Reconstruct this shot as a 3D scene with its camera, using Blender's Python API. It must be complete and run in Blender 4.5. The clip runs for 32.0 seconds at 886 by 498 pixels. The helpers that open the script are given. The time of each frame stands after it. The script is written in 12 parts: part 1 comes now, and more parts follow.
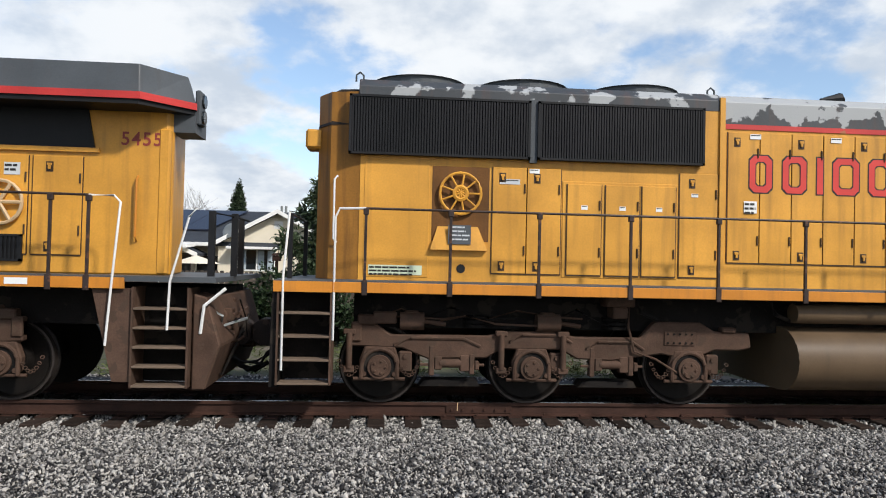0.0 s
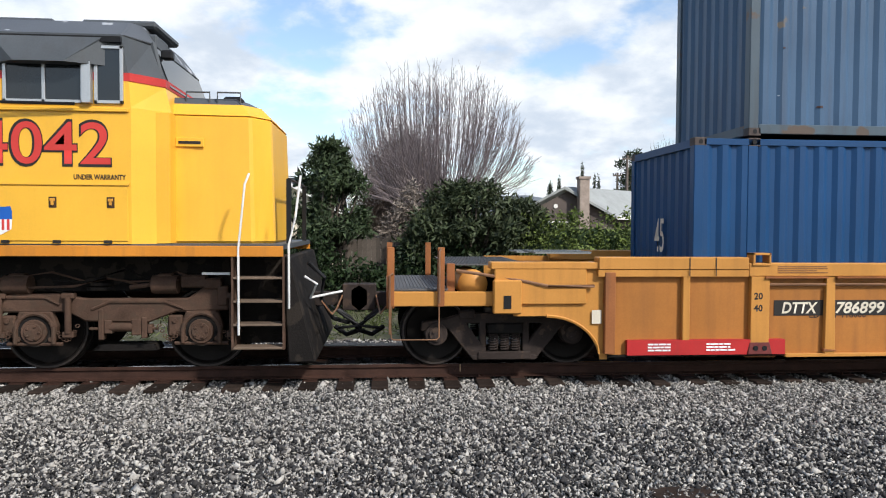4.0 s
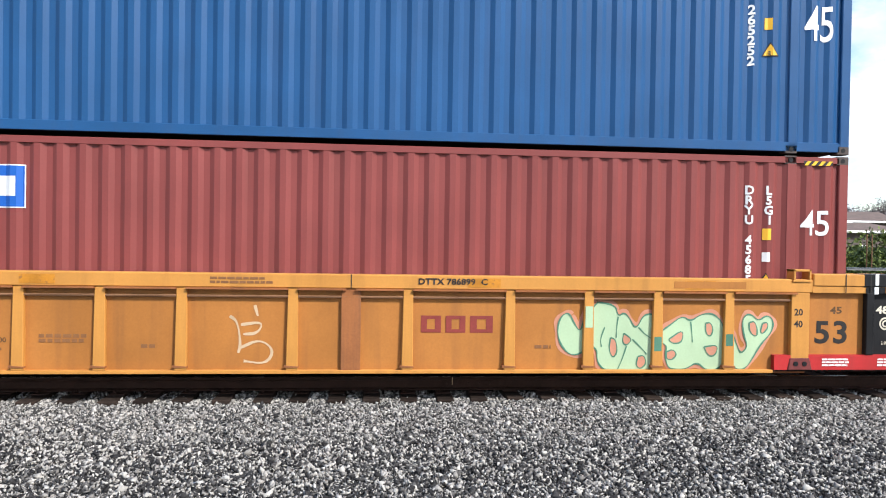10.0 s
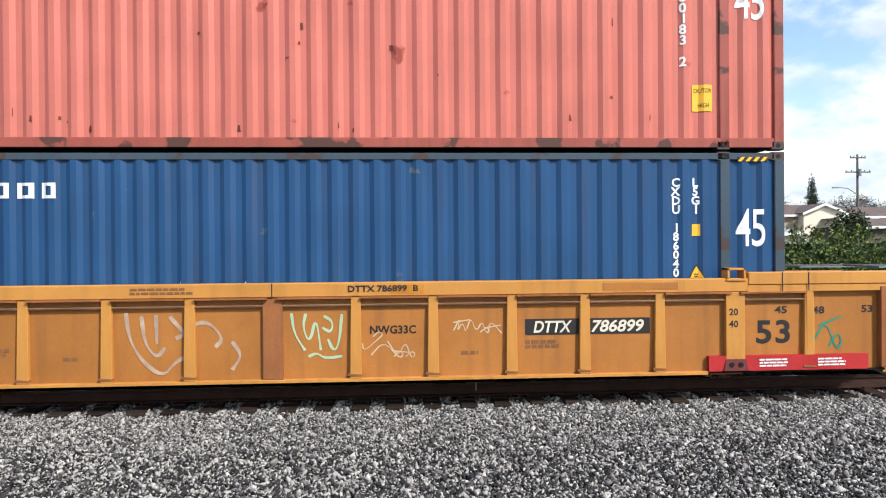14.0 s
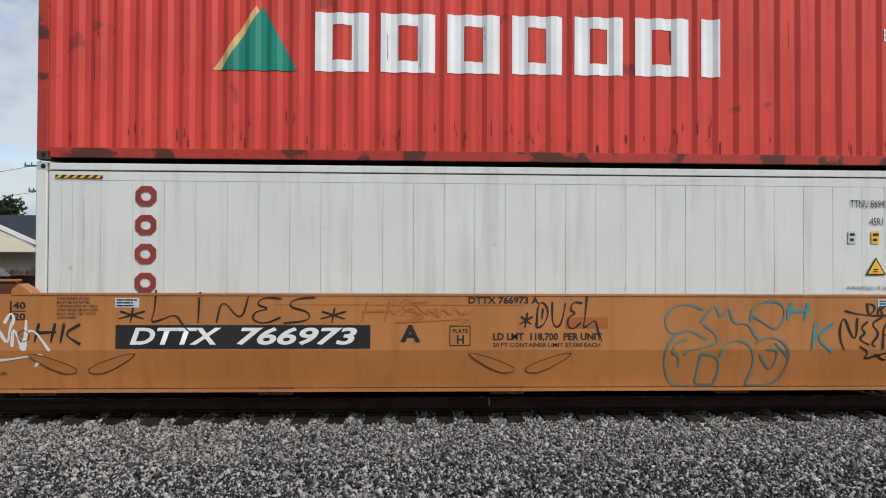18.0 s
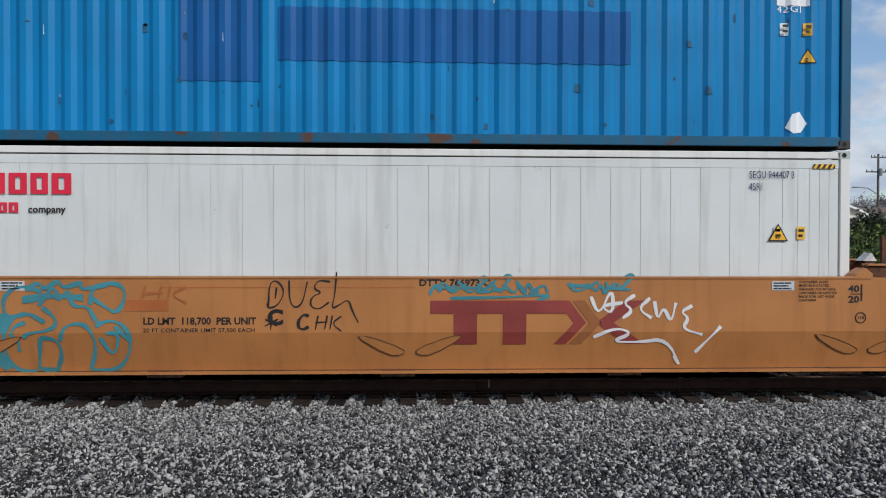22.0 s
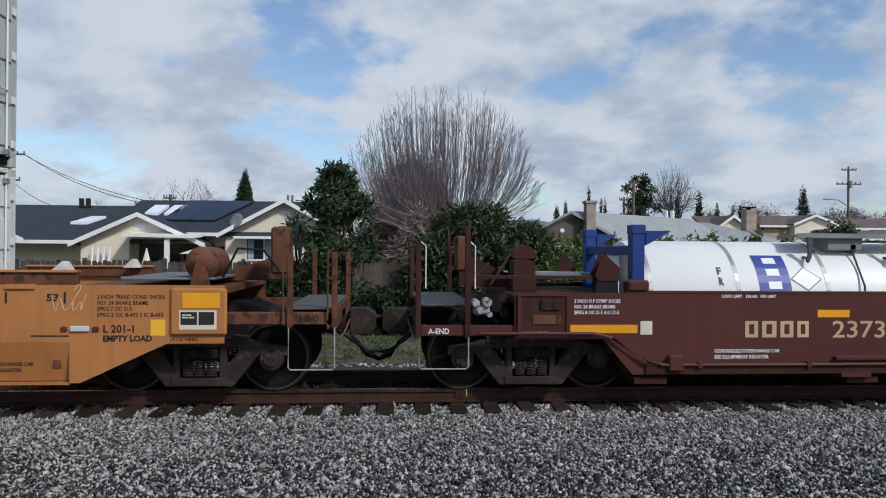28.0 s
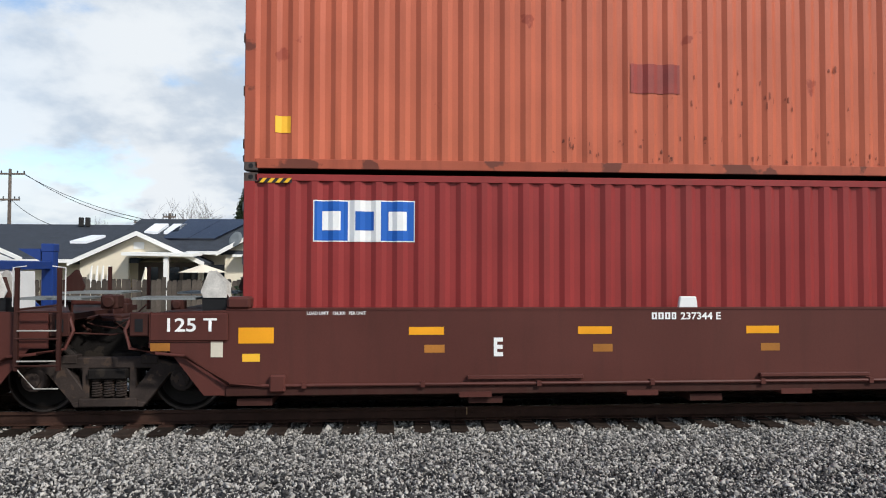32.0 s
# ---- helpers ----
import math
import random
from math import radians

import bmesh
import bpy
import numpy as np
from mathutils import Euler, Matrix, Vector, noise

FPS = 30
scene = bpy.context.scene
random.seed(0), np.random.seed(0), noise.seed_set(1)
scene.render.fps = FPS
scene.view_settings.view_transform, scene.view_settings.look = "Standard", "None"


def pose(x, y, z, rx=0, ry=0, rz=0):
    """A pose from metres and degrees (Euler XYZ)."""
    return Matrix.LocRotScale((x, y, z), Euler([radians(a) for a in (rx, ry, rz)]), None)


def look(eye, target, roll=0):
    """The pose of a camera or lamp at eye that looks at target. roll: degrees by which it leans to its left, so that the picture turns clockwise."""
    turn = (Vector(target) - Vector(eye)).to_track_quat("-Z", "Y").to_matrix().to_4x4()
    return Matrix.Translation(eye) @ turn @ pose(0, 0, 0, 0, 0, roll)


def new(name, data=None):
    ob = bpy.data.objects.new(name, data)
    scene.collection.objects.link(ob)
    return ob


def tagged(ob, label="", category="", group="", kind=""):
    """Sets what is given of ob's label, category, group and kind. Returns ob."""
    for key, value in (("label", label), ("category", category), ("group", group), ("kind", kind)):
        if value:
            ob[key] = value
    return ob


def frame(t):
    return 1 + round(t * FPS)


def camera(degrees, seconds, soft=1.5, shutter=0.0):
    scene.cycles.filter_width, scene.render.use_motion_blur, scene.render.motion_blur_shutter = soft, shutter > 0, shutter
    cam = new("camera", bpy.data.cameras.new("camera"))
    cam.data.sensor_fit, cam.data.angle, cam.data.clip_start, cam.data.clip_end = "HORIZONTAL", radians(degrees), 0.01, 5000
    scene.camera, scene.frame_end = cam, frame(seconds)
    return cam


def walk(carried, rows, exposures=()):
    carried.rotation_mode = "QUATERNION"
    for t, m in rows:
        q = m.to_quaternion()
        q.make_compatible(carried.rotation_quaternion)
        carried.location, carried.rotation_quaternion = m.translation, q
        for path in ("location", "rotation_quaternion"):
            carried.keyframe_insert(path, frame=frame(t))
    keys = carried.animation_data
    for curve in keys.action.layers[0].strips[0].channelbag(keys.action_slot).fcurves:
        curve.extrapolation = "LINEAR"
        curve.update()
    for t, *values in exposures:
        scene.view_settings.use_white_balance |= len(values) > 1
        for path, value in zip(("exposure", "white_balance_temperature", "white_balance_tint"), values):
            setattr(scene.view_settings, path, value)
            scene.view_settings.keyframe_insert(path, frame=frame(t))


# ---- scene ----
# the camera stands beside the track; x along the track, y away from it, z = 0 at the rail's top
EYE = (0.0, -10.456, 1.988)
PATH = (  # seconds, yaw, pitch, roll
    (0, -4.72, 1.23, 1.30),
    (0.5, -5.99, -0.03, 0.71),
    (1, -5.44, -1.08, -0.19),
    (1.5, -4.47, -1.55, -0.04),
    (2, -4.77, -2.05, 0.91),
    (2.5, -6.13, -2.24, 0.49),
    (3, -4.18, -2.24, 1.05),
    (3.5, -4.32, -2.13, 0.59),
    (5.5, -5.45, -0.64, 0.31),
    (6, -4.72, -0.53, 0.14),
    (6.5, -4.60, -0.50, 0.45),
    (7, -4.57, -0.23, 0.48),
    (7.5, -4.24, -0.68, 0.21),
    (8, -4.39, -1.05, 0.11),
    (8.5, -4.61, -0.81, 0.22),
    (9, -4.90, -0.40, 0.68),
    (9.5, -5.15, -0.83, 0.68),
    (10, -5.25, -0.78, 0.91),
    (10.5, -5.66, -0.54, 0.94),
    (11, -5.36, -0.52, 0.88),
    (11.5, -4.79, -0.18, 0.71),
    (12, -4.50, 0.36, 0.60),
    (12.5, -4.15, 0.90, -0.25),
    (13, -3.67, 0.84, 0.36),
    (13.5, -3.94, -0.61, 0.77),
    (14, -3.58, -0.29, -0.46),
    (14.5, -3.30, -0.49, 0.12),
    (15, -3.81, 0.06, 0.83),
    (15.5, -3.49, 0.08, 0.75),
    (17.5, -2.38, 0.85, 0.39),
    (18, -2.38, 0.82, 0.24),
    (18.5, -2.18, 0.54, -0.08),
    (19, -2.21, 0.85, 0.05),
    (19.5, -2.05, 1.35, 0.55),
    (20, -2.80, 1.24, 0.60),
    (20.5, -3.11, 0.76, 0.39),
    (21, -2.90, 0.65, 0.30),
    (21.5, -2.74, 0.24, 0.25),
    (22, -2.40, -0.60, 0.15),
    (22.5, -2.99, -0.76, 0.02),
    (23, -2.56, -1.17, -0.05),
    (23.5, -2.77, -0.45, -0.06),
    (24, -3.01, -0.62, -0.07),
    (24.5, -3.34, -0.33, -0.04),
    (25, -3.88, -0.05, 0.02),
    (25.5, -4.18, 0.08, -0.04),
    (27.5, -3.80, 0.04, 0.33),
    (28, -4.18, 0.14, 0.42),
    (28.5, -4.48, -0.01, 0.44),
    (29, -4.39, -0.43, 0.43),
    (29.5, -3.93, -0.18, 0.25),
    (30, -4.20, 0.78, 0.38),
    (30.5, -3.99, 0.98, 0.38),
    (31, -4.03, 0.90, 0.26),
    (31.5, -3.92, 1.17, 0.29),
    (32, -4.22, 1.56, 0.14),
)
EXPOSURE = [(0, -0.07, 6500, 10), (2, 0.08, 6700, 10), (3, -0.07, 6600, 10), (3.5, -0.02, 6500, 10), (5.5, 0.38, 6400, 10), (6, 0.38, 6350, 10), (7, -0.02, 6300, 10), (8, 0.03, 6300, 10), (9, -0.07, 6300, 10), (10, 0.53, 6250, 10), (11, 0.18, 6250, 10), (12, -0.02, 6250, 10), (13, -0.07, 6250, 10), (14, 0.3, 6300, 10), (15, -0.37, 6350, 10),
            (17.5, -0.57, 6350, 10), (18, -0.57, 6300, 10), (20, -0.37, 6250, 10), (21, -0.62, 6150, 10), (22, -0.57, 6000, 10), (23, -0.52, 6000, 10), (24, -0.45, 6200, 10), (25, -0.67, 6100, 10), (28, -0.64, 5950, 10), (30, -0.8, 5850, 10), (31, -0.6, 5950, 9), (32, -0.17, 6400, 9)]
cam = camera(64.62, 32.0, soft=1.05)
walk(cam, [(t, pose(*EYE, 90 + p, 0, y) @ pose(0, 0, 0, 0, 0, r)) for t, y, p, r in PATH], EXPOSURE)
RISE = 0.08                                          # the rails over the datum of the car bodies
# how far the train has run towards -x
RUN = ((0, -87.83), (0.5, -85.26), (1, -82.69), (1.5, -80.12), (2, -77.56), (2.5, -74.99), (3, -72.43), (3.5, -69.87), (5.5, -59.63), (6, -57.07), (6.5, -54.52), (7, -51.96), (7.5, -49.40), (8, -46.84), (8.5, -44.28), (9, -41.72), (9.5, -39.15), (10, -36.59), (10.5, -34.01), (11, -31.44), (11.5, -28.86), (12, -26.28), (12.5, -23.70), (13, -21.13), (13.5, -18.55), (14, -15.97), (14.5, -13.38), (15, -10.78), (15.5, -8.17), (17.5, 2.24), (18, 4.84), (18.5, 7.45), (19, 10.05), (19.5, 12.66), (20, 15.26), (20.5, 17.87), (21, 20.47), (21.5, 23.08), (22, 25.68), (22.5, 28.28), (23, 30.89), (23.5, 33.49), (24, 36.10), (24.5, 38.70), (25, 41.31), (25.5, 43.91), (27.5, 54.34), (28, 56.94), (28.5, 59.55), (29, 62.15), (29.5, 64.75), (30, 67.35), (30.5, 69.94), (31, 72.54), (31.5, 75.13), (32, 77.72),)

# ---- daylight: broken cloud with a hazy sun high over the camera's right shoulder ----
SUN_AZ, SUN_EL = radians(140), radians(41)          # azimuth from +y towards +x
world = bpy.data.worlds.new("sky")
scene.world = world
world.use_nodes = True
nt = world.node_tree
nt.nodes.clear()


def wn(kind, **props):
    n = nt.nodes.new(kind)
    for k, v in props.items():
        n.inputs[k].default_value = v
    return n


sky = nt.nodes.new("ShaderNodeTexSky")
sky.sky_type, sky.sun_disc = "NISHITA", False
sky.sun_elevation, sky.sun_rotation = SUN_EL, SUN_AZ
geo = nt.nodes.new("ShaderNodeTexCoord")
sep = nt.nodes.new("ShaderNodeSeparateXYZ")
nt.links.new(geo.outputs["Generated"], sep.inputs[0])
lift = nt.nodes.new("ShaderNodeMath"); lift.operation = "ADD"; lift.inputs[1].default_value = 0.38
nt.links.new(sep.outputs["Z"], lift.inputs[0])
top = nt.nodes.new("ShaderNodeMath"); top.operation = "MAXIMUM"; top.inputs[1].default_value = 0.05
nt.links.new(lift.outputs[0], top.inputs[0])
flat = []
for axis in "XY":
    d = nt.nodes.new("ShaderNodeMath"); d.operation = "DIVIDE"
    nt.links.new(sep.outputs[axis], d.inputs[0]); nt.links.new(top.outputs[0], d.inputs[1])
    flat.append(d)
comb = nt.nodes.new("ShaderNodeCombineXYZ")
nt.links.new(flat[0].outputs[0], comb.inputs[0]); nt.links.new(flat[1].outputs[0], comb.inputs[1])
comb.inputs[2].default_value = 3.7


def cloud(scale, detail, lo, hi, rough=0.55):
    n = wn("ShaderNodeTexNoise", Scale=scale, Detail=detail, Roughness=rough)
    nt.links.new(comb.outputs[0], n.inputs["Vector"])
    r = nt.nodes.new("ShaderNodeMapRange"); r.interpolation_type = "SMOOTHSTEP"
    r.inputs[1].default_value, r.inputs[2].default_value = lo, hi
    nt.links.new(n.outputs["Fac"], r.inputs[0])
    return r.outputs[0]


cover = cloud(2.9, 9.0, 0.36, 0.50)
shade = cloud(4.4, 9.0, 0.34, 0.60)
dim = nt.nodes.new("ShaderNodeVectorMath"); dim.operation = "SCALE"; dim.inputs[3].default_value = 0.21
nt.links.new(sky.outputs[0], dim.inputs[0])
body = nt.nodes.new("ShaderNodeMix"); body.data_type = "RGBA"
nt.links.new(shade, body.inputs[0])
body.inputs[6].default_value, body.inputs[7].default_value = (0.66, 0.75, 0.87, 1), (1.02, 1.06, 1.10, 1)
mixed = nt.nodes.new("ShaderNodeMix"); mixed.data_type = "RGBA"
thin = nt.nodes.new("ShaderNodeMapRange"); thin.interpolation_type = "SMOOTHSTEP"   # the cloud breaks up overhead
for i, v in ((1, 0.34), (2, 0.65), (3, 1.0), (4, 0.12)):
    thin.inputs[i].default_value = v
nt.links.new(sep.outputs["Z"], thin.inputs[0])
some = nt.nodes.new("ShaderNodeMath"); some.operation = "MULTIPLY"
west = nt.nodes.new("ShaderNodeMapRange"); west.interpolation_type = "SMOOTHSTEP"   # and it clears towards -x
for i, v in ((1, -0.85), (2, -0.30), (3, 0.30), (4, 1.0)):
    west.inputs[i].default_value = v
nt.links.new(sep.outputs["X"], west.inputs[0])
less = nt.nodes.new("ShaderNodeMath"); less.operation = "MULTIPLY"
nt.links.new(thin.outputs[0], less.inputs[0]); nt.links.new(west.outputs[0], less.inputs[1])
nt.links.new(cover, some.inputs[0]); nt.links.new(less.outputs[0], some.inputs[1])
nt.links.new(some.outputs[0], mixed.inputs[0]); nt.links.new(dim.outputs[0], mixed.inputs[6]); nt.links.new(body.outputs[2], mixed.inputs[7])
bg = nt.nodes.new("ShaderNodeBackground"); bg.inputs[1].default_value = 0.95
nt.links.new(mixed.outputs[2], bg.inputs[0])
wo = nt.nodes.new("ShaderNodeOutputWorld"); nt.links.new(bg.outputs[0], wo.inputs[0])
sun = new("sun", bpy.data.lights.new("sun", "SUN"))
sun.data.energy, sun.data.angle, sun.data.color = 4.1, radians(4), (1.0, 0.96, 0.90)
sun_from = Vector((math.sin(SUN_AZ) * math.cos(SUN_EL), math.cos(SUN_AZ) * math.cos(SUN_EL), math.sin(SUN_EL)))
sun.matrix_world = look(sun_from * 60, (0, 0, 0))


# ---- materials ----
def mat(name, col, rough=0.6, metal=0.0, var=0.12, scale=1.5, grain=40.0, bump=0.02, dirt=None, streak=0.0, patch=None, patch_at=0.62, island=0.0, per_object=0.0, spec=0.4, peel=None):
    """Procedural paint, metal, wood or stone: two scales of variation, dirt running down, worn patches."""
    m = bpy.data.materials.new(name)
    m.use_nodes = True
    t = m.node_tree
    p = t.nodes["Principled BSDF"]
    link = t.links.new

    def node(kind, **inputs):
        n = t.nodes.new(kind)
        for k, v in inputs.items():
            n.inputs[k].default_value = v
        return n

    def mix(fac, a, b, blend="MIX"):
        n = t.nodes.new("ShaderNodeMix"); n.data_type = "RGBA"; n.blend_type = blend
        for i, v in ((0, fac), (6, a), (7, b)):
            if isinstance(v, (int, float, tuple)):
                n.inputs[i].default_value = v
            else:
                link(v, n.inputs[i])
        return n.outputs[2]

    def ramp(src, lo, hi):
        n = t.nodes.new("ShaderNodeMapRange")
        n.inputs[1].default_value, n.inputs[2].default_value = lo, hi
        link(src, n.inputs[0])
        return n.outputs[0]

    def noise_at(s, detail, stretch=None):
        n = node("ShaderNodeTexNoise", Scale=s, Detail=detail)
        if stretch:
            mp = t.nodes.new("ShaderNodeMapping")
            mp.inputs["Scale"].default_value = stretch
            link(tc.outputs["Object"], mp.inputs[0])
            link(mp.outputs[0], n.inputs["Vector"])
        else:
            link(tc.outputs["Object"], n.inputs["Vector"])
        return n.outputs["Fac"]

    tc = t.nodes.new("ShaderNodeTexCoord")
    big, fine = noise_at(scale, 5.0), noise_at(grain, 4.0)
    dark, light = tuple(v * (1 - var) for v in col) + (1.0,), tuple(min(1, v * (1 + var)) for v in col) + (1.0,)
    out = mix(ramp(big, 0.3, 0.7), dark, light)
    out = mix(ramp(fine, 0.25, 0.75), out, mix(1.0, out, (1 - var * 0.8,) * 3 + (1.0,), "MULTIPLY"))
    if island or per_object:
        if island:
            r = t.nodes.new("ShaderNodeNewGeometry").outputs["Random Per Island"]
        else:
            r = t.nodes.new("ShaderNodeObjectInfo").outputs["Random"]
        k = island or per_object
        n = t.nodes.new("ShaderNodeMapRange")
        n.inputs[3].default_value, n.inputs[4].default_value = 1 - k, 1 + k
        link(r, n.inputs[0])
        v = t.nodes.new("ShaderNodeVectorMath"); v.operation = "SCALE"
        link(out, v.inputs[0]); link(n.outputs[0], v.inputs[3])
        out = v.outputs[0]
    if streak:
        run = ramp(noise_at(1.0, 5.0, (7.0, 7.0, 0.55)), 0.5, 0.72)
        n = t.nodes.new("ShaderNodeMath"); n.operation = "MULTIPLY"; n.inputs[1].default_value = streak
        link(run, n.inputs[0])
        out = mix(n.outputs[0], out, (*(dirt or (0.06, 0.045, 0.035)), 1.0))
    if patch:
        src = noise_at(scale * 2.4, 8.0)
        if peel:                                     # paint lost from a seam upwards: (height of the seam, height where it holds)
            xyz = t.nodes.new("ShaderNodeSeparateXYZ"); link(tc.outputs["Object"], xyz.inputs[0])
            hold = t.nodes.new("ShaderNodeMapRange")
            for i, v in enumerate((peel[0], peel[1], -0.13, 0.10)):
                hold.inputs[i + 1].default_value = v
            link(xyz.outputs[2], hold.inputs[0])
            add = t.nodes.new("ShaderNodeMath"); add.operation = "ADD"
            link(src, add.inputs[0]); link(hold.outputs[0], add.inputs[1])
            src = add.outputs[0]
        spots = ramp(src, patch_at, patch_at + 0.03)
        out = mix(spots, out, (*patch, 1.0))
    link(out, p.inputs["Base Color"])
    p.inputs["Metallic"].default_value = metal
    p.inputs["Specular IOR Level"].default_value = spec
    rr = t.nodes.new("ShaderNodeMapRange")
    rr.inputs[3].default_value, rr.inputs[4].default_value = max(0.03, rough - 0.1), min(1, rough + 0.1)
    link(big, rr.inputs[0]); link(rr.outputs[0], p.inputs["Roughness"])
    if bump:
        b = node("ShaderNodeBump", Strength=0.5, Distance=bump)
        link(fine, b.inputs["Height"]); link(b.outputs[0], p.inputs["Normal"])
    return m


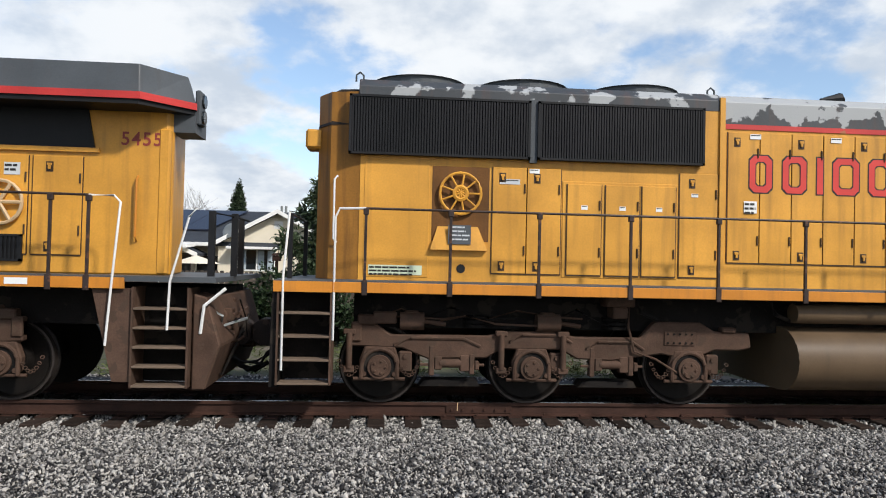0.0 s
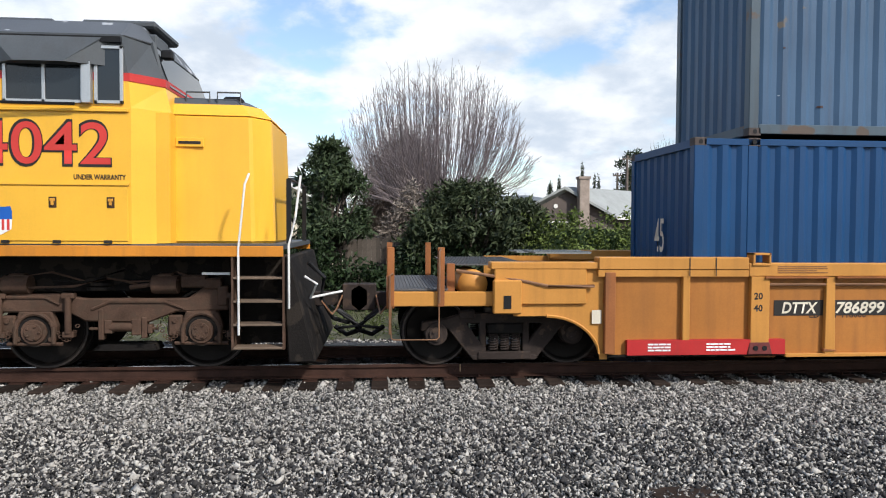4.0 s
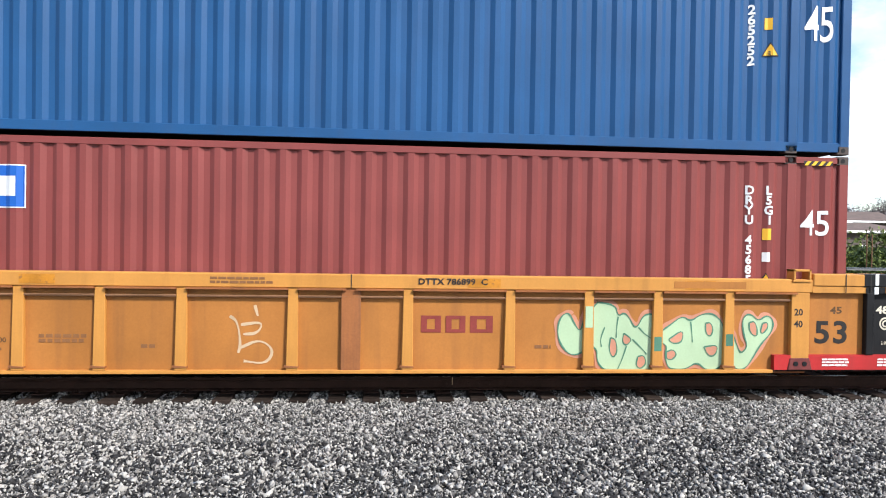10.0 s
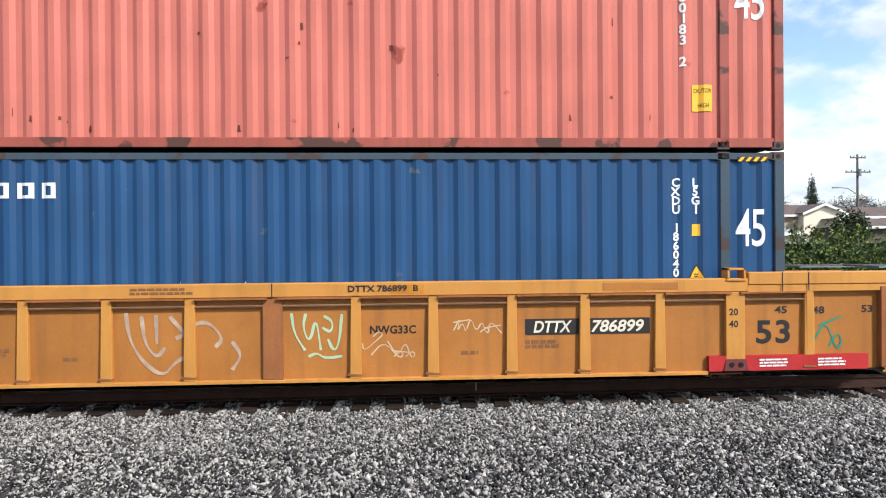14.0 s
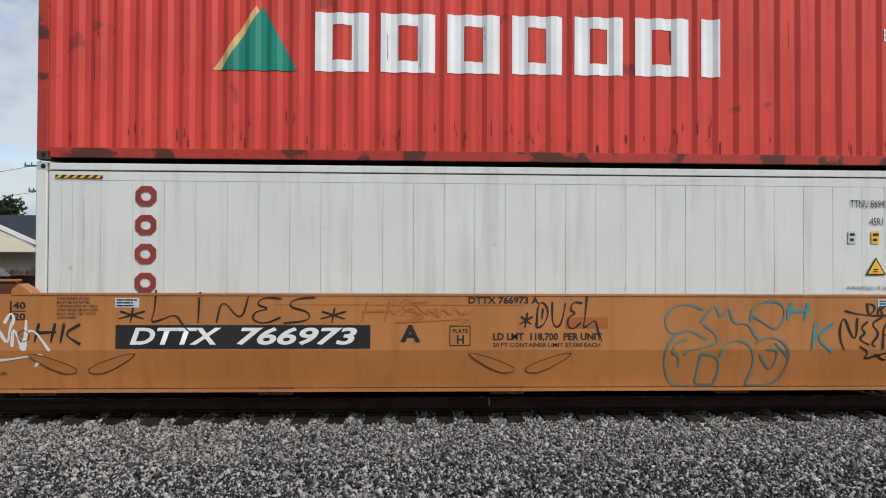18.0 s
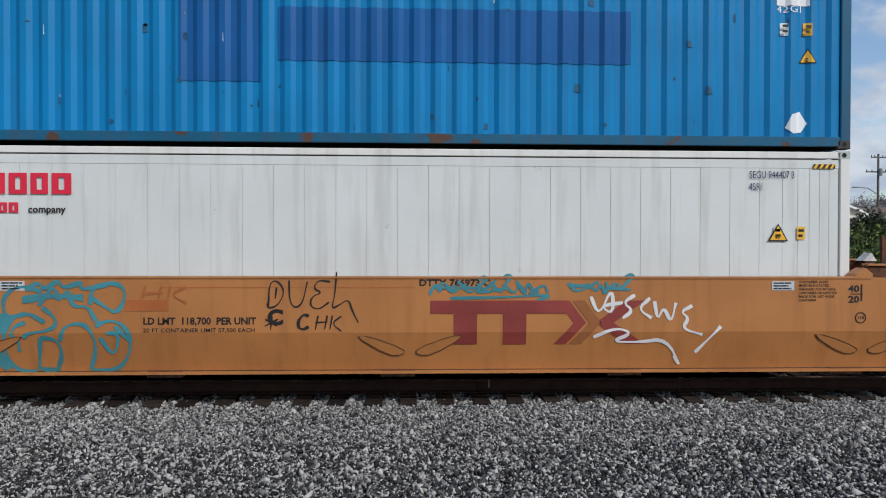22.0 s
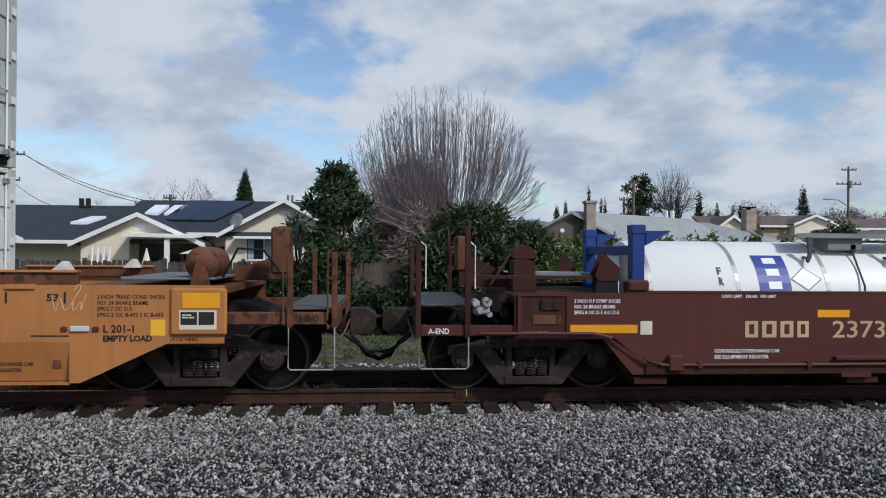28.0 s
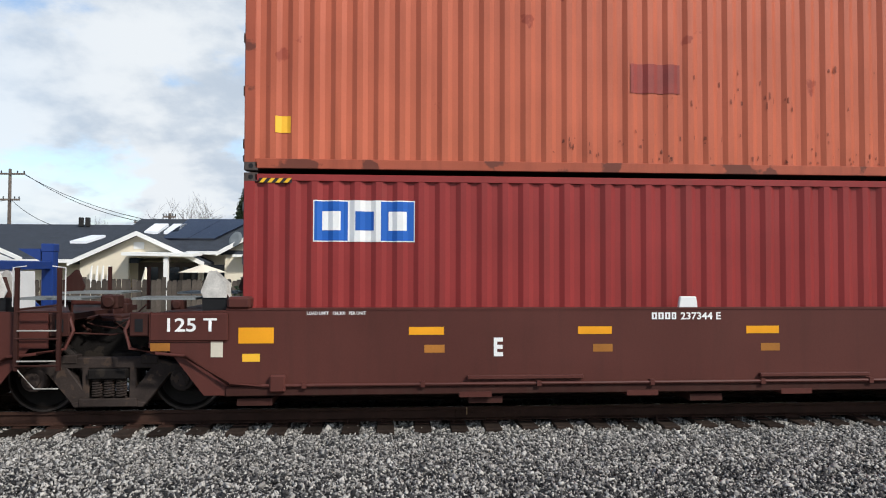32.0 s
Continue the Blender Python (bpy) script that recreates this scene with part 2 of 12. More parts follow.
RUST = (0.10, 0.035, 0.016)
M = dict(
    loco=mat("armour_yellow", (0.64, 0.305, 0.040), 0.45, streak=0.34, var=0.16, bump=0.002, dirt=(0.10, 0.05, 0.02)),
    loco_clean=mat("washed_yellow", (0.80, 0.43, 0.04), 0.35, streak=0.06, var=0.06, bump=0.002, dirt=(0.2, 0.1, 0.02)),
    sill=mat("sill_orange", (0.58, 0.215, 0.02), 0.5, streak=0.3, bump=0.002),
    lgrey=mat("loco_grey", (0.075, 0.083, 0.09), 0.5, streak=0.15, var=0.15, bump=0.002, spec=0.25),
    peel=mat("peeling_grey", (0.05, 0.055, 0.06), 0.55, var=0.2, scale=1.5, patch=(0.34, 0.35, 0.35), patch_at=0.49, streak=0.25, dirt=(0.11, 0.05, 0.03), bump=0.003, peel=(4.02, 4.26)),
    radpeel=mat("flaking_grey", (0.05, 0.055, 0.06), 0.55, var=0.2, scale=1.3, patch=(0.34, 0.35, 0.35), patch_at=0.53, streak=0.3, dirt=(0.13, 0.055, 0.03), bump=0.003),
    redline=mat("red_band", (0.50, 0.035, 0.03), 0.5, var=0.15, patch=(0.35, 0.12, 0.05), patch_at=0.66, bump=0.001),
    red=mat("red_letter", (0.58, 0.045, 0.035), 0.5, var=0.1, bump=0.0),
    soot=mat("sooty_end", (0.030, 0.024, 0.020), 0.65, var=0.3, scale=1.2, patch=(0.16, 0.075, 0.02), patch_at=0.66, bump=0.002, spec=0.15),
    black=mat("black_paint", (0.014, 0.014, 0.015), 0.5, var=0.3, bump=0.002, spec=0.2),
    under=mat("underframe_soot_shade", (0.014, 0.012, 0.011), 0.8, var=0.4, bump=0.01, patch=(0.026, 0.021, 0.017), patch_at=0.55, spec=0.12),
    truck=mat("truck_brown", (0.090, 0.054, 0.038), 0.75, var=0.3, scale=3, bump=0.006, patch=(0.07, 0.045, 0.032), patch_at=0.55, spec=0.12),
    tank=mat("tank_taupe", (0.120, 0.080, 0.047), 0.5, var=0.14, streak=0.25, bump=0.002, dirt=(0.05, 0.035, 0.025), spec=0.18),
    wheel=mat("wheel_steel", (0.015, 0.0125, 0.011), 0.55, metal=0.3, var=0.35, bump=0.003, spec=0.12),
    tread=mat("worn_tread", (0.055, 0.045, 0.04), 0.5, metal=0.5, var=0.2, bump=0.0),
    rail=mat("rusty_rail", (0.050, 0.025, 0.018), 0.7, var=0.3, scale=4, bump=0.004, spec=0.15),
    railtop=mat("polished_rail", (0.30, 0.29, 0.28), 0.25, metal=0.9, var=0.2, bump=0.0),
    tie=mat("creosoted_tie", (0.033, 0.023, 0.018), 0.9, var=0.35, scale=5, bump=0.01, per_object=0.45, spec=0.1),
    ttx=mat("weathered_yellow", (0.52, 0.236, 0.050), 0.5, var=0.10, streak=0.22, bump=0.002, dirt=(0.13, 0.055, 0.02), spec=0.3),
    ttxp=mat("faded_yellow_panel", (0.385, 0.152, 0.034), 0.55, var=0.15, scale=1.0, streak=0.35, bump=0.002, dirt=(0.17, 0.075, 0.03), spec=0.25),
    ttxd=mat("brown_grimed_post", (0.31, 0.115, 0.04), 0.6, var=0.2, streak=0.4, bump=0.003, spec=0.2),
    ochre=mat("ochre_paint", (0.44, 0.178, 0.052), 0.42, var=0.12, scale=0.8, streak=0.24, bump=0.0015, dirt=(0.16, 0.06, 0.02)),
    ochre_rust=mat("ochre_rusted", (0.135, 0.054, 0.026), 0.7, var=0.3, scale=3, streak=0.4, bump=0.004, patch=(0.06, 0.030, 0.019), patch_at=0.54, spec=0.2),
    orange=mat("orange_patch", (0.75, 0.23, 0.02), 0.5, var=0.1, bump=0.001),
    amber=mat("reflector_amber", (0.78, 0.33, 0.01), 0.35, var=0.08, bump=0.0),
    brown=mat("mineral_brown", (0.085, 0.026, 0.020), 0.5, var=0.12, scale=0.8, streak=0.18, bump=0.002, dirt=(0.03, 0.016, 0.012), spec=0.22),
    browndk=mat("mineral_brown_dirt_shade", (0.050, 0.019, 0.015), 0.65, var=0.25, streak=0.25, bump=0.003, spec=0.12),
    ambold=mat("grimy_amber", (0.50, 0.20, 0.015), 0.45, var=0.25, scale=4, bump=0.0, patch=(0.30, 0.13, 0.03), patch_at=0.6),
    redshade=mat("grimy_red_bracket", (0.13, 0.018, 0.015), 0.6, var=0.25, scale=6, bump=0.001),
    ghostink=mat("faded_stencil", (0.12, 0.060, 0.022), 0.8, var=0.3, scale=14, bump=0.0),
    gratedark=mat("grimy_grating", (0.10, 0.10, 0.10), 0.6, var=0.25, scale=5, bump=0.002),
    valveplate=mat("printed_grey_plate", (0.20, 0.21, 0.22), 0.5, var=0.4, scale=40, bump=0.0),
    curtain=mat("pale_curtain", (0.40, 0.46, 0.50), 0.9, var=0.15, scale=6, bump=0.0),
    rimdark=mat("dark_ochre_outline", (0.13, 0.055, 0.020), 0.8, var=0.3, scale=8, bump=0.0),
    redtag=mat("red_jack_pad", (0.42, 0.02, 0.02), 0.5, var=0.15, streak=0.2, bump=0.001),
    white=mat("white_marking", (0.80, 0.80, 0.78), 0.5, var=0.08, bump=0.0),
    dirtywhite=mat("dirty_white_guide", (0.60, 0.57, 0.52), 0.6, var=0.3, scale=4, streak=0.4, bump=0.002),
    offwhite=mat("cream_marking", (0.66, 0.60, 0.48), 0.55, var=0.10, bump=0.0),
    tan=mat("tan_marking", (0.52, 0.36, 0.20), 0.55, var=0.12, bump=0.0),
    ink=mat("black_marking", (0.02, 0.017, 0.015), 0.55, var=0.2, bump=0.0),
    faint=mat("faded_marking", (0.22, 0.095, 0.035), 0.6, var=0.2, bump=0.0),
    darkred=mat("dark_red_marking", (0.26, 0.042, 0.032), 0.55, var=0.2, bump=0.0),
    tealfaint=mat("faded_teal_spray", (0.17, 0.20, 0.15), 0.55, var=0.25, bump=0.0),
    ghostspray=mat("worn_pale_spray", (0.46, 0.33, 0.24), 0.55, var=0.25, scale=6, bump=0.0),
    tealmid=mat("thin_teal_spray", (0.115, 0.195, 0.175), 0.55, var=0.25, bump=0.0),
    teal=mat("teal_spray", (0.060, 0.235, 0.265), 0.5, var=0.2, bump=0.0),
    castbrown=mat("cast_steel_brown", (0.040, 0.030, 0.026), 0.7, var=0.35, scale=3, bump=0.006, patch=(0.060, 0.041, 0.031), patch_at=0.58, spec=0.12),
    railgrey=mat("worn_rail_paint", (0.36, 0.34, 0.31), 0.5, var=0.3, scale=6, bump=0.0),
    edgegreen=mat("dark_green_spray", (0.075, 0.20, 0.13), 0.55, var=0.2, bump=0.0),
    pinkspray=mat("pink_spray", (0.52, 0.23, 0.145), 0.55, var=0.15, bump=0.0),
    mint=mat("mint_spray", (0.40, 0.53, 0.33), 0.5, var=0.1, bump=0.0),
    lavender=mat("lavender_spray", (0.36, 0.34, 0.58), 0.5, var=0.1, bump=0.0),
    cream=mat("cream_spray", (0.66, 0.55, 0.36), 0.5, var=0.06, bump=0.0),
    spraywhite=mat("white_spray", (0.72, 0.70, 0.68), 0.5, var=0.1, bump=0.0),
    palespray=mat("pale_scrawl", (0.58, 0.42, 0.26), 0.5, var=0.2, bump=0.0),
    steelgrey=mat("galvanised_grating", (0.22, 0.235, 0.23), 0.55, metal=0.2, var=0.15, bump=0.004),
    pipe=mat("grimy_pipe", (0.20, 0.10, 0.05), 0.6, var=0.3, bump=0.002),
    whitebar=mat("white_handrail", (0.74, 0.73, 0.70), 0.45, var=0.12, streak=0.2, bump=0.0),
    glass=mat("dark_cab_glass", (0.015, 0.019, 0.022), 0.06, var=0.1, bump=0.0, spec=0.6),
    alu=mat("aluminium_frame", (0.55, 0.56, 0.56), 0.35, metal=0.7, var=0.1, bump=0.0),
    safety=mat("hazard_yellow", (0.80, 0.45, 0.02), 0.5, var=0.1, bump=0.0),
    sign=mat("sign_yellow", (0.85, 0.46, 0.03), 0.5, var=0.06, bump=0.0),
    cast=mat("corner_casting", (0.065, 0.048, 0.042), 0.7, var=0.35, bump=0.005),
)
CC = {}                                              # container paints


def paint(key, col, streak=0.10, patch=None, at=0.70, dirt=(0.06, 0.04, 0.03), var=0.10, rough=0.45):
    CC[key] = mat("container_" + key, col, rough, var=var, scale=0.9, streak=streak, bump=0.0015, patch=patch, patch_at=at, dirt=dirt, spec=0.28)


paint("navy", (0.008, 0.054, 0.150))
paint("greyblue", (0.058, 0.112, 0.19), 0.22, (0.16, 0.13, 0.10), 0.72)
paint("blue", (0.013, 0.075, 0.20), 0.10)
paint("maroon", (0.215, 0.050, 0.044), 0.12)
paint("salmon", (0.55, 0.160, 0.120), 0.22, (0.30, 0.06, 0.04), 0.70, dirt=(0.30, 0.05, 0.035))
paint("steelblue", (0.016, 0.068, 0.168), 0.2, (0.10, 0.12, 0.14), 0.73)
paint("scarlet", (0.60, 0.060, 0.040), 0.22, (0.30, 0.04, 0.03), 0.68, dirt=(0.25, 0.03, 0.02))
paint("azure", (0.005, 0.195, 0.44), 0.16, (0.04, 0.10, 0.16), 0.74)
paint("silver", (0.45, 0.475, 0.425), 0.10, (0.28, 0.31, 0.30), 0.72)
paint("rustred", (0.46, 0.115, 0.060), 0.25, (0.28, 0.055, 0.03), 0.70, dirt=(0.2, 0.04, 0.02))
paint("crimson", (0.25, 0.030, 0.028), 0.15)
paint("white", (0.67, 0.675, 0.63), 0.30, (0.50, 0.48, 0.43), 0.74, dirt=(0.36, 0.33, 0.28), var=0.05)
paint("ivory", (0.76, 0.73, 0.67), 0.30, (0.55, 0.50, 0.42), 0.74, dirt=(0.36, 0.31, 0.25), var=0.05)
paint("azurerail", (0.012, 0.105, 0.19), 0.3, (0.09, 0.05, 0.035), 0.62, dirt=(0.10, 0.05, 0.03))
paint("salmonrail", (0.34, 0.085, 0.060), 0.35, (0.09, 0.04, 0.03), 0.56, dirt=(0.08, 0.035, 0.025))
paint("scarletrail", (0.42, 0.045, 0.030), 0.3, (0.10, 0.03, 0.02), 0.56, dirt=(0.10, 0.03, 0.02))
paint("steelrail", (0.050, 0.075, 0.100), 0.3, (0.06, 0.045, 0.04), 0.56)
paint("greyrail", (0.075, 0.105, 0.130), 0.3, (0.10, 0.075, 0.06), 0.60)
paint("rustrail", (0.36, 0.085, 0.045), 0.3, (0.14, 0.04, 0.025), 0.58, dirt=(0.12, 0.03, 0.02))
paint("bluedark", (0.006, 0.098, 0.30), 0.1)


# ---- mesh helpers ----
def box(bm, x0, x1, y0, y1, z0, z1):
    v = [bm.verts.new((x, y, z)) for x in (x0, x1) for y in (y0, y1) for z in (z0, z1)]
    for f in ((0, 1, 3, 2), (4, 6, 7, 5), (0, 4, 5, 1), (2, 3, 7, 6), (0, 2, 6, 4), (1, 5, 7, 3)):
        bm.faces.new([v[i] for i in f])
    return bm


def prism(bm, poly, y0, y1):
    """A plate whose outline poly lies in x and z, from y0 to y1."""
    a = [bm.verts.new((x, y0, z)) for x, z in poly]
    b = [bm.verts.new((x, y1, z)) for x, z in poly]
    bm.faces.new(a); bm.faces.new(b[::-1])
    for i in range(len(poly)):
        j = (i + 1) % len(poly)
        bm.faces.new((a[i], b[i], b[j], a[j]))
    return bm


def extrude_x(bm, poly, x0, x1):
    """A bar whose section poly lies in y and z, from x0 to x1."""
    a = [bm.verts.new((x0, y, z)) for y, z in poly]
    b = [bm.verts.new((x1, y, z)) for y, z in poly]
    bm.faces.new(a); bm.faces.new(b[::-1])
    for i in range(len(poly)):
        j = (i + 1) % len(poly)
        bm.faces.new((a[i], b[i], b[j], a[j]))
    return bm


def tube(bm, pts, r, n=8, r_end=None):
    """A round bar along the points."""
    pts = [Vector(p) for p in pts]
    rings = []
    for i, p in enumerate(pts):
        d = (pts[min(i + 1, len(pts) - 1)] - pts[max(i - 1, 0)]).normalized()
        s = d.orthogonal().normalized()
        u = d.cross(s)
        rr = r if r_end is None else r + (r_end - r) * i / (len(pts) - 1)
        rings.append([bm.verts.new(p + (s * math.cos(a) + u * math.sin(a)) * rr) for a in (2 * math.pi * k / n for k in range(n))])
    # keep neighbouring rings in step
    for a, b in zip(rings, rings[1:]):
        k = min(range(n), key=lambda q: (a[0].co - b[q].co).length)
        b[:] = b[k:] + b[:k]
        for i in range(n):
            bm.faces.new((a[i], a[(i + 1) % n], b[(i + 1) % n], b[i]))
    bm.faces.new(rings[0][::-1]); bm.faces.new(rings[-1])
    return bm


def disc(bm, x, z, y0, y1, r, n=24):
    """A round plate that stands in the plane of x and z."""
    return prism(bm, [(x + r * math.cos(2 * math.pi * k / n), z + r * math.sin(2 * math.pi * k / n)) for k in range(n)], y0, y1)


def lathe(bm, prof, n=28):
    """Turns the profile of (y, radius) round the y axis."""
    rings = [[bm.verts.new((r * math.cos(a), y, r * math.sin(a))) for a in (2 * math.pi * k / n for k in range(n))] for y, r in prof]
    for a, b in zip(rings, rings[1:]):
        for i in range(n):
            bm.faces.new((a[i], a[(i + 1) % n], b[(i + 1) % n], b[i]))
    bm.faces.new(rings[0]); bm.faces.new(rings[-1][::-1])
    return bm


def mesh_of(name, bm, material, bevel=0.0, smooth=False):
    if bevel:
        bmesh.ops.recalc_face_normals(bm, faces=bm.faces)
        edges = [e for e in bm.edges if len(e.link_faces) == 2 and e.calc_face_angle(0) > 0.6]
        bmesh.ops.bevel(bm, geom=edges, offset=bevel, segments=1, affect="EDGES")
    bmesh.ops.recalc_face_normals(bm, faces=bm.faces)
    me = bpy.data.meshes.new(name)
    bm.to_mesh(me)
    bm.free()
    me.materials.append(material)
    if smooth:
        me.shade_smooth()
        me.set_sharp_from_angle(angle=radians(38))
    return me


def part(name, bm, material, parent, label="", bevel=0.0, smooth=False):
    ob = new(name, bm if isinstance(bm, bpy.types.Mesh) else mesh_of(name, bm, material, bevel, smooth))
    ob.parent = parent
    return tagged(ob, label)


def again(name, ob, parent, x=0, y=0, z=0, rx=0, ry=0, rz=0):
    """One more part on the same mesh, at its own place."""
    o = new(name, ob.data if isinstance(ob, bpy.types.Object) else ob)
    o.parent = parent
    o.matrix_basis = pose(x, y, z, rx, ry, rz)
    return o


def thing(name, label, category, group="", x=0, y=0, z=0, rz=0, kind=""):
    ob = new(name)
    ob.empty_display_size = 0.3
    ob.matrix_basis = pose(x, y, z, 0, 0, rz)
    return tagged(ob, label, category, group, kind)


RIDERS, ROLLERS = [], []


def rides(ob, x, z=0.0):
    """Notes a thing that runs with the train; x is its place along the train."""
    ob.matrix_basis = pose(x, 0, z)
    RIDERS.append((ob, x, z))
    return ob


def upright(bm, plan, z0, z1, top=None):
    """A body with the outline plan (x, y) from z0 to z1; top: its outline above, if it narrows."""
    a = [bm.verts.new((x, y, z0)) for x, y in plan]
    b = [bm.verts.new((x, y, z1)) for x, y in (top or plan)]
    bm.faces.new(a[::-1]); bm.faces.new(b)
    for i in range(len(plan)):
        j = (i + 1) % len(plan)
        bm.faces.new((a[i], a[j], b[j], b[i]))
    return bm


# ---- lettering ----
def letters(text, height, bold=0.0, slant=0.0, width=None, track=1.0):
    """Flat writing as a mesh in x and z that starts at the origin, height being that of a capital."""
    cu = bpy.data.curves.new("writing", "FONT")
    cu.body, cu.size, cu.offset, cu.shear, cu.space_character, cu.resolution_u = text, height / 0.69, bold, slant, track, 2 if height < .12 else 5
    ob = bpy.data.objects.new("writing", cu)
    me = bpy.data.meshes.new_from_object(ob)
    bpy.data.objects.remove(ob)
    bm = bmesh.new()
    bm.from_mesh(me)
    bpy.data.meshes.remove(me)
    x1 = max((v.co.x for v in bm.verts), default=1)
    k = width / x1 if width else 1.0
    for v in bm.verts:
        v.co = (v.co.x * k, 0, v.co.y)
    return bm


def bars(bm, x, z, h, widths, gap, stroke=0.28):
    """A word as plain upright bars: two to each letter."""
    for w in widths:
        if w > 0:
            s = w * stroke
            box(bm, x, x + s, -0.001, 0.001, z, z + h)
            box(bm, x + w - s, x + w, -0.001, 0.001, z, z + h)
        x += abs(w) + gap
    return bm


def lines(bm, x, z, w, n, h, pitch, rnd=None):
    """Rows of small writing as thin bars."""
    rnd = rnd or random.Random(int(x * 100) + n)
    for i in range(n):
        x1, end = x, x + w * rnd.uniform(0.7, 1.0)
        while x1 < end:
            d = min(rnd.uniform(0.04, 0.11), end - x1)
            box(bm, x1, x1 + d, -0.001, 0.001, z - i * pitch - h, z - i * pitch)
            x1 += d + h * 0.5
    return bm


def scrawl(bm, pts, w, n=2):
    """A sprayed stroke: a flat ribbon of width w through the points in x and z, smoothed."""
    lift = len(bm.verts) % 97 * 8e-6
    p = [Vector((x, -lift, z)) for x, z in pts]
    for _ in range(n):
        q = [p[0]]
        for a, b in zip(p, p[1:]):
            q += [a.lerp(b, 0.25), a.lerp(b, 0.75)]
        p = q + [p[-1]]
    left, right = [], []
    for i, c in enumerate(p):
        c = c + Vector((0, -2.5e-5 * i, 0))
        d = (p[min(i + 1, len(p) - 1)] - p[max(i - 1, 0)])
        d = d.normalized() if d.length else Vector((1, 0, 0))
        s = Vector((-d.z, 0, d.x)) * w * 0.5 * (0.75 + 0.25 * math.sin(i * 0.7))
        left.append(bm.verts.new(c + s)); right.append(bm.verts.new(c - s))
    for i in range(len(p) - 1):
        bm.faces.new((left[i], left[i + 1], right[i + 1], right[i]))
    return bm


def tag_strokes(seed, x, z, w, h, n=8, loop=0.5):
    """A tag without letters: overlapping hooked and crossed strokes in a w by h field, and a flourish under them."""
    rnd = random.Random(seed)
    out = []
    d = w / n
    for i in range(n):
        c = x + d * (i + .5)
        m = rnd.choice((3, 4, 5))
        up = rnd.random() < .5
        pts = []
        for k in range(m):
            hi = (k % 2 == 0) == up
            pts.append((c + d * (-.55 + 1.2 * k / (m - 1) + rnd.uniform(-.35, .35)), z + h * (rnd.uniform(.7, 1.1) if hi else rnd.uniform(-.1, .35))))
        if rnd.random() < .45:
            e = pts[-1]
            pts += [(e[0] + d * .3, e[1] + h * .2), (e[0] + d * .05, e[1] + h * .4), (e[0] - d * .35, e[1] + h * .1)]
        out.append(pts)
        if rnd.random() < .4:
            q = z + h * rnd.uniform(.3, .7)
            out.append([(c - d * .5, q), (c + d * .6, q + h * rnd.uniform(-.15, .2))])
    if n > 3:
        out.append([(x + w * .15, z - h * .1), (x + w * .6, z - h * .04), (x + w * 1.06, z + h * .14), (x + w * .9, z - h * .22)])
    return out


def decal(name, bm, material, parent, x=0, y=0, z=0, thick=0.0, label="", rx=0):
    """Paint or writing on a plane face, 4 mm proud of it."""
    o = part(name, mesh_of(name, bm, material), None, parent, label)
    o.matrix_basis = pose(x, y, z, rx, 0, 0)
    return o


def rect(x0, x1, z0, z1):
    return box(bmesh.new(), x0, x1, -0.001, 0.001, z0, z1)


DEEP = 0.036
WAVE = {"pitch": 0.2765, "shift": 0.18}              # the corrugation of the box in hand
FOLDS = (0, 0.27, 0.50, 0.77)


def ridge(x):
    """How far a corrugated wall lies behind its outer face at x."""
    u = ((x - WAVE["shift"]) / WAVE["pitch"]) % 1.0
    if u < 0.27:
        return 0.0
    if u < 0.5:
        return DEEP * (u - 0.27) / 0.23
    if u < 0.77:
        return DEEP
    return DEEP * (1 - u) / 0.23


def folds(x0, x1):
    """Where the corrugation bends between x0 and x1."""
    p, d = WAVE["pitch"], WAVE["shift"]
    k = math.floor((x0 - d) / p) - 1
    while k * p + d < x1 + p:
        for u in FOLDS:
            x = (k + u) * p + d
            if x0 < x < x1:
                yield round(x, 4)
        k += 1


def sheet(bm, x0, x1, z0, z1, y, cuts=()):
    """A corrugated wall from x0 to x1."""
    xs = sorted({round(x0, 4), round(x1, 4), *folds(x0, x1)})
    a = [bm.verts.new((x, y + ridge(x), z0)) for x in xs]
    b = [bm.verts.new((x, y + ridge(x), z1)) for x in xs]
    for i in range(len(xs) - 1):
        bm.faces.new((a[i], a[i + 1], b[i + 1], b[i]))
    return bm


def follow(bm, y):
    """Lays flat paint on the corrugations."""
    x0, x1 = min(v.co.x for v in bm.verts), max(v.co.x for v in bm.verts)
    for x in folds(x0, x1):
        bmesh.ops.bisect_plane(bm, geom=bm.verts[:] + bm.edges[:] + bm.faces[:], plane_co=(x, 0, 0), plane_no=(1, 0, 0))
    for v in bm.verts:
        v.co.y = y + ridge(v.co.x) - 0.004
    return bm


def sheet_rect(x0, x1, z0, z1):
    bm = bmesh.new()
    bm.faces.new([bm.verts.new(c) for c in ((x0, 0, z0), (x1, 0, z0), (x1, 0, z1), (x0, 0, z1))])
    return bm


def poly_face(bm, pts):
    bm.faces.new([bm.verts.new((x, 0, z)) for x, z in pts])
    return bm


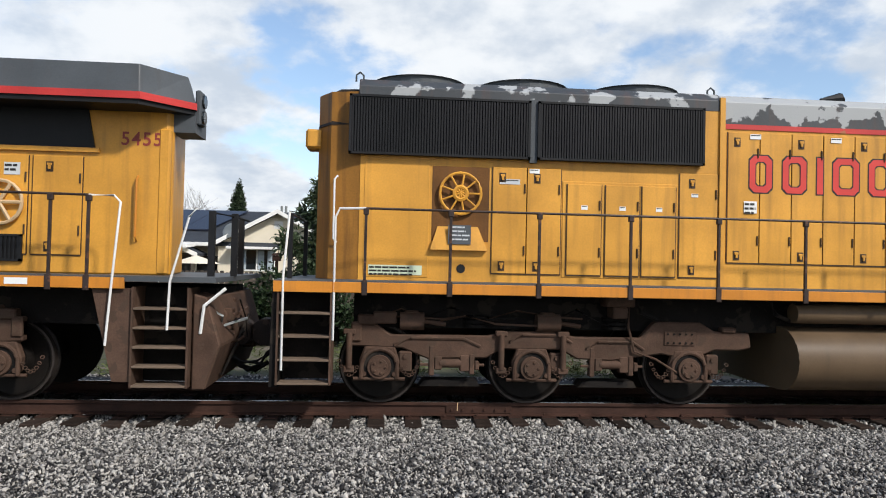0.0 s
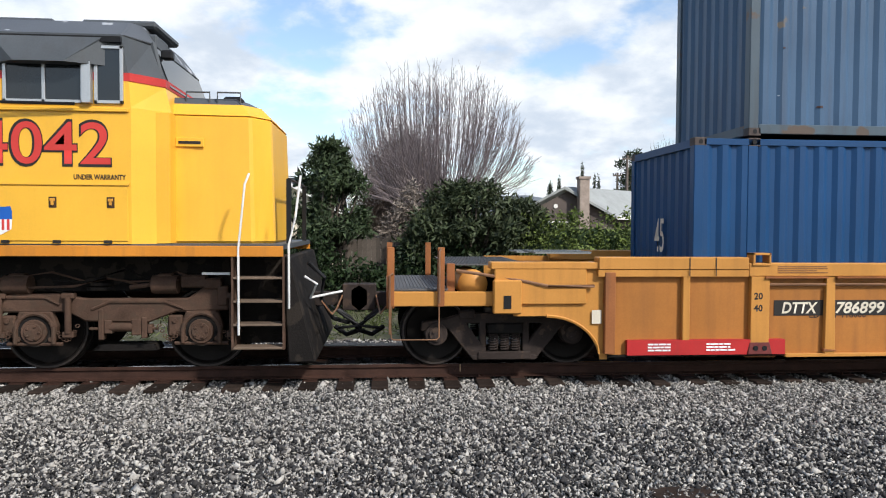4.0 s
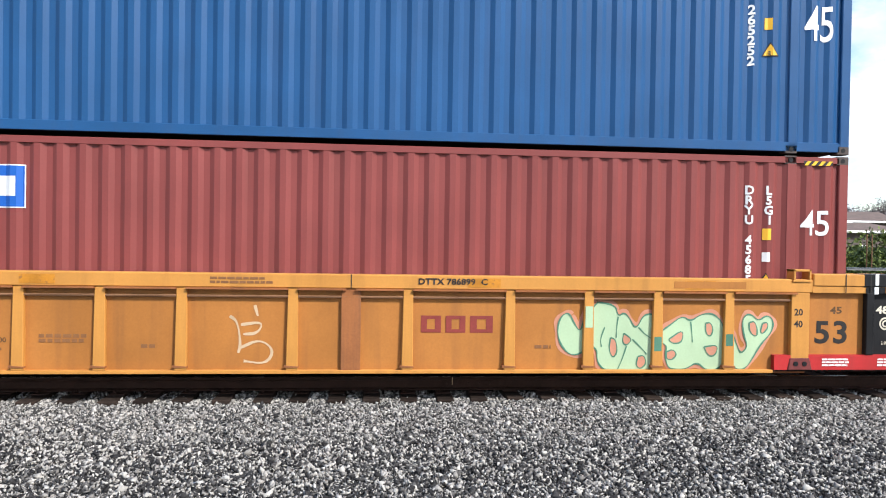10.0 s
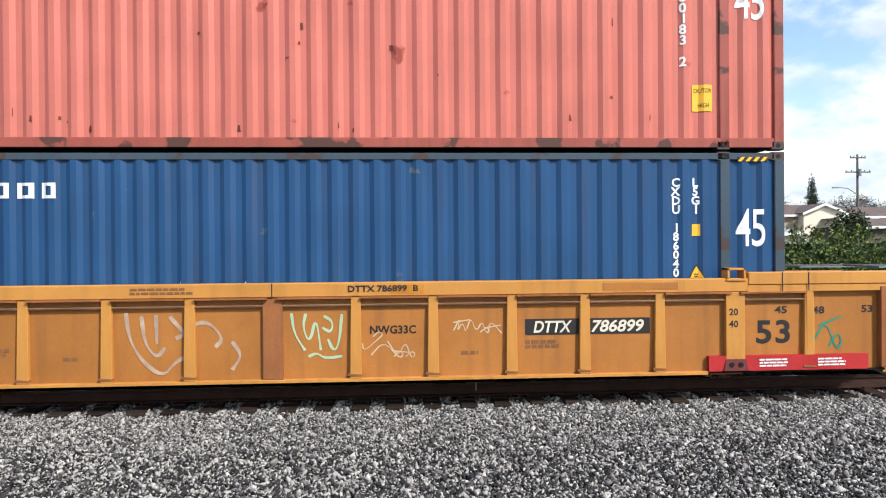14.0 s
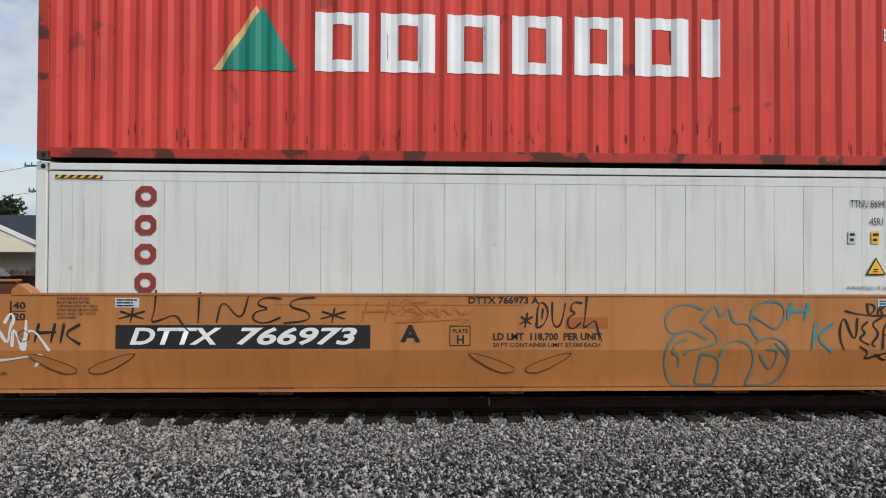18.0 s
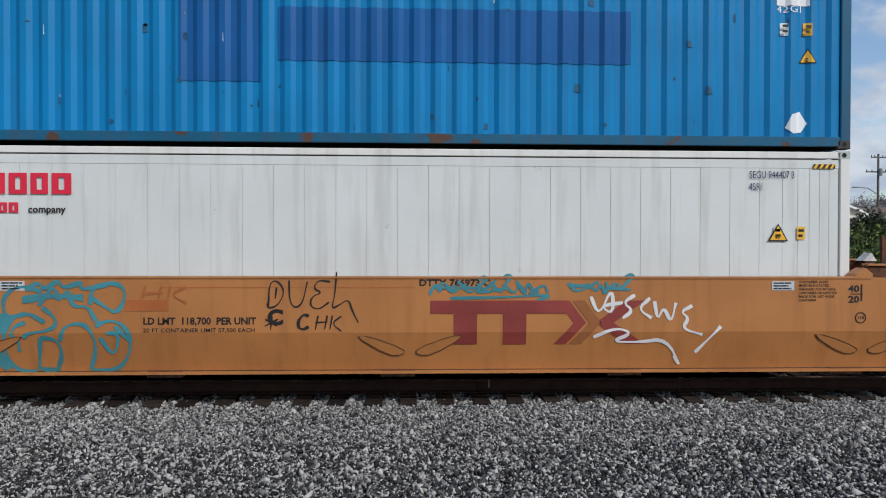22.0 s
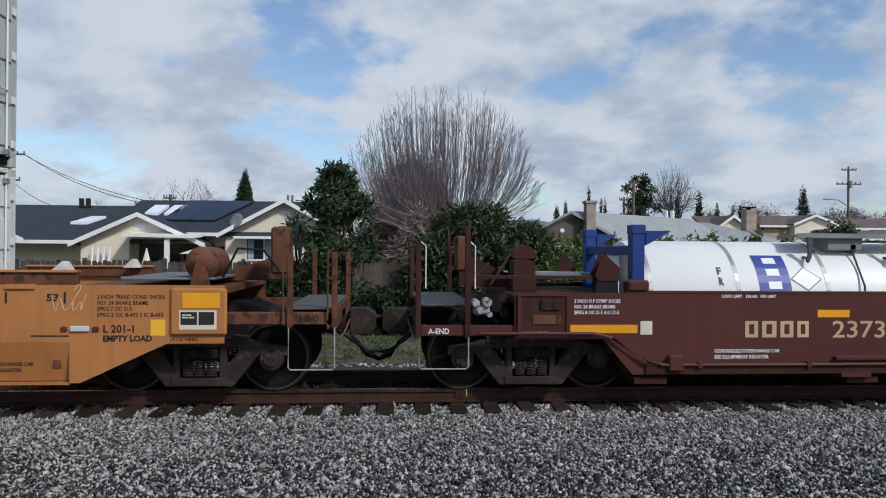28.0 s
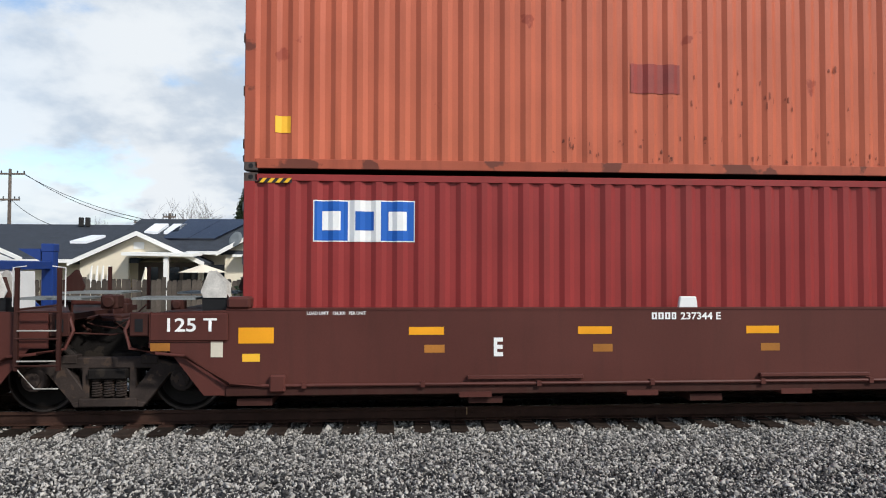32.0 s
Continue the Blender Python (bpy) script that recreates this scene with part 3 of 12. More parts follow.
def name_block(c, x, z, w, h, y=-.98, red="red", edge="ink", stroke=.085, label="faded red block with a dark edge"):
    """One plain hollow block of a painted trade name."""
    for k, (m, o, s) in enumerate([q for q in ((edge, .018, stroke + .033), (red, 0, stroke)) if q[0]]):
        bm = bmesh.new()
        a, b, e, f = x - o, x + w + o, z - o, z + h + o
        if w < .2:
            poly_face(bm, [(a, e), (b, e), (b, f), (a, f)])
        else:
            t, q = s, .07
            ring = [(a + q, e), (b - q, e), (b, e + q), (b, f - q), (b - q, f), (a + q, f), (a, f - q), (a, e + q)]
            hole = [(a + t + q * .5, e + t), (b - t - q * .5, e + t), (b - t, e + t + q * .5), (b - t, f - t - q * .5), (b - t - q * .5, f - t), (a + t + q * .5, f - t), (a + t, f - t - q * .5), (a + t, e + t + q * .5)]
            for i in range(8):
                j = (i + 1) % 8
                poly_face(bm, [ring[i], ring[j], hole[j], hole[i]])
        decal("name_block", bm, M[m], c, 0, y - .003 * k, 0, label=label)


# ---- ground, ballast and track ----
def ground():
    m = mat("dry_grass_ground", (0.085, 0.085, 0.045), 0.95, var=0.35, scale=0.5, grain=18, bump=0.05, patch=(0.13, 0.11, 0.085), patch_at=0.55)
    o = new("ground", mesh_of("ground", box(bmesh.new(), -2500, 2500, -2500, 2500, -2.0, -0.42), m))
    tagged(o, "dry grass and dirt ground reaching the horizon", "ground", kind="structure")
    bedm = mat("ballast_bed", (0.05, 0.05, 0.05), 0.95, var=0.6, scale=9, grain=26, bump=0.06)
    bm = bmesh.new()
    extrude_x(bm, [(-14, -0.60), (-14, RISE - 0.29), (-1.3, RISE - 0.29), (1.3, RISE - 0.27), (2.6, RISE - 0.30), (4.6, -0.46), (4.6, -0.60)], -60, 60)
    tagged(new("ballast_bed", mesh_of("ballast_bed", bm, bedm)), "grey crushed-stone ballast bed under the track", "ballast", kind="structure")


def stones(name, label, n, x_of, y_of, z, size, seed, m):
    """Loose broken stones, each a lump with its own cut faces."""
    rng = np.random.default_rng(seed)
    base = np.array([(1.2, 0, -.3), (-1.2, 0, .3), (.35, 1.15, 0), (-.35, -1.15, 0), (-.3, .3, 1.1), (.3, -.3, -1.1)])
    tri = np.array([(0, 2, 4), (2, 1, 4), (1, 3, 4), (3, 0, 4), (2, 0, 5), (1, 2, 5), (3, 1, 5), (0, 3, 5)])
    y = y_of(rng.random(n))
    x = x_of(rng.random(n), y)
    s = size * rng.lognormal(0, 0.32, n)
    push = rng.uniform(-0.28, 0.28, (n, 6, 3))
    jag = 1 + rng.uniform(-0.42, 0.30, (n, 6, 3))
    v = (base[None] * jag + push) * (s[:, None, None] * np.stack([rng.uniform(0.75, 1.3, n), rng.uniform(0.75, 1.2, n), rng.uniform(0.5, 0.85, n)], -1)[:, None])
    q = rng.normal(size=(n, 4)); q /= np.linalg.norm(q, axis=1, keepdims=True)
    w, a, b, c = q.T
    rot = np.stack([1 - 2 * (b * b + c * c), 2 * (a * b - c * w), 2 * (a * c + b * w), 2 * (a * b + c * w), 1 - 2 * (a * a + c * c), 2 * (b * c - a * w), 2 * (a * c - b * w), 2 * (b * c + a * w), 1 - 2 * (a * a + b * b)], -1).reshape(n, 3, 3)
    v = np.einsum("nij,nkj->nki", rot, v)
    v += np.stack([x, y, RISE + z(x, y) + rng.uniform(-0.012, 0.03, n)], -1)[:, None]
    me = bpy.data.meshes.new(name)
    f = (tri[None] + 6 * np.arange(n)[:, None, None]).reshape(-1)
    me.vertices.add(n * 6); me.vertices.foreach_set("co", v.reshape(-1).astype(np.float32))
    me.loops.add(len(f)); me.loops.foreach_set("vertex_index", f.astype(np.int32))
    me.polygons.add(len(f) // 3)
    me.polygons.foreach_set("loop_start", np.arange(0, len(f), 3, dtype=np.int32))
    me.polygons.foreach_set("use_smooth", np.ones(len(f) // 3, dtype=bool))
    me.update(calc_edges=True)
    me.materials.append(m)
    return tagged(new(name, me), label, "ballast", kind="stuff")


def granite(name, tones):
    m = bpy.data.materials.new(name); m.use_nodes = True
    t = m.node_tree; p = t.nodes["Principled BSDF"]
    r = t.nodes.new("ShaderNodeNewGeometry")
    ramp = t.nodes.new("ShaderNodeValToRGB")
    for pos, col in tones:
        e = ramp.color_ramp.elements.new(pos) if pos not in (0.0, 1.0) else ramp.color_ramp.elements[-1 if pos else 0]
        e.color = (*col, 1)
    t.links.new(r.outputs["Random Per Island"], ramp.inputs[0])
    tc, nz = t.nodes.new("ShaderNodeTexCoord"), t.nodes.new("ShaderNodeTexNoise")
    nz.inputs["Scale"].default_value, nz.inputs["Detail"].default_value = 60, 4
    t.links.new(tc.outputs["Object"], nz.inputs["Vector"])
    mul = t.nodes.new("ShaderNodeMix"); mul.data_type, mul.blend_type = "RGBA", "OVERLAY"; mul.inputs[0].default_value = 0.5
    t.links.new(ramp.outputs[0], mul.inputs[6]); t.links.new(nz.outputs["Fac"], mul.inputs[7])
    hue = t.nodes.new("ShaderNodeHueSaturation"); hue.inputs["Saturation"].default_value = 0.8
    t.links.new(mul.outputs[2], hue.inputs["Color"]); t.links.new(hue.outputs[0], p.inputs["Base Color"])
    p.inputs["Roughness"].default_value = 0.85
    p.inputs["Specular IOR Level"].default_value = 0.15
    return m


def ballast():
    m = granite("crushed_granite", ((0.0, (0.0192, 0.0184, 0.0187)), (0.4, (0.0465, 0.0442, 0.0437)), (0.54, (0.1313, 0.1222, 0.1121)), (0.74, (0.3130, 0.2883, 0.2520)), (1.0, (0.5049, 0.4700, 0.4113))))
    pale = granite("pale_chippings", ((0.0, (0.0404, 0.0376, 0.0344)), (0.26, (0.1060, 0.1000, 0.0921)), (0.5, (0.2575, 0.2400, 0.2135)), (0.8, (0.3736, 0.3480, 0.3085)), (1.0, (0.5049, 0.4700, 0.4162))))
    oily_shaded = granite("oily_shaded_ballast", ((0.0, (0.0100, 0.0093, 0.0086)), (0.5, (0.0240, 0.0216, 0.0197)), (0.85, (0.0500, 0.0440, 0.0385)), (1.0, (0.1000, 0.0880, 0.0750))))
    level = lambda x, y: -0.275 + 0.0 * x
    stones("ballast_stones", "loose grey and white crushed ballast stones beside the track", 178000, lambda u, y: -7.4 + 14.8 * u, lambda u: -6.1 + 4.95 * u, level, 0.0172, 5, m)
    stones("pale_chippings", "finer pale chippings strewn along the tie ends", 42000, lambda u, y: -7.6 + 15.2 * u, lambda u: -1.12 - 1.9 * u ** 1.6, lambda x, y: -0.258 + 0 * x, 0.0145, 9, pale)
    stones("shoulder_stones", "coarser ballast stones strewn farther from the track", 12000, lambda u, y: -9 + 18 * u, lambda u: -9.6 + 3.5 * u, level, 0.030, 8, m)
    # these stones are darkened for the shade under the train
    stones("track_stones", "oily dark stones between the rails, train shade in their colour", 24000, lambda u, y: -8 + 17.5 * u, lambda u: -.62 + 1.92 * u, lambda x, y: -0.252 + 0 * x, 0.022, 10, oily_shaded)
    stones("crib_stones", "ballast stones packed between the ties", 12000, lambda u, y: -8 + 17.5 * u, lambda u: -1.3 + .68 * u, lambda x, y: -0.252 + 0 * x, 0.020, 6, pale)
    stones("far_shoulder_stones", "ballast stones on the far shoulder of the track", 14000, lambda u, y: -9 + 22 * u, lambda u: 1.3 + 3.0 * u, lambda x, y: -0.28 - 0.075 * (y - 1.3) + 0 * x, 0.030, 7, m)


def track():
    prof = [(-0.07, 0.0), (-0.07, 0.012), (-0.012, 0.03), (-0.009, 0.125), (-0.036, 0.137), (-0.036, 0.172), (-0.026, 0.178), (0.026, 0.178), (0.036, 0.172), (0.036, 0.137), (0.009, 0.125), (0.012, 0.03), (0.07, 0.012), (0.07, 0.0)]
    prof = [(y, z - 0.178) for y, z in prof]
    for s, lab in ((-1, "near"), (1, "far")):
        t = thing("rail", f"rust-brown steel rail with a worn bright top on tie plates", "rail", "track rails", y=s * 0.755, z=RISE)
        part("rail_bar", extrude_x(bmesh.new(), prof, -300, 300), M["rail"], t, bevel=0.0)
        part("running_surface", box(bmesh.new(), -300, 300, -0.026, 0.026, -0.001, 0.0015), M["railtop"], t, "bright worn steel")
    rnd = random.Random(3)
    tie = mesh_of("tie", box(bmesh.new(), -0.115, 0.115, -1.3, 1.3, -0.375, -0.19), M["tie"], bevel=0.012)
    plate = mesh_of("tie_plate", box(bmesh.new(), -0.095, 0.095, -0.18, 0.18, -0.19, -0.176), M["rail"])
    spike = mesh_of("spike", box(bmesh.new(), -0.014, 0.014, -0.022, 0.022, -0.176, -0.145), M["rail"], bevel=0.006)
    k = -42
    while k < 60:
        x = -0.06 + 0.478 * k + rnd.uniform(-0.025, 0.025)
        o = new("railway_tie", tie)
        o.matrix_basis = pose(x, rnd.uniform(-0.06, 0.06), RISE + rnd.uniform(-0.012, 0.004), 0, 0, rnd.uniform(-1.2, 1.2))
        tagged(o, "dark weathered creosoted wooden tie in ballast", "tie", "track ties")
        for s in (-1, 1):
            p = again("tie_plate", plate, o, 0, s * 0.755)
            for dx, dy in ((-0.05, -0.095), (0.05, 0.095)):
                again("spike", spike, p, dx, dy)
        k += 1
    # joint bars with bolts and two painted marks
    t = thing("joint_bar", "rusty bolted joint bar on the rail with a pale paint mark", "joint bar", x=1.35, y=-0.755, z=RISE)
    bm = box(bmesh.new(), -0.46, 0.46, -0.032, -0.012, -0.15, -0.045)
    part("bar", bm, M["rail"], t, bevel=0.006)
    for i in range(6):
        again("bolt", mesh_of("bolt", disc(bmesh.new(), 0, 0, -0.055, -0.03, 0.017, 6), M["rail"]), t, -0.38 + 0.152 * i, 0, -0.095)
    part("paint_mark", box(bmesh.new(), -0.308, -0.296, -0.0385, -0.0365, -0.11, -0.004), M["tan"], t, "pale paint mark")
    wood = thing("timber_end", "end of a weathered timber tie among the stones", "timber", x=2.42, y=-5.0, z=RISE - 0.27)
    part("timber", box(bmesh.new(), -0.27, 0.27, -0.4, 0.13, -0.08, 0.03), M["tie"], wood, bevel=0.012)


ground()
track()
ballast()


# ---- shipping containers ----
CW, CH = 1.219, 2.896
M["tinplate"] = mat("code_plate", (0.55, 0.57, 0.58), 0.5, var=0.05, bump=0.0)


def casting_mesh():
    bm = bmesh.new()
    box(bm, -0.089, 0.089, -0.081, 0.081, -0.059, 0.059)
    o = bmesh.new()
    disc(o, 0, 0, -0.0845, -0.0835, 0.032, 12)
    return mesh_of("corner_casting", bm.copy(), M["cast"], bevel=0.008), mesh_of("aperture", o, M["black"]), mesh_of("corner_casting", bm, CC["silver"], bevel=0.008)


CAST, HOLE, CAST_PALE = casting_mesh()


KEEPER = mesh_of("rod_keeper", box(bmesh.new(), 0.03, 0.09, -0.05, 0.05, 0, 0.09), M["steelgrey"], bevel=0.01)


def doors(c, col, L, steel, end=1):
    """Door end: two leaves, four locking rods with handles and keepers."""
    for s in (-1, 1):
        bm = bmesh.new()
        y0, y1 = (s * 0.01, s * 1.10)
        box(bm, -0.03, 0.0, min(y0, y1), max(y0, y1), 0.17, CH - 0.13)
        d = part("door", bm, col, c)
        d.matrix_basis = pose(end * L / 2, 0, 0, 0, 0, 0 if end > 0 else 180)
        for k in range(4):
            z = 0.25 + k * 0.66
            part("door_panel", box(bmesh.new(), 0.0, 0.025, min(y0, y1) + 0.08, max(y0, y1) - 0.08, z + 0.06, z + 0.54), col, d, bevel=0.008)
        for yy in (0.30, 0.82):
            r = part("lock_rod", tube(bmesh.new(), [(0.06, s * yy, 0.14), (0.06, s * yy, CH - 0.1)], 0.017, 8), steel, d, "galvanised locking rod", smooth=True)
            again("rod_keeper", KEEPER, d, 0, s * yy, 0.16); again("rod_keeper", KEEPER, d, 0, s * yy, CH - 0.26)
            part("handle", box(bmesh.new(), 0.06, 0.085, s * yy - 0.02, s * yy + 0.32 * (1 if yy < 0.5 else -1) * s + (0.02 if s > 0 else -0.02), 1.15, 1.19) if False else tube(bmesh.new(), [(0.08, s * yy, 1.16), (0.08, s * (yy + (0.3 if yy < 0.5 else -0.3)), 1.16)], 0.014, 6), steel, d)
        for k in range(4):
            part("hinge", box(bmesh.new(), -0.02, 0.03, s * 1.08 - 0.06, s * 1.08 + 0.06, 0.3 + k * 0.7, 0.42 + k * 0.7), steel, d)


def container(label, col, feet, x, z, group="stacked containers", door=True, rail=None, reefer=False, name="shipping_container"):
    """A steel box of 40 or 45 feet; the longer one has its lifting posts at 40 feet."""
    L = {40: 12.192, 45: 13.716}[feet]
    WAVE["pitch"], WAVE["shift"] = {"salmon": (.2765, .205), "steelblue": (.2765, .184), "maroon": (.2765, .160), "azure": (.281, .201), "rustred": (.281, .137), "crimson": (.280, .097), "silver": (.285, .044), "scarlet": (.284, .025)}.get(col, (.2765, .179))
    mcol = CC[col] if isinstance(col, str) else col
    mr = CC[rail] if rail else mcol
    c = rides(thing(name, label, "container", group), x, z)
    h = L / 2
    sides = [-1, 1]
    if reefer:
        for s in sides:
            back = part("side_wall", box(bmesh.new(), -h + 0.16, h - 0.16, min(s * 1.20, s * 1.14), max(s * 1.20, s * 1.14), 0.16, CH - 0.12), CC["white"], c)
            if s < 0:
                xs = [-h + 0.16 + d for d in (0, 0.16, 0.30, 0.44, 0.66)]
                while xs[-1] < h - 1.35:
                    xs.append(xs[-1] + 0.405)
                xs += [h - 0.93, h - 0.72, h - 0.56, h - 0.42, h - 0.29, h - 0.16]
                for a, b in zip(xs, xs[1:]):
                    if b - a > 0.05:
                        part("wall_panel", box(bmesh.new(), a + 0.003, b - 0.003, -1.207, -1.199, 0.17, CH - 0.24), CC["white"], back, bevel=0.0)
                part("top_band", box(bmesh.new(), -h + 0.16, h - 0.16, -1.209, -1.199, CH - 0.235, CH - 0.125), CC["white"], back)
    else:
        for s in sides:
            bm = sheet(bmesh.new(), -h + 0.10, h - 0.10, 0.14, CH - 0.08, -CW + 0.004)
            if s > 0:
                for v in bm.verts:
                    v.co.y = -v.co.y
            part("side_wall", bm, mcol, c)
    posts = [h - 0.07]
    if feet == 45:
        posts.append(6.096 - 0.07)
    pm = mesh_of("corner_post", box(bmesh.new(), -0.07, 0.07, -0.07, 0.07, 0.1, CH - 0.1), mr, bevel=0.01)
    for px in posts:
        for sx in (-1, 1):
            for s in sides:
                again("corner_post", pm, c, sx * px, s * (CW - 0.07), 0)
                for zz in (0.059, CH - 0.059):
                    q = again("corner_casting", CAST_PALE if reefer or col == "silver" else CAST, c, sx * (px - 0.019), s * (CW - 0.081), zz)
                    a = again("aperture", HOLE, q, 0, 0, 0, 0, 0, 0 if s < 0 else 180)
    for s in sides:
        part("top_rail", box(bmesh.new(), -h + 0.14, h - 0.14, min(s * CW, s * (CW - 0.06)), max(s * CW, s * (CW - 0.06)), CH - 0.105, CH - 0.015), mr, c, bevel=0.006)
        part("bottom_rail", box(bmesh.new(), -h + 0.14, h - 0.14, min(s * CW, s * (CW - 0.05)), max(s * CW, s * (CW - 0.05)), 0.03, 0.16), mr, c, bevel=0.006)
    part("roof", box(bmesh.new(), -h + 0.05, h - 0.05, -CW + 0.03, CW - 0.03, CH - 0.06, CH - 0.02), mcol, c)
    part("floor", box(bmesh.new(), -h + 0.05, h - 0.05, -CW + 0.04, CW - 0.04, 0.04, 0.15), M["under"], c)
    # blind end at -x, corrugated upright
    if col == "azure":
        doors(c, mcol, L, mcol, -1)
    # the two brown door ends hold the -x end's shade in their colour
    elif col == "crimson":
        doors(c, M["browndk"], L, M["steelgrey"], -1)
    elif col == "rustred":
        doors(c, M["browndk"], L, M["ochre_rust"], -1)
    else:
        bm = sheet(bmesh.new(), -1.10, 1.10, 0.1, CH - 0.1, 0)
        for v in bm.verts:
            v.co = (-h + 0.03 + v.co.y, v.co.x, v.co.z)
        part("end_wall", bm, mcol, c)
    for z0, z1 in ((0.02, 0.15), (CH - 0.13, CH - 0.02)):
        part("end_sill", box(bmesh.new(), -h, -h + 0.1, -1.1, 1.1, z0, z1), mr, c)
    if door:
        doors(c, mcol, L, M["whitebar"])
    else:
        bm = sheet(bmesh.new(), -1.10, 1.10, 0.1, CH - 0.1, 0)
        for v in bm.verts:
            v.co = (h - 0.03 - v.co.y, v.co.x, v.co.z)
        part("end_panel", bm, mcol, c)
        part("end_header", box(bmesh.new(), h - 0.1, h, -1.1, 1.1, CH - 0.13, CH - 0.02), mr, c)
        part("end_footer", box(bmesh.new(), h - 0.1, h, -1.1, 1.1, 0.02, 0.15), mr, c)
    return c


def hazard(c, x, z=CH - 0.10, n=4, w=0.42, h=0.06):
    """Black and yellow height stripes at a top corner."""
    y = -CW - 0.004
    decal("height_stripe", rect(x, x + w, z - h / 2, z + h / 2), M["ink"], c, 0, y, 0)
    bm = bmesh.new()
    for i in range(n):
        a = x + w * i / n
        poly_face(bm, [(a, z - h / 2), (a + w / n * .5, z - h / 2), (a + w / n, z + h / 2), (a + w / n * .5, z + h / 2)])
    decal("yellow_stripe", bm, M["safety"], c, 0, y - 0.002, 0, label="yellow hazard stripes")


def warning(c, x, z, s=0.2, flat=False, y=-CW):
    """A yellow triangle with a black edge."""
    for k, m, dy in ((1.0, "ink", 0), (0.80, "sign", -0.003)):
        bm = bmesh.new()
        a = s * k
        poly_face(bm, [(x - a * .58, z - a * .35), (x + a * .58, z - a * .35), (x, z + a * .65)])
        decal("warning_sign", bm if flat else follow(bm, y), M[m], c, 0, (y - 0.006 + dy) if flat else dy, 0, label="yellow triangular warning sign" if m == "sign" else "")
    bm = lines(bmesh.new(), x - s * .16, z + 0.0, s * .3, 2, 0.016, 0.03)
    decal("sign_text", bm, M["ink"], c, 0, (y - 0.012) if flat else (y - 0.008 + ridge(x)), 0)


def write(c, text, x, z, h, m="white", y=-CW, bold=0.0, slant=0.0, width=None, name="lettering", flat=True, track=1.0, label=""):
    """Writing on a face at y; on corrugated walls it follows the sheet."""
    bm = letters(text, h, bold, slant, width, track)
    for v in bm.verts:
        v.co.x += x
        v.co.z += z
    if not flat:
        follow(bm, y)
        return decal(name, bm, M[m], c, 0, 0, 0, label=label)
    return decal(name, bm, M[m], c, 0, y - 0.004, 0, label=label)


def column(c, text, x, z, h, m="white", pitch=None, y=-CW, name="lettering"):
    """Letters stacked one under the other."""
    bm = bmesh.new()
    for i, ch in enumerate(text):
        if ch == " ":
            continue
        b = letters(ch, h, h * 0.05)
        w = max(v.co.x for v in b.verts)
        for v in b.verts:
            v.co.x += x - w / 2
            v.co.z += z - i * (pitch or h * 1.28)
        me = bpy.data.meshes.new("tmp"); b.to_mesh(me); b.free(); bm.from_mesh(me); bpy.data.meshes.remove(me)
    follow(bm, y)
    return decal(name, bm, M[m], c)


def word(c, x, z, h, widths, gap, m, y=-CW, stroke=0.3, flat=False, outline=None, name="word_bar", label=""):
    """A trade name, as plain bars in its colour."""
    if outline:
        bm = bars(bmesh.new(), x - 0.015, z - 0.02, h + 0.04, [w + 0.03 if w > 0 else w + 0.03 for w in widths], gap - 0.03, stroke + 0.06)
        decal(name, bm, M[outline], c, 0, y - 0.004, 0)
    for w in widths:
        if w > 0:
            b2 = hollow(bmesh.new(), x, z, h, [w], gap, stroke)
            if flat:
                decal(name, b2, M[m], c, 0, y - 0.006, 0, label=label)
            else:
                decal(name, follow(b2, y), M[m], c, label=label)
        x += abs(w) + gap


def hollow(b2, x, z, h, widths, gap, stroke):
    """Hollow blocks, one to a letter; narrow ones are solid."""
    for w in widths:
        if w > 0:
            s, t = w * stroke, h * .2
            if w < h * .4:
                poly_face(b2, [(x, z), (x + w, z), (x + w, z + h), (x, z + h)])
            else:
                for q in ((x, x + s, z, z + h), (x + w - s, x + w, z, z + h), (x + s, x + w - s, z, z + t), (x + s, x + w - s, z + h - t, z + h)):
                    poly_face(b2, [(q[0], q[2]), (q[1], q[2]), (q[1], q[3]), (q[0], q[3])])
        x += abs(w) + gap
    return b2


Z1 = 0.33
Z2 = Z1 + CH + 0.028
XA, XB, XC = -56.27, -36.93, -17.58                  # centres of the ribbed units
XD, XE, XF = 6.06, 25.48, 44.84                      # of the smooth-sided units
XG, XH = 66.28, 81.90                                # of the brown units


def tri_logo(c, x, z, cols):
    """Three framed squares, blue, white and blue, each with a plain bar."""
    w, h = 1.33, 0.545
    decal("logo_panel", follow(sheet_rect(x, x + w, z, z + h), -CW), M["white"], c, label="blue and white logo panel")
    for i, m in enumerate(("logoblue", "white", "logoblue")):
        a = x + 0.015 + i * (w - 0.03) / 3
        decal("logo_square", follow(sheet_rect(a, a + (w - 0.03) / 3, z + 0.015, z + h - 0.015), -CW), M[m], c, 0, -0.003, 0)
        decal("logo_bar", follow(sheet_rect(a + 0.10, a + 0.34, z + 0.15, z + 0.40), -CW), M["white" if m != "white" else "logoblue"], c, 0, -0.006, 0)


M["logoblue"] = mat("logo_blue", (0.010, 0.10, 0.42), 0.5, var=0.08, bump=0.0)
M["navyink"] = mat("navy_marking", (0.02, 0.03, 0.10), 0.5, var=0.1, bump=0.0)
M["brightred"] = mat("bright_red_marking", (0.70, 0.02, 0.05), 0.5, var=0.08, bump=0.0)
M["green"] = mat("green_marking", (0.010, 0.22, 0.15), 0.5, var=0.12, bump=0.0)
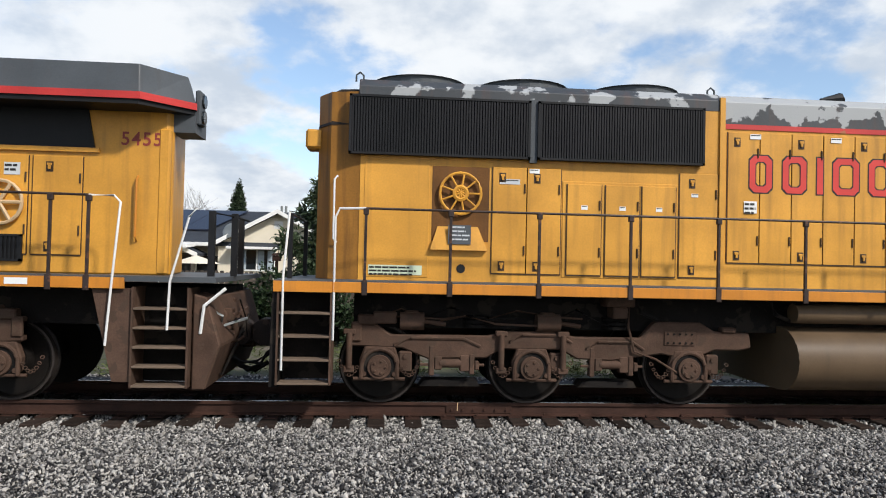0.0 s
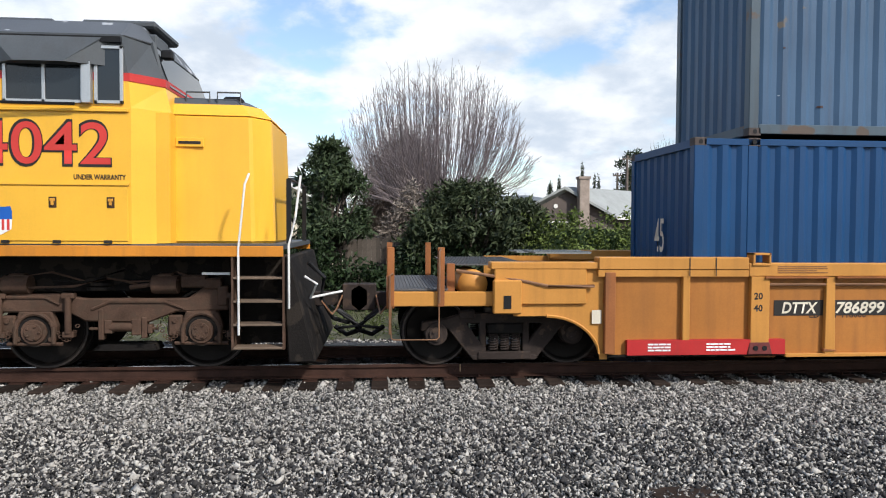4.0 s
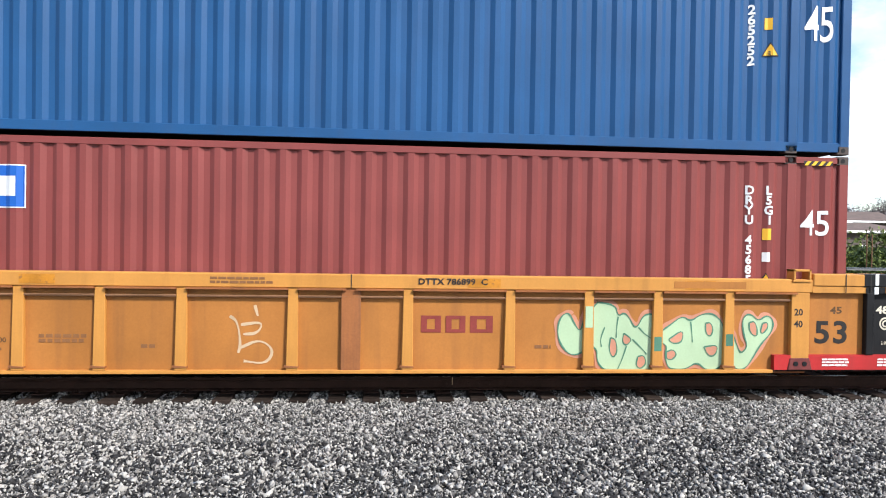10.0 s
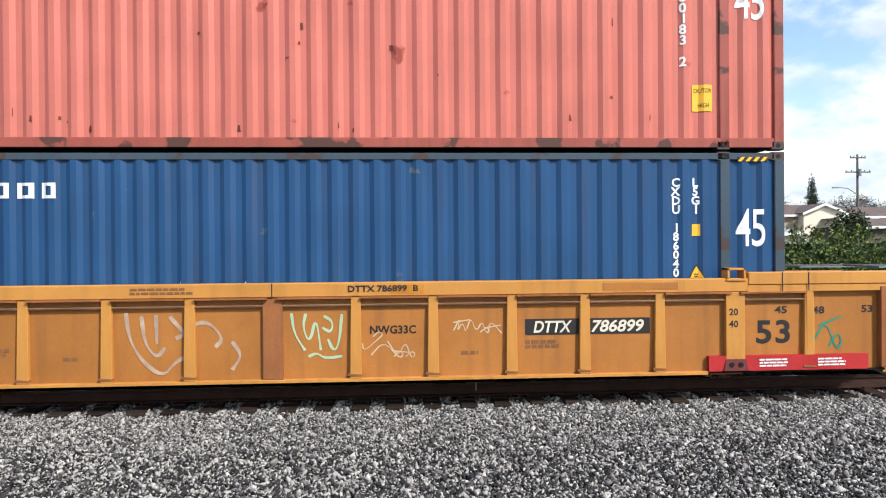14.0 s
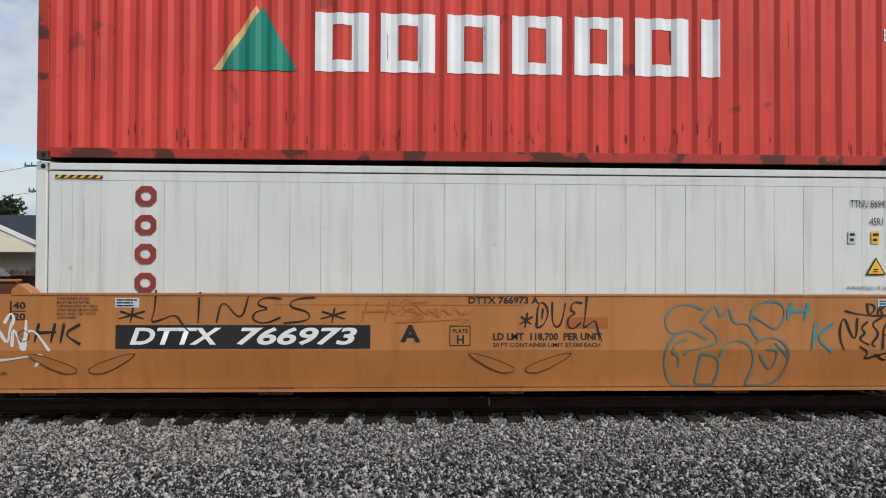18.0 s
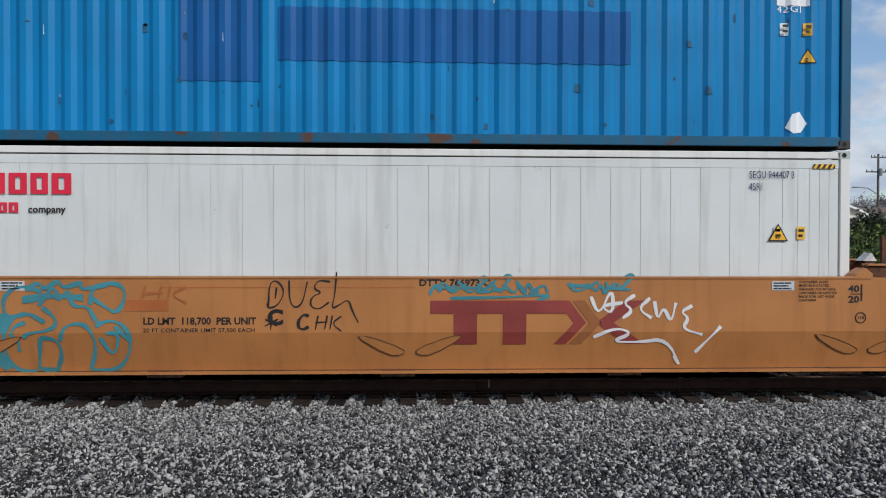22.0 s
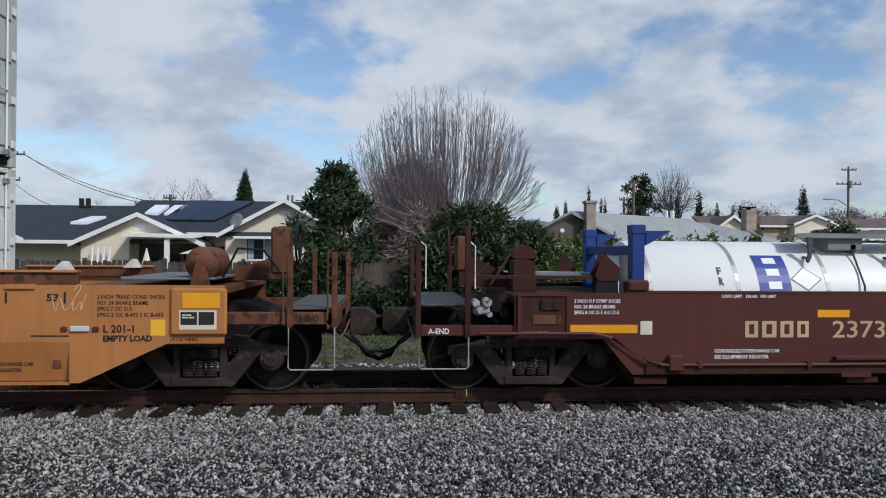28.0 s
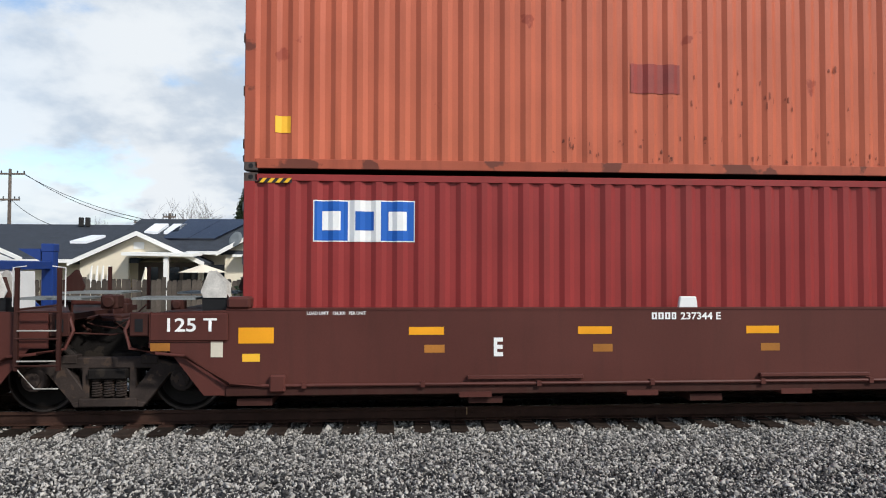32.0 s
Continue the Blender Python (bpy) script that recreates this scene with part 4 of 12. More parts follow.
M["goldmark"] = mat("gold_marking", (0.65, 0.42, 0.16), 0.5, var=0.12, bump=0.0)


def swoosh(c, x, z, w, h, m, flat):
    """A tapering arc like a stroke of a brush."""
    bm = bmesh.new()
    n = 14
    up = [(x + w * i / n, z + h * math.sin(math.pi / 2 * (i / n)) ** 0.8) for i in range(n + 1)]
    lo = [(x + w * (i / n) * 0.97 + 0.0, z + h * (math.sin(math.pi / 2 * (i / n)) ** 0.8) - 0.19 * (i / n) ** 0.7) for i in range(n, 0, -1)]
    poly_face(bm, up + lo)
    if flat:
        decal("arc_mark", bm, M[m], c, 0, -CW - 0.003, 0)
    else:
        bmesh.ops.triangulate(bm, faces=bm.faces)
        decal("arc_mark", follow(bm, -CW), M[m], c)


def blind_end_45(c, z=1.30, h=0.50):
    """The length painted on the blind end."""
    bm = letters("45", h, 0.004, 0.0, 0.36)
    for v in bm.verts:
        v.co = (-6.858 - .012, .12 - v.co.x, z + v.co.z)
    decal("lettering", bm, M["offwhite"], c, label="pale end number")


def end_45(c, z=1.75, h=0.42):
    write(c, "45", 6.18, z, h, "white", -CW, bold=0.004, width=0.40, flat=False, label="large white number")
    blind_end_45(c)


def containers():
    # blue-grey over navy
    a = container("navy blue corrugated steel container, 45 feet, in the well", "navy", 45, XA, Z1)
    word(a, -2.13, 1.22, 0.58, [.55, .74, .62, -.12, .55, .56, .72], 0.085, "white", stroke=0.36, label="white trade name as bars")
    swoosh(a, -1.20, 1.98, 1.33, 0.52, "white", False)
    end_45(a, 1.60, 0.50)
    column(a, "CAIU 585425", 5.55, 2.45, 0.115, pitch=0.145)
    column(a, "L5G1", 5.82, 2.45, 0.115, pitch=0.145)
    warning(a, 5.73, 1.30, 0.2)
    hazard(a, 6.2)
    decal("size_plate", follow(sheet_rect(6.33, 6.46, 2.30, 2.48), -CW), M["sign"], a, 0, 0, 0)
    u = container("faded grey-blue corrugated container with rubbed scratches, stacked on top", "greyblue", 40, XA, Z2, rail="greyrail")
    column(u, "0681842", 5.35, 2.0, 0.12, pitch=0.15)
    decal("size_plate", follow(sheet_rect(5.55, 5.65, 1.62, 1.75), -CW), M["sign"], u)
    warning(u, 5.60, 1.22, 0.2)
    scuffs(u, 16, -5.8, 5.6, .3, 2.0, .01, .10, .01, .03, "rubdark", 15)
    scuffs(u, 9, -5.8, 5.6, .3, 2.0, .01, .08, .008, .02, "tinplate", 16)
    # blue over maroon
    b = container("maroon red corrugated container with a blue and white logo, 45 feet", "maroon", 45, XB, Z1)
    tri_logo(b, -5.42, 1.97, None)
    end_45(b, 1.80, 0.34)
    column(b, "DRYU 456855", 5.42, 2.35, 0.115, pitch=0.137)
    column(b, "L5G1", 5.70, 2.35, 0.115, pitch=0.137)
    decal("size_plate", follow(sheet_rect(5.63, 5.74, 1.72, 1.88), -CW), M["sign"], b)
    decal("owner_plate", follow(sheet_rect(5.63, 5.73, 1.42, 1.55), -CW), M["white"], b)
    warning(b, 5.68, 1.14, 0.2)
    hazard(b, -6.6); hazard(b, 6.2)
    u = container("dark blue corrugated container, 45 feet, stacked on top", "blue", 45, XB, Z2)
    end_45(u, 1.57, 0.48)
    column(u, "265252", 5.40, 1.90, 0.12, pitch=0.14)
    decal("size_plate", follow(sheet_rect(5.60, 5.70, 1.70, 1.86), -CW), M["sign"], u)
    warning(u, 5.68, 1.40, 0.2)
    decal("logo_bar", follow(sheet_rect(-4.95, -4.66, 1.86, 1.93), -CW), M["brightred"], u)
    write(u, "company", -4.62, 1.86, 0.11, "white", bold=0.006, flat=False)
    # salmon over steel blue
    c = container("weathered steel-blue corrugated container with a white emblem, 45 feet", "steelblue", 45, XC, Z1, rail="steelrail")
    emblem(c)
    word(c, -4.45, 2.30, 0.20, [.20, .22, .22, .22, .22, .18], 0.085, "white", stroke=0.3, label="white trade name as bars")
    end_45(c, 1.62, 0.50)
    column(c, "CXDU 186040 9", 5.35, 2.43, 0.11, pitch=0.122)
    column(c, "L5G1", 5.62, 2.43, 0.11, pitch=0.122)
    decal("size_plate", follow(sheet_rect(5.57, 5.68, 1.76, 1.92), -CW), M["sign"], c)
    warning(c, 5.63, 1.25, 0.2)
    hazard(c, -6.6); hazard(c, 6.2)
    scuffs(c, 22, -5.8, 5.6, .18, 1.0, .012, .05, .08, .26, "white", 17)
    u = container("sun-faded salmon red container with rusty posts, stacked on top", "salmon", 45, XC, Z2, rail="salmonrail")
    word(u, -5.30, 1.86, 0.42, [.30, .30, .14], 0.05, "white", stroke=0.34)
    end_45(u, 1.78, 0.48)
    column(u, "80183 2", 5.45, 2.0, 0.12, pitch=0.145)
    decal("caution_plate", follow(sheet_rect(5.58, 5.86, 0.52, 0.88), -CW), M["sign"], u, label="yellow caution plate")
    write(u, "CAUTION", 5.60, 0.77, 0.06, "ink", -CW - 0.003, width=0.24, flat=False)
    write(u, "HIGH", 5.66, 0.57, 0.06, "ink", -CW - 0.003, width=0.14, flat=False)
    scuffs(u, 22, -5.8, 5.8, .2, 1.8, .01, .05, .02, .10, "rubred", 18)
    # scarlet over white refrigerated
    d = container("white refrigerated container with flat ribbed walls in the well", "white", 40, XD, Z1, reefer=True, door=False, name="refrigerated_container")
    machine(d, 1)
    for i, ch in enumerate("TRITO"):
        name_block(d, -4.83, 2.33 - i * 0.375, 0.27, 0.26, -CW - 0.004, "darkred", None, 0.07, "dark red block of a trade name")
    hazard(d, -5.85, CH - 0.19, 6, 0.6, .045); hazard(d, 5.28, CH - 0.21, 6, 0.6, .05)
    write(d, "TTNU 869411 7", 4.68, 2.38, 0.10, "ink", width=0.64)
    write(d, "45R1", 4.95, 2.14, 0.10, "ink", width=0.18)
    plates(d, 4.97, 1.89)
    warning(d, 5.03, 1.55, 0.24, True)
    write(d, "MGW=34,000 kg for UIC railway transport", 4.63, 1.27, 0.045, "ink", width=0.8)
    u = container("scarlet red corrugated container with worn white lettering, stacked on top", "scarlet", 40, XD, Z2, rail="scarletrail")
    word(u, -2.53, 1.20, 0.78, [.70, .72, .70, .68, .66, .74, .26], 0.16, "white", stroke=0.32, label="large worn white trade name as bars")
    for pts, m, dy in (([(-3.86, 1.20), (-2.80, 1.20), (-3.30, 2.05)], "goldmark", 0), ([(-3.76, 1.20), (-2.76, 1.20), (-3.22, 2.05)], "green", -0.003)):
        decal("triangle_mark", follow(poly_face(bmesh.new(), pts), -CW), M[m], u, 0, dy, 0, label="green triangle emblem")
    plates(u, 5.48, 1.72, False); warning(u, 5.56, 1.38, 0.2)
    scuffs(u, 80, -5.8, 5.8, .17, .55, .006, .022, .03, .16, "rubred", 11)
    scuffs(u, 14, -5.8, 5.8, .9, 2.4, .006, .014, .1, .5, "rubred", 12)
    # azure over white refrigerated
    e = container("warm white refrigerated container with a red trade mark", "ivory", 40, XE, Z1, reefer=True, door=True, name="refrigerated_container")
    machine(e, -1)
    word(e, -5.55, 2.26, 0.27, [.23, .23, .23, .22, .25], 0.045, "brightred", flat=True, stroke=0.36, label="red trade name as bars")
    word(e, -5.28, 2.02, 0.13, [.12, .12, .12], 0.02, "brightred", flat=True, stroke=0.4)
    write(e, "an", -5.48, 2.02, 0.09, "ink"); write(e, "company", -4.76, 2.02, 0.09, "ink", bold=0.003)
    write(e, "SEGU 944407 3", 4.70, 2.52, 0.10, "navyink", width=0.62)
    write(e, "45R1", 4.70, 2.36, 0.10, "navyink", width=0.18)
    plates(e, 5.36, 1.70); warning(e, 5.10, 1.76, 0.24, True)
    hazard(e, -5.85, CH - 0.21, 4, 0.32); hazard(e, 5.58, CH - 0.21, 4, 0.3)
    u = container("bright azure blue container with darker painted-over patches, stacked on top", "azure", 40, XE, Z2, door=False, rail="azurerail")
    for q in ((-2.85, -1.80, .82, 1.98), (-1.58, 3.08, 1.10, 1.80)):
        decal("paint_patch", follow(sheet_rect(*q), -CW), CC["bluedark"], u, label="darker blue painted-over patch")
    decal("number_patch", follow(sheet_rect(5.06, 5.52, 1.92, 2.05), -CW), M["white"], u)
    write(u, "42G1", 5.07, 1.83, 0.09, "white", width=0.34, flat=False)
    plates(u, 5.44, 1.52, False); warning(u, 5.50, 1.22, 0.2)
    decal("scuff", follow(poly_face(bmesh.new(), [(5.20, .28), (5.30, .20), (5.42, .22), (5.50, .34), (5.40, .50), (5.28, .46)]), -CW), M["white"], u)
    scuffs(u, 40, -5.8, 5.8, .2, 2.3, .01, .09, .02, .12, "rubblue", 13)
    scuffs(u, 5, -5.8, 5.8, .2, 2.3, .008, .016, .05, .12, "tinplate", 14)
    # silver over white refrigerated
    f = container("white refrigerated container with a navy trade mark", "white", 40, XF, Z1, reefer=True, door=True, name="refrigerated_container")
    machine(f, -1)
    word(f, -1.55, 1.30, 0.50, [.46, .52, .56, -.06, .46, .46, .52], 0.06, "navyink", flat=True, stroke=0.28, label="navy trade name as bars")
    swoosh(f, -1.02, 1.98, 1.52, 0.62, "navyink", True)
    write(f, "CGMU 517089 3", 4.72, 2.46, 0.10, "ink", width=0.64)
    write(f, "45R1", 4.96, 2.26, 0.10, "ink", width=0.19)
    warning(f, 5.15, 1.92, 0.24, True); plates(f, 5.40, 1.92)
    decal("caution_plate", rect(5.00, 5.24, 1.16, 1.44), M["sign"], f, 0, -CW - 0.003, 0, label="yellow caution plate")
    write(f, "CAUTION", 5.02, 1.36, 0.05, "ink", -CW - 0.003, width=0.2); write(f, "9'-6\"", 5.06, 1.27, 0.05, "ink", -CW - 0.003, width=0.12); write(f, "HIGH", 5.06, 1.19, 0.05, "ink", -CW - 0.003, width=0.13)
    hazard(f, -5.85, CH - 0.21, 6, 0.6, .04); hazard(f, 5.25, CH - 0.21, 6, 0.6, .04)
    u = container("silver-grey corrugated container with dents, stacked on top", "silver", 40, XF, Z2)
    decal("size_plate", follow(sheet_rect(-5.7, -5.55, 0.30, 0.38), -CW), M["sign"], u)
    plates(u, 4.6, 1.85, False)
    # rust red over crimson
    h = container("crimson corrugated container with a blue and white logo", "crimson", 40, XH, Z1)
    tri_logo(h, -5.20, 2.00, None)
    hazard(h, -5.9)
    u = container("weathered orange-red corrugated container with worn dented paint", "rustred", 40, XH, Z2, rail="rustrail")
    decal("caution_plate", follow(sheet_rect(-5.70, -5.50, 0.50, 0.72), -CW), M["sign"], u, label="yellow caution plate")
    decal("paint_patch", follow(sheet_rect(-0.95, -0.25, 1.12, 1.52), -CW), M["darkred"], u, label="purple-red repainted patch")
    scuffs(u, 90, -2.2, 5.4, .18, .62, .008, .035, .01, .06, "rubrust", 9)
    scuffs(u, 26, -.6, 2.6, .9, 1.5, .006, .03, .02, .10, "rubrust", 10)


def scuffs(c, n, x0, x1, z0, z1, w0, w1, h0, h1, m, seed):
    """Rubbed and rusty nicks in the paint of a corrugated side."""
    rnd = random.Random(seed)
    bm = bmesh.new()
    for i in range(n):
        x, z = rnd.uniform(x0, x1), z0 + (z1 - z0) * rnd.random() ** 1.6
        w, h = rnd.uniform(w0, w1), rnd.uniform(h0, h1)
        poly_face(bm, [(x, z), (x + w, z + h * rnd.uniform(-.3, .3)), (x + w * rnd.uniform(.6, 1.0), z + h), (x + w * rnd.uniform(-.1, .3), z + h * rnd.uniform(.7, 1.2))])
    tagged(decal("rubbed_paint", follow(bm, -CW), M[m], c, label="rubbed rusty scuffs"), kind="stuff")


M["rubred"] = mat("rubbed_red", (0.17, 0.032, 0.025), 0.7, var=0.3, bump=0.001)
M["rubrust"] = mat("rubbed_orange", (0.25, 0.060, 0.032), 0.7, var=0.3, bump=0.001)
M["rubdark"] = mat("rubbed_dark", (0.075, 0.035, 0.028), 0.7, var=0.3, bump=0.001)
M["rubblue"] = mat("rubbed_blue", (0.02, 0.10, 0.19), 0.6, var=0.3, bump=0.001)


def plates(c, x, z, flat=True):
    """Small yellow size plate and a white code plate."""
    for dx, dz, m in ((0, 0, "sign"), (-0.32, 0.0, "white")):
        bm = sheet_rect(x + dx, x + dx + 0.11, z + dz, z + dz + 0.17)
        if flat:
            decal("size_plate", bm, M["sign" if m == "sign" else "tinplate"], c, 0, -CW - 0.004, 0)
        else:
            decal("size_plate", follow(bm, -CW), M[m], c)
        b2 = lines(bmesh.new(), x + dx + 0.02, z + dz + 0.14, 0.08, 2, 0.035, 0.07)
        decal("plate_text", b2, M["ink"], c, 0, -CW - (0.008 if flat else 0.006), 0)




def emblem(c):
    """A white curled emblem, as plain rounded shapes."""
    bm = bmesh.new()
    cx, cz = -5.15, 2.10
    n = 20
    for k in range(n):
        a, b = 2 * math.pi * k / n * 0.92 + 0.6, 2 * math.pi * (k + 1) / n * 0.92 + 0.6
        poly_face(bm, [(cx + r * math.cos(t), cz + r * math.sin(t)) for r, t in ((.30, a), (.30, b), (.17, b), (.17, a))])
    poly_face(bm, [(cx + .10 * math.cos(2 * math.pi * k / 10), cz + .10 * math.sin(2 * math.pi * k / 10)) for k in range(10)])
    poly_face(bm, [(-5.63, 2.12), (-5.44, 2.02), (-5.40, 2.18)])
    poly_face(bm, [(-4.97, 2.30), (-4.86, 2.46), (-4.74, 2.44), (-4.68, 2.30), (-4.80, 2.22), (-4.72, 1.98), (-4.95, 1.92)])
    for pts in ([(-4.80, 2.1), (-4.55, 2.2), (-4.36, 2.02)], [(-4.85, 1.98), (-4.62, 1.92), (-4.68, 1.74)]):
        scrawl(bm, pts, 0.09, 1)
    bmesh.ops.triangulate(bm, faces=bm.faces)
    decal("emblem", follow(bm, -CW), M["white"], c, label="white curled emblem")


def machine(c, s):
    """The cooling machinery in a refrigerated container's end: a black unit that stands out, over a recess with hatches."""
    h = 6.096
    f = lambda a, b: (min(s * a, s * b), max(s * a, s * b))
    slab_at = lambda name, a, b, y0, y1, z0, z1, m, own, label="", bevel=0.012: part(name, box(bmesh.new(), *f(h + a, h + b), y0, y1, z0, z1), m, own, label, bevel=bevel)
    m = slab_at("machine_recess", -0.06, -0.02, -1.06, 1.06, 0.2, CH - 0.15, M["black"] if s < 0 else CC["white"], c, "recess with hatches", 0)
    slab_at("hatch", -0.02, 0.0, -0.55, -0.05, 0.35, 1.25, M["black"], m); slab_at("hatch", -0.02, 0.01, 0.15, 0.75, 0.4, 1.5, M["under"], m)
    slab_at("recess_post", -0.02, 0.04, 0.95, 1.06, 0.2, 1.75, CC["white"], m)
    T = CH - 0.02
    side = [(0.0, T), (.30, T), (.48, T - .035), (.48, T - .75), (.54, T - .79), (.54, T - 1.08), (.06, T - 1.10), (0.0, T - .82)]
    u = part("generator_unit", prism(bmesh.new(), [(s * (h + a), z) for a, z in side], -1.03, 1.03), M["black"], m, "black cooling and generator unit", bevel=0.012)
    w = slab_at("fan_cover", 0.48, 0.55, 0.15, 1.00, T - .74, T - .10, CC["white"], m, "white ventilated fan cover", 0.015)
    for k in range(12):
        slab_at("louvre", 0.55, 0.56, 0.66, 0.96, T - .66 + 0.045 * k, T - .64 + 0.045 * k, M["lgrey"], w, "", 0)
    slab_at("maker_mark", 0.55, 0.554, 0.28, 0.52, T - .34, T - .24, M["lgrey"], w, "", 0)
    slab_at("maker_plate", 0.48, 0.49, -0.10, 0.12, T - .70, T - .42, M["tinplate"], u, "pale instruction plate"); slab_at("small_plate", 0.48, 0.49, 0.0, 0.06, T - .78, T - .72, M["sign"], u)
    slab_at("data_plate", 0.54, 0.55, -0.95, -0.70, T - .93, T - .85, M["white"], u); slab_at("number_bar", 0.54, 0.55, -0.15, 0.35, T - 1.03, T - .95, M["white"], u, "white number strip"); slab_at("vent_plate", 0.48, 0.49, -0.80, -0.35, T - .55, T - .15, M["under"], u)
    # the side of the unit: seam, intake slot, plates, coil and cable
    slab_at("access_panel", .02, .27, -1.045, -1.03, T - .78, T - .05, M["under"], u, "dark access panel", 0.006); slab_at("corner_strip", .30, .315, -1.04, -1.03, T - 1.02, T - .04, M["under"], u, "", 0)
    slab_at("intake_slot", .06, .17, -1.05, -1.044, T - .45, T - .39, M["ink"], u, "", 0); slab_at("label_plate", .04, .17, -1.052, -1.044, T - .61, T - .535, M["white"], u, "white label", 0.002)
    slab_at("grey_strip", .36, .44, -1.04, -1.03, T - .80, T - .52, M["lgrey"], u, "faded grey strip", 0.002)
    for a, b, z0, z1 in ((.20, .29, T - 1.02, T - .90), (.40, .52, T - 1.03, T - .97), (.47, .49, T - .92, T - .85)):
        slab_at("print_plate", a, b, -1.036, -1.03, z0, z1, M["valveplate"], u, "", 0)
    for a, z in ((.13, T - .06), (.17, T - .08), (.02, T - .10)):
        slab_at("latch", a, a + .03, -1.06, -1.04, z - .03, z, M["lgrey"], u, "", 0.004)
    part("cable_coil", tube(bmesh.new(), [(s * (h + .22 + .09 * math.cos(k * .7)), -1.07, T - .59 + .04 * math.sin(k * .7)) for k in range(19)], 0.014, 6), M["redshade"], u, "coiled red-brown cable", smooth=True)
    part("cable", tube(bmesh.new(), [(s * (h + a), -1.06, T - z) for a, z in ((.34, .62), (.35, .68), (.30, .74), (.17, .82), (.13, .90), (.14, 1.04), (.17, 1.08))], 0.008, 6), M["lgrey"], u, smooth=True)



containers()


# ---- trucks, couplers and wheels ----
def wheelset_meshes(r, half=0.755):
    bm = bmesh.new()
    for s in (-1, 1):
        prof = [(-0.070, r + 0.026), (-0.040, r + 0.026), (-0.032, r), (0.065, r - 0.006), (0.065, r - 0.05), (0.01, r - 0.075), (-0.02, r * 0.45), (0.075, r * 0.36), (0.075, 0.12), (-0.075, 0.12), (-0.075, r * 0.36), (-0.05, r * 0.5), (-0.055, r - 0.06)]
        b2 = bmesh.new()
        lathe(b2, [(s * (half + y), rr) for y, rr in prof], 32)
        me = bpy.data.meshes.new("tmp"); b2.to_mesh(me); b2.free(); bm.from_mesh(me); bpy.data.meshes.remove(me)
    tube(bm, [(0, -1.0, 0), (0, 1.0, 0)], 0.085, 12)
    wheels = mesh_of("wheelset", bm, M["wheel"], smooth=True)
    tread = mesh_of("tread", lathe(bmesh.new(), [(-(half - 0.031), r + 0.002), (-(half + 0.066), r - 0.004), (-(half + 0.066), r - 0.03), (-(half - 0.031), r - 0.03)], 32), M["tread"], smooth=True)
    bm = bmesh.new()
    disc(bm, 0, 0, -1.13, -1.0, 0.095, 16)
    for k in range(3):
        c = 2 * math.pi * k / 3
        disc(bm, 0.05 * math.cos(c), 0.05 * math.sin(c), -1.15, -1.13, 0.018, 6)
    cap = mesh_of("axle_cap", bm, M["castbrown"])
    return wheels, tread, cap


WHEEL = {0.46: wheelset_meshes(0.46), 0.535: wheelset_meshes(0.535)}


def wheelset(owner, x, r, rise=0.0):
    w, t, c = WHEEL[r]
    o = again("wheelset", w, owner, x, 0, r + rise)
    for turn in (0, 180):
        again("tread", t, o, rz=turn); again("axle_cap", c, o, rz=turn)
    ROLLERS.append((o, x, r + rise, r))
    return o


def coil(x, y, z0, z1, r=0.055, turns=6, wire=0.016):
    pts = [(x + r * math.cos(k * 0.7854), y + r * math.sin(k * 0.7854), z0 + (z1 - z0) * k / (turns * 8)) for k in range(turns * 8 + 1)]
    return tube(bmesh.new(), pts, wire, 5)


COIL = mesh_of("spring", coil(0, 0, 0.23, 0.46, 0.062, 7, 0.014), M["castbrown"], smooth=True)


def frame_mesh():
    bm = bmesh.new()
    th = (-0.07, 0.07)
    # a bow-tie casting: top chord, two slanting legs, a spring seat and columns, left open between
    prism(bm, [(-1.14, .50), (-1.12, .62), (-.80, .66), (-.55, .74), (.55, .74), (.80, .66), (1.12, .62), (1.14, .50), (.80, .52), (.52, .60), (-.52, .60), (-.80, .52)], *th)
    for s in (-1, 1):
        prism(bm, [(s * .58, .68), (s * .88, .66), (s * .43, .10), (s * .26, .10), (s * .30, .30)], *th)
        prism(bm, [(s * .25, .20), (s * .335, .20), (s * .345, .66), (s * .25, .66)], *th)
        prism(bm, [(s * .40, .78), (s * .62, .76), (s * .62, .66), (s * .40, .66)], -.085, .085)
        prism(bm, [(s * .26, .10), (s * .43, .10), (s * .47, .16), (s * .26, .20)], -.09, .09)
        disc(bm, s * 0.93, 0.46, -0.10, 0.10, 0.155, 14)
    prism(bm, [(-.37, .11), (.37, .11), (.36, .22), (-.36, .22)], -0.11, 0.11)
    return mesh_of("side_frame", bm, M["castbrown"], bevel=0.012)


FRAME = frame_mesh()
BOLSTER = mesh_of("bolster", box(box(bmesh.new(), -0.24, 0.24, -1.15, 1.15, 0.47, 0.60), -0.2, 0.2, -0.5, 0.5, 0.55, 0.74), M["under"], bevel=0.015)
BEAM = mesh_of("brake_beam", box(box(bmesh.new(), -0.42, -0.36, -0.8, 0.8, 0.30, 0.40), 0.36, 0.42, -0.8, 0.8, 0.30, 0.40), M["under"])


CENTRE = mesh_of("centre_casting", prism(bmesh.new(), [(-.95, .80), (-.6, .62), (.6, .62), (.95, .80), (.95, 1.0), (.5, 1.18), (-.5, 1.18), (-.95, 1.0)], -.36, .36), M["under"], bevel=0.03)


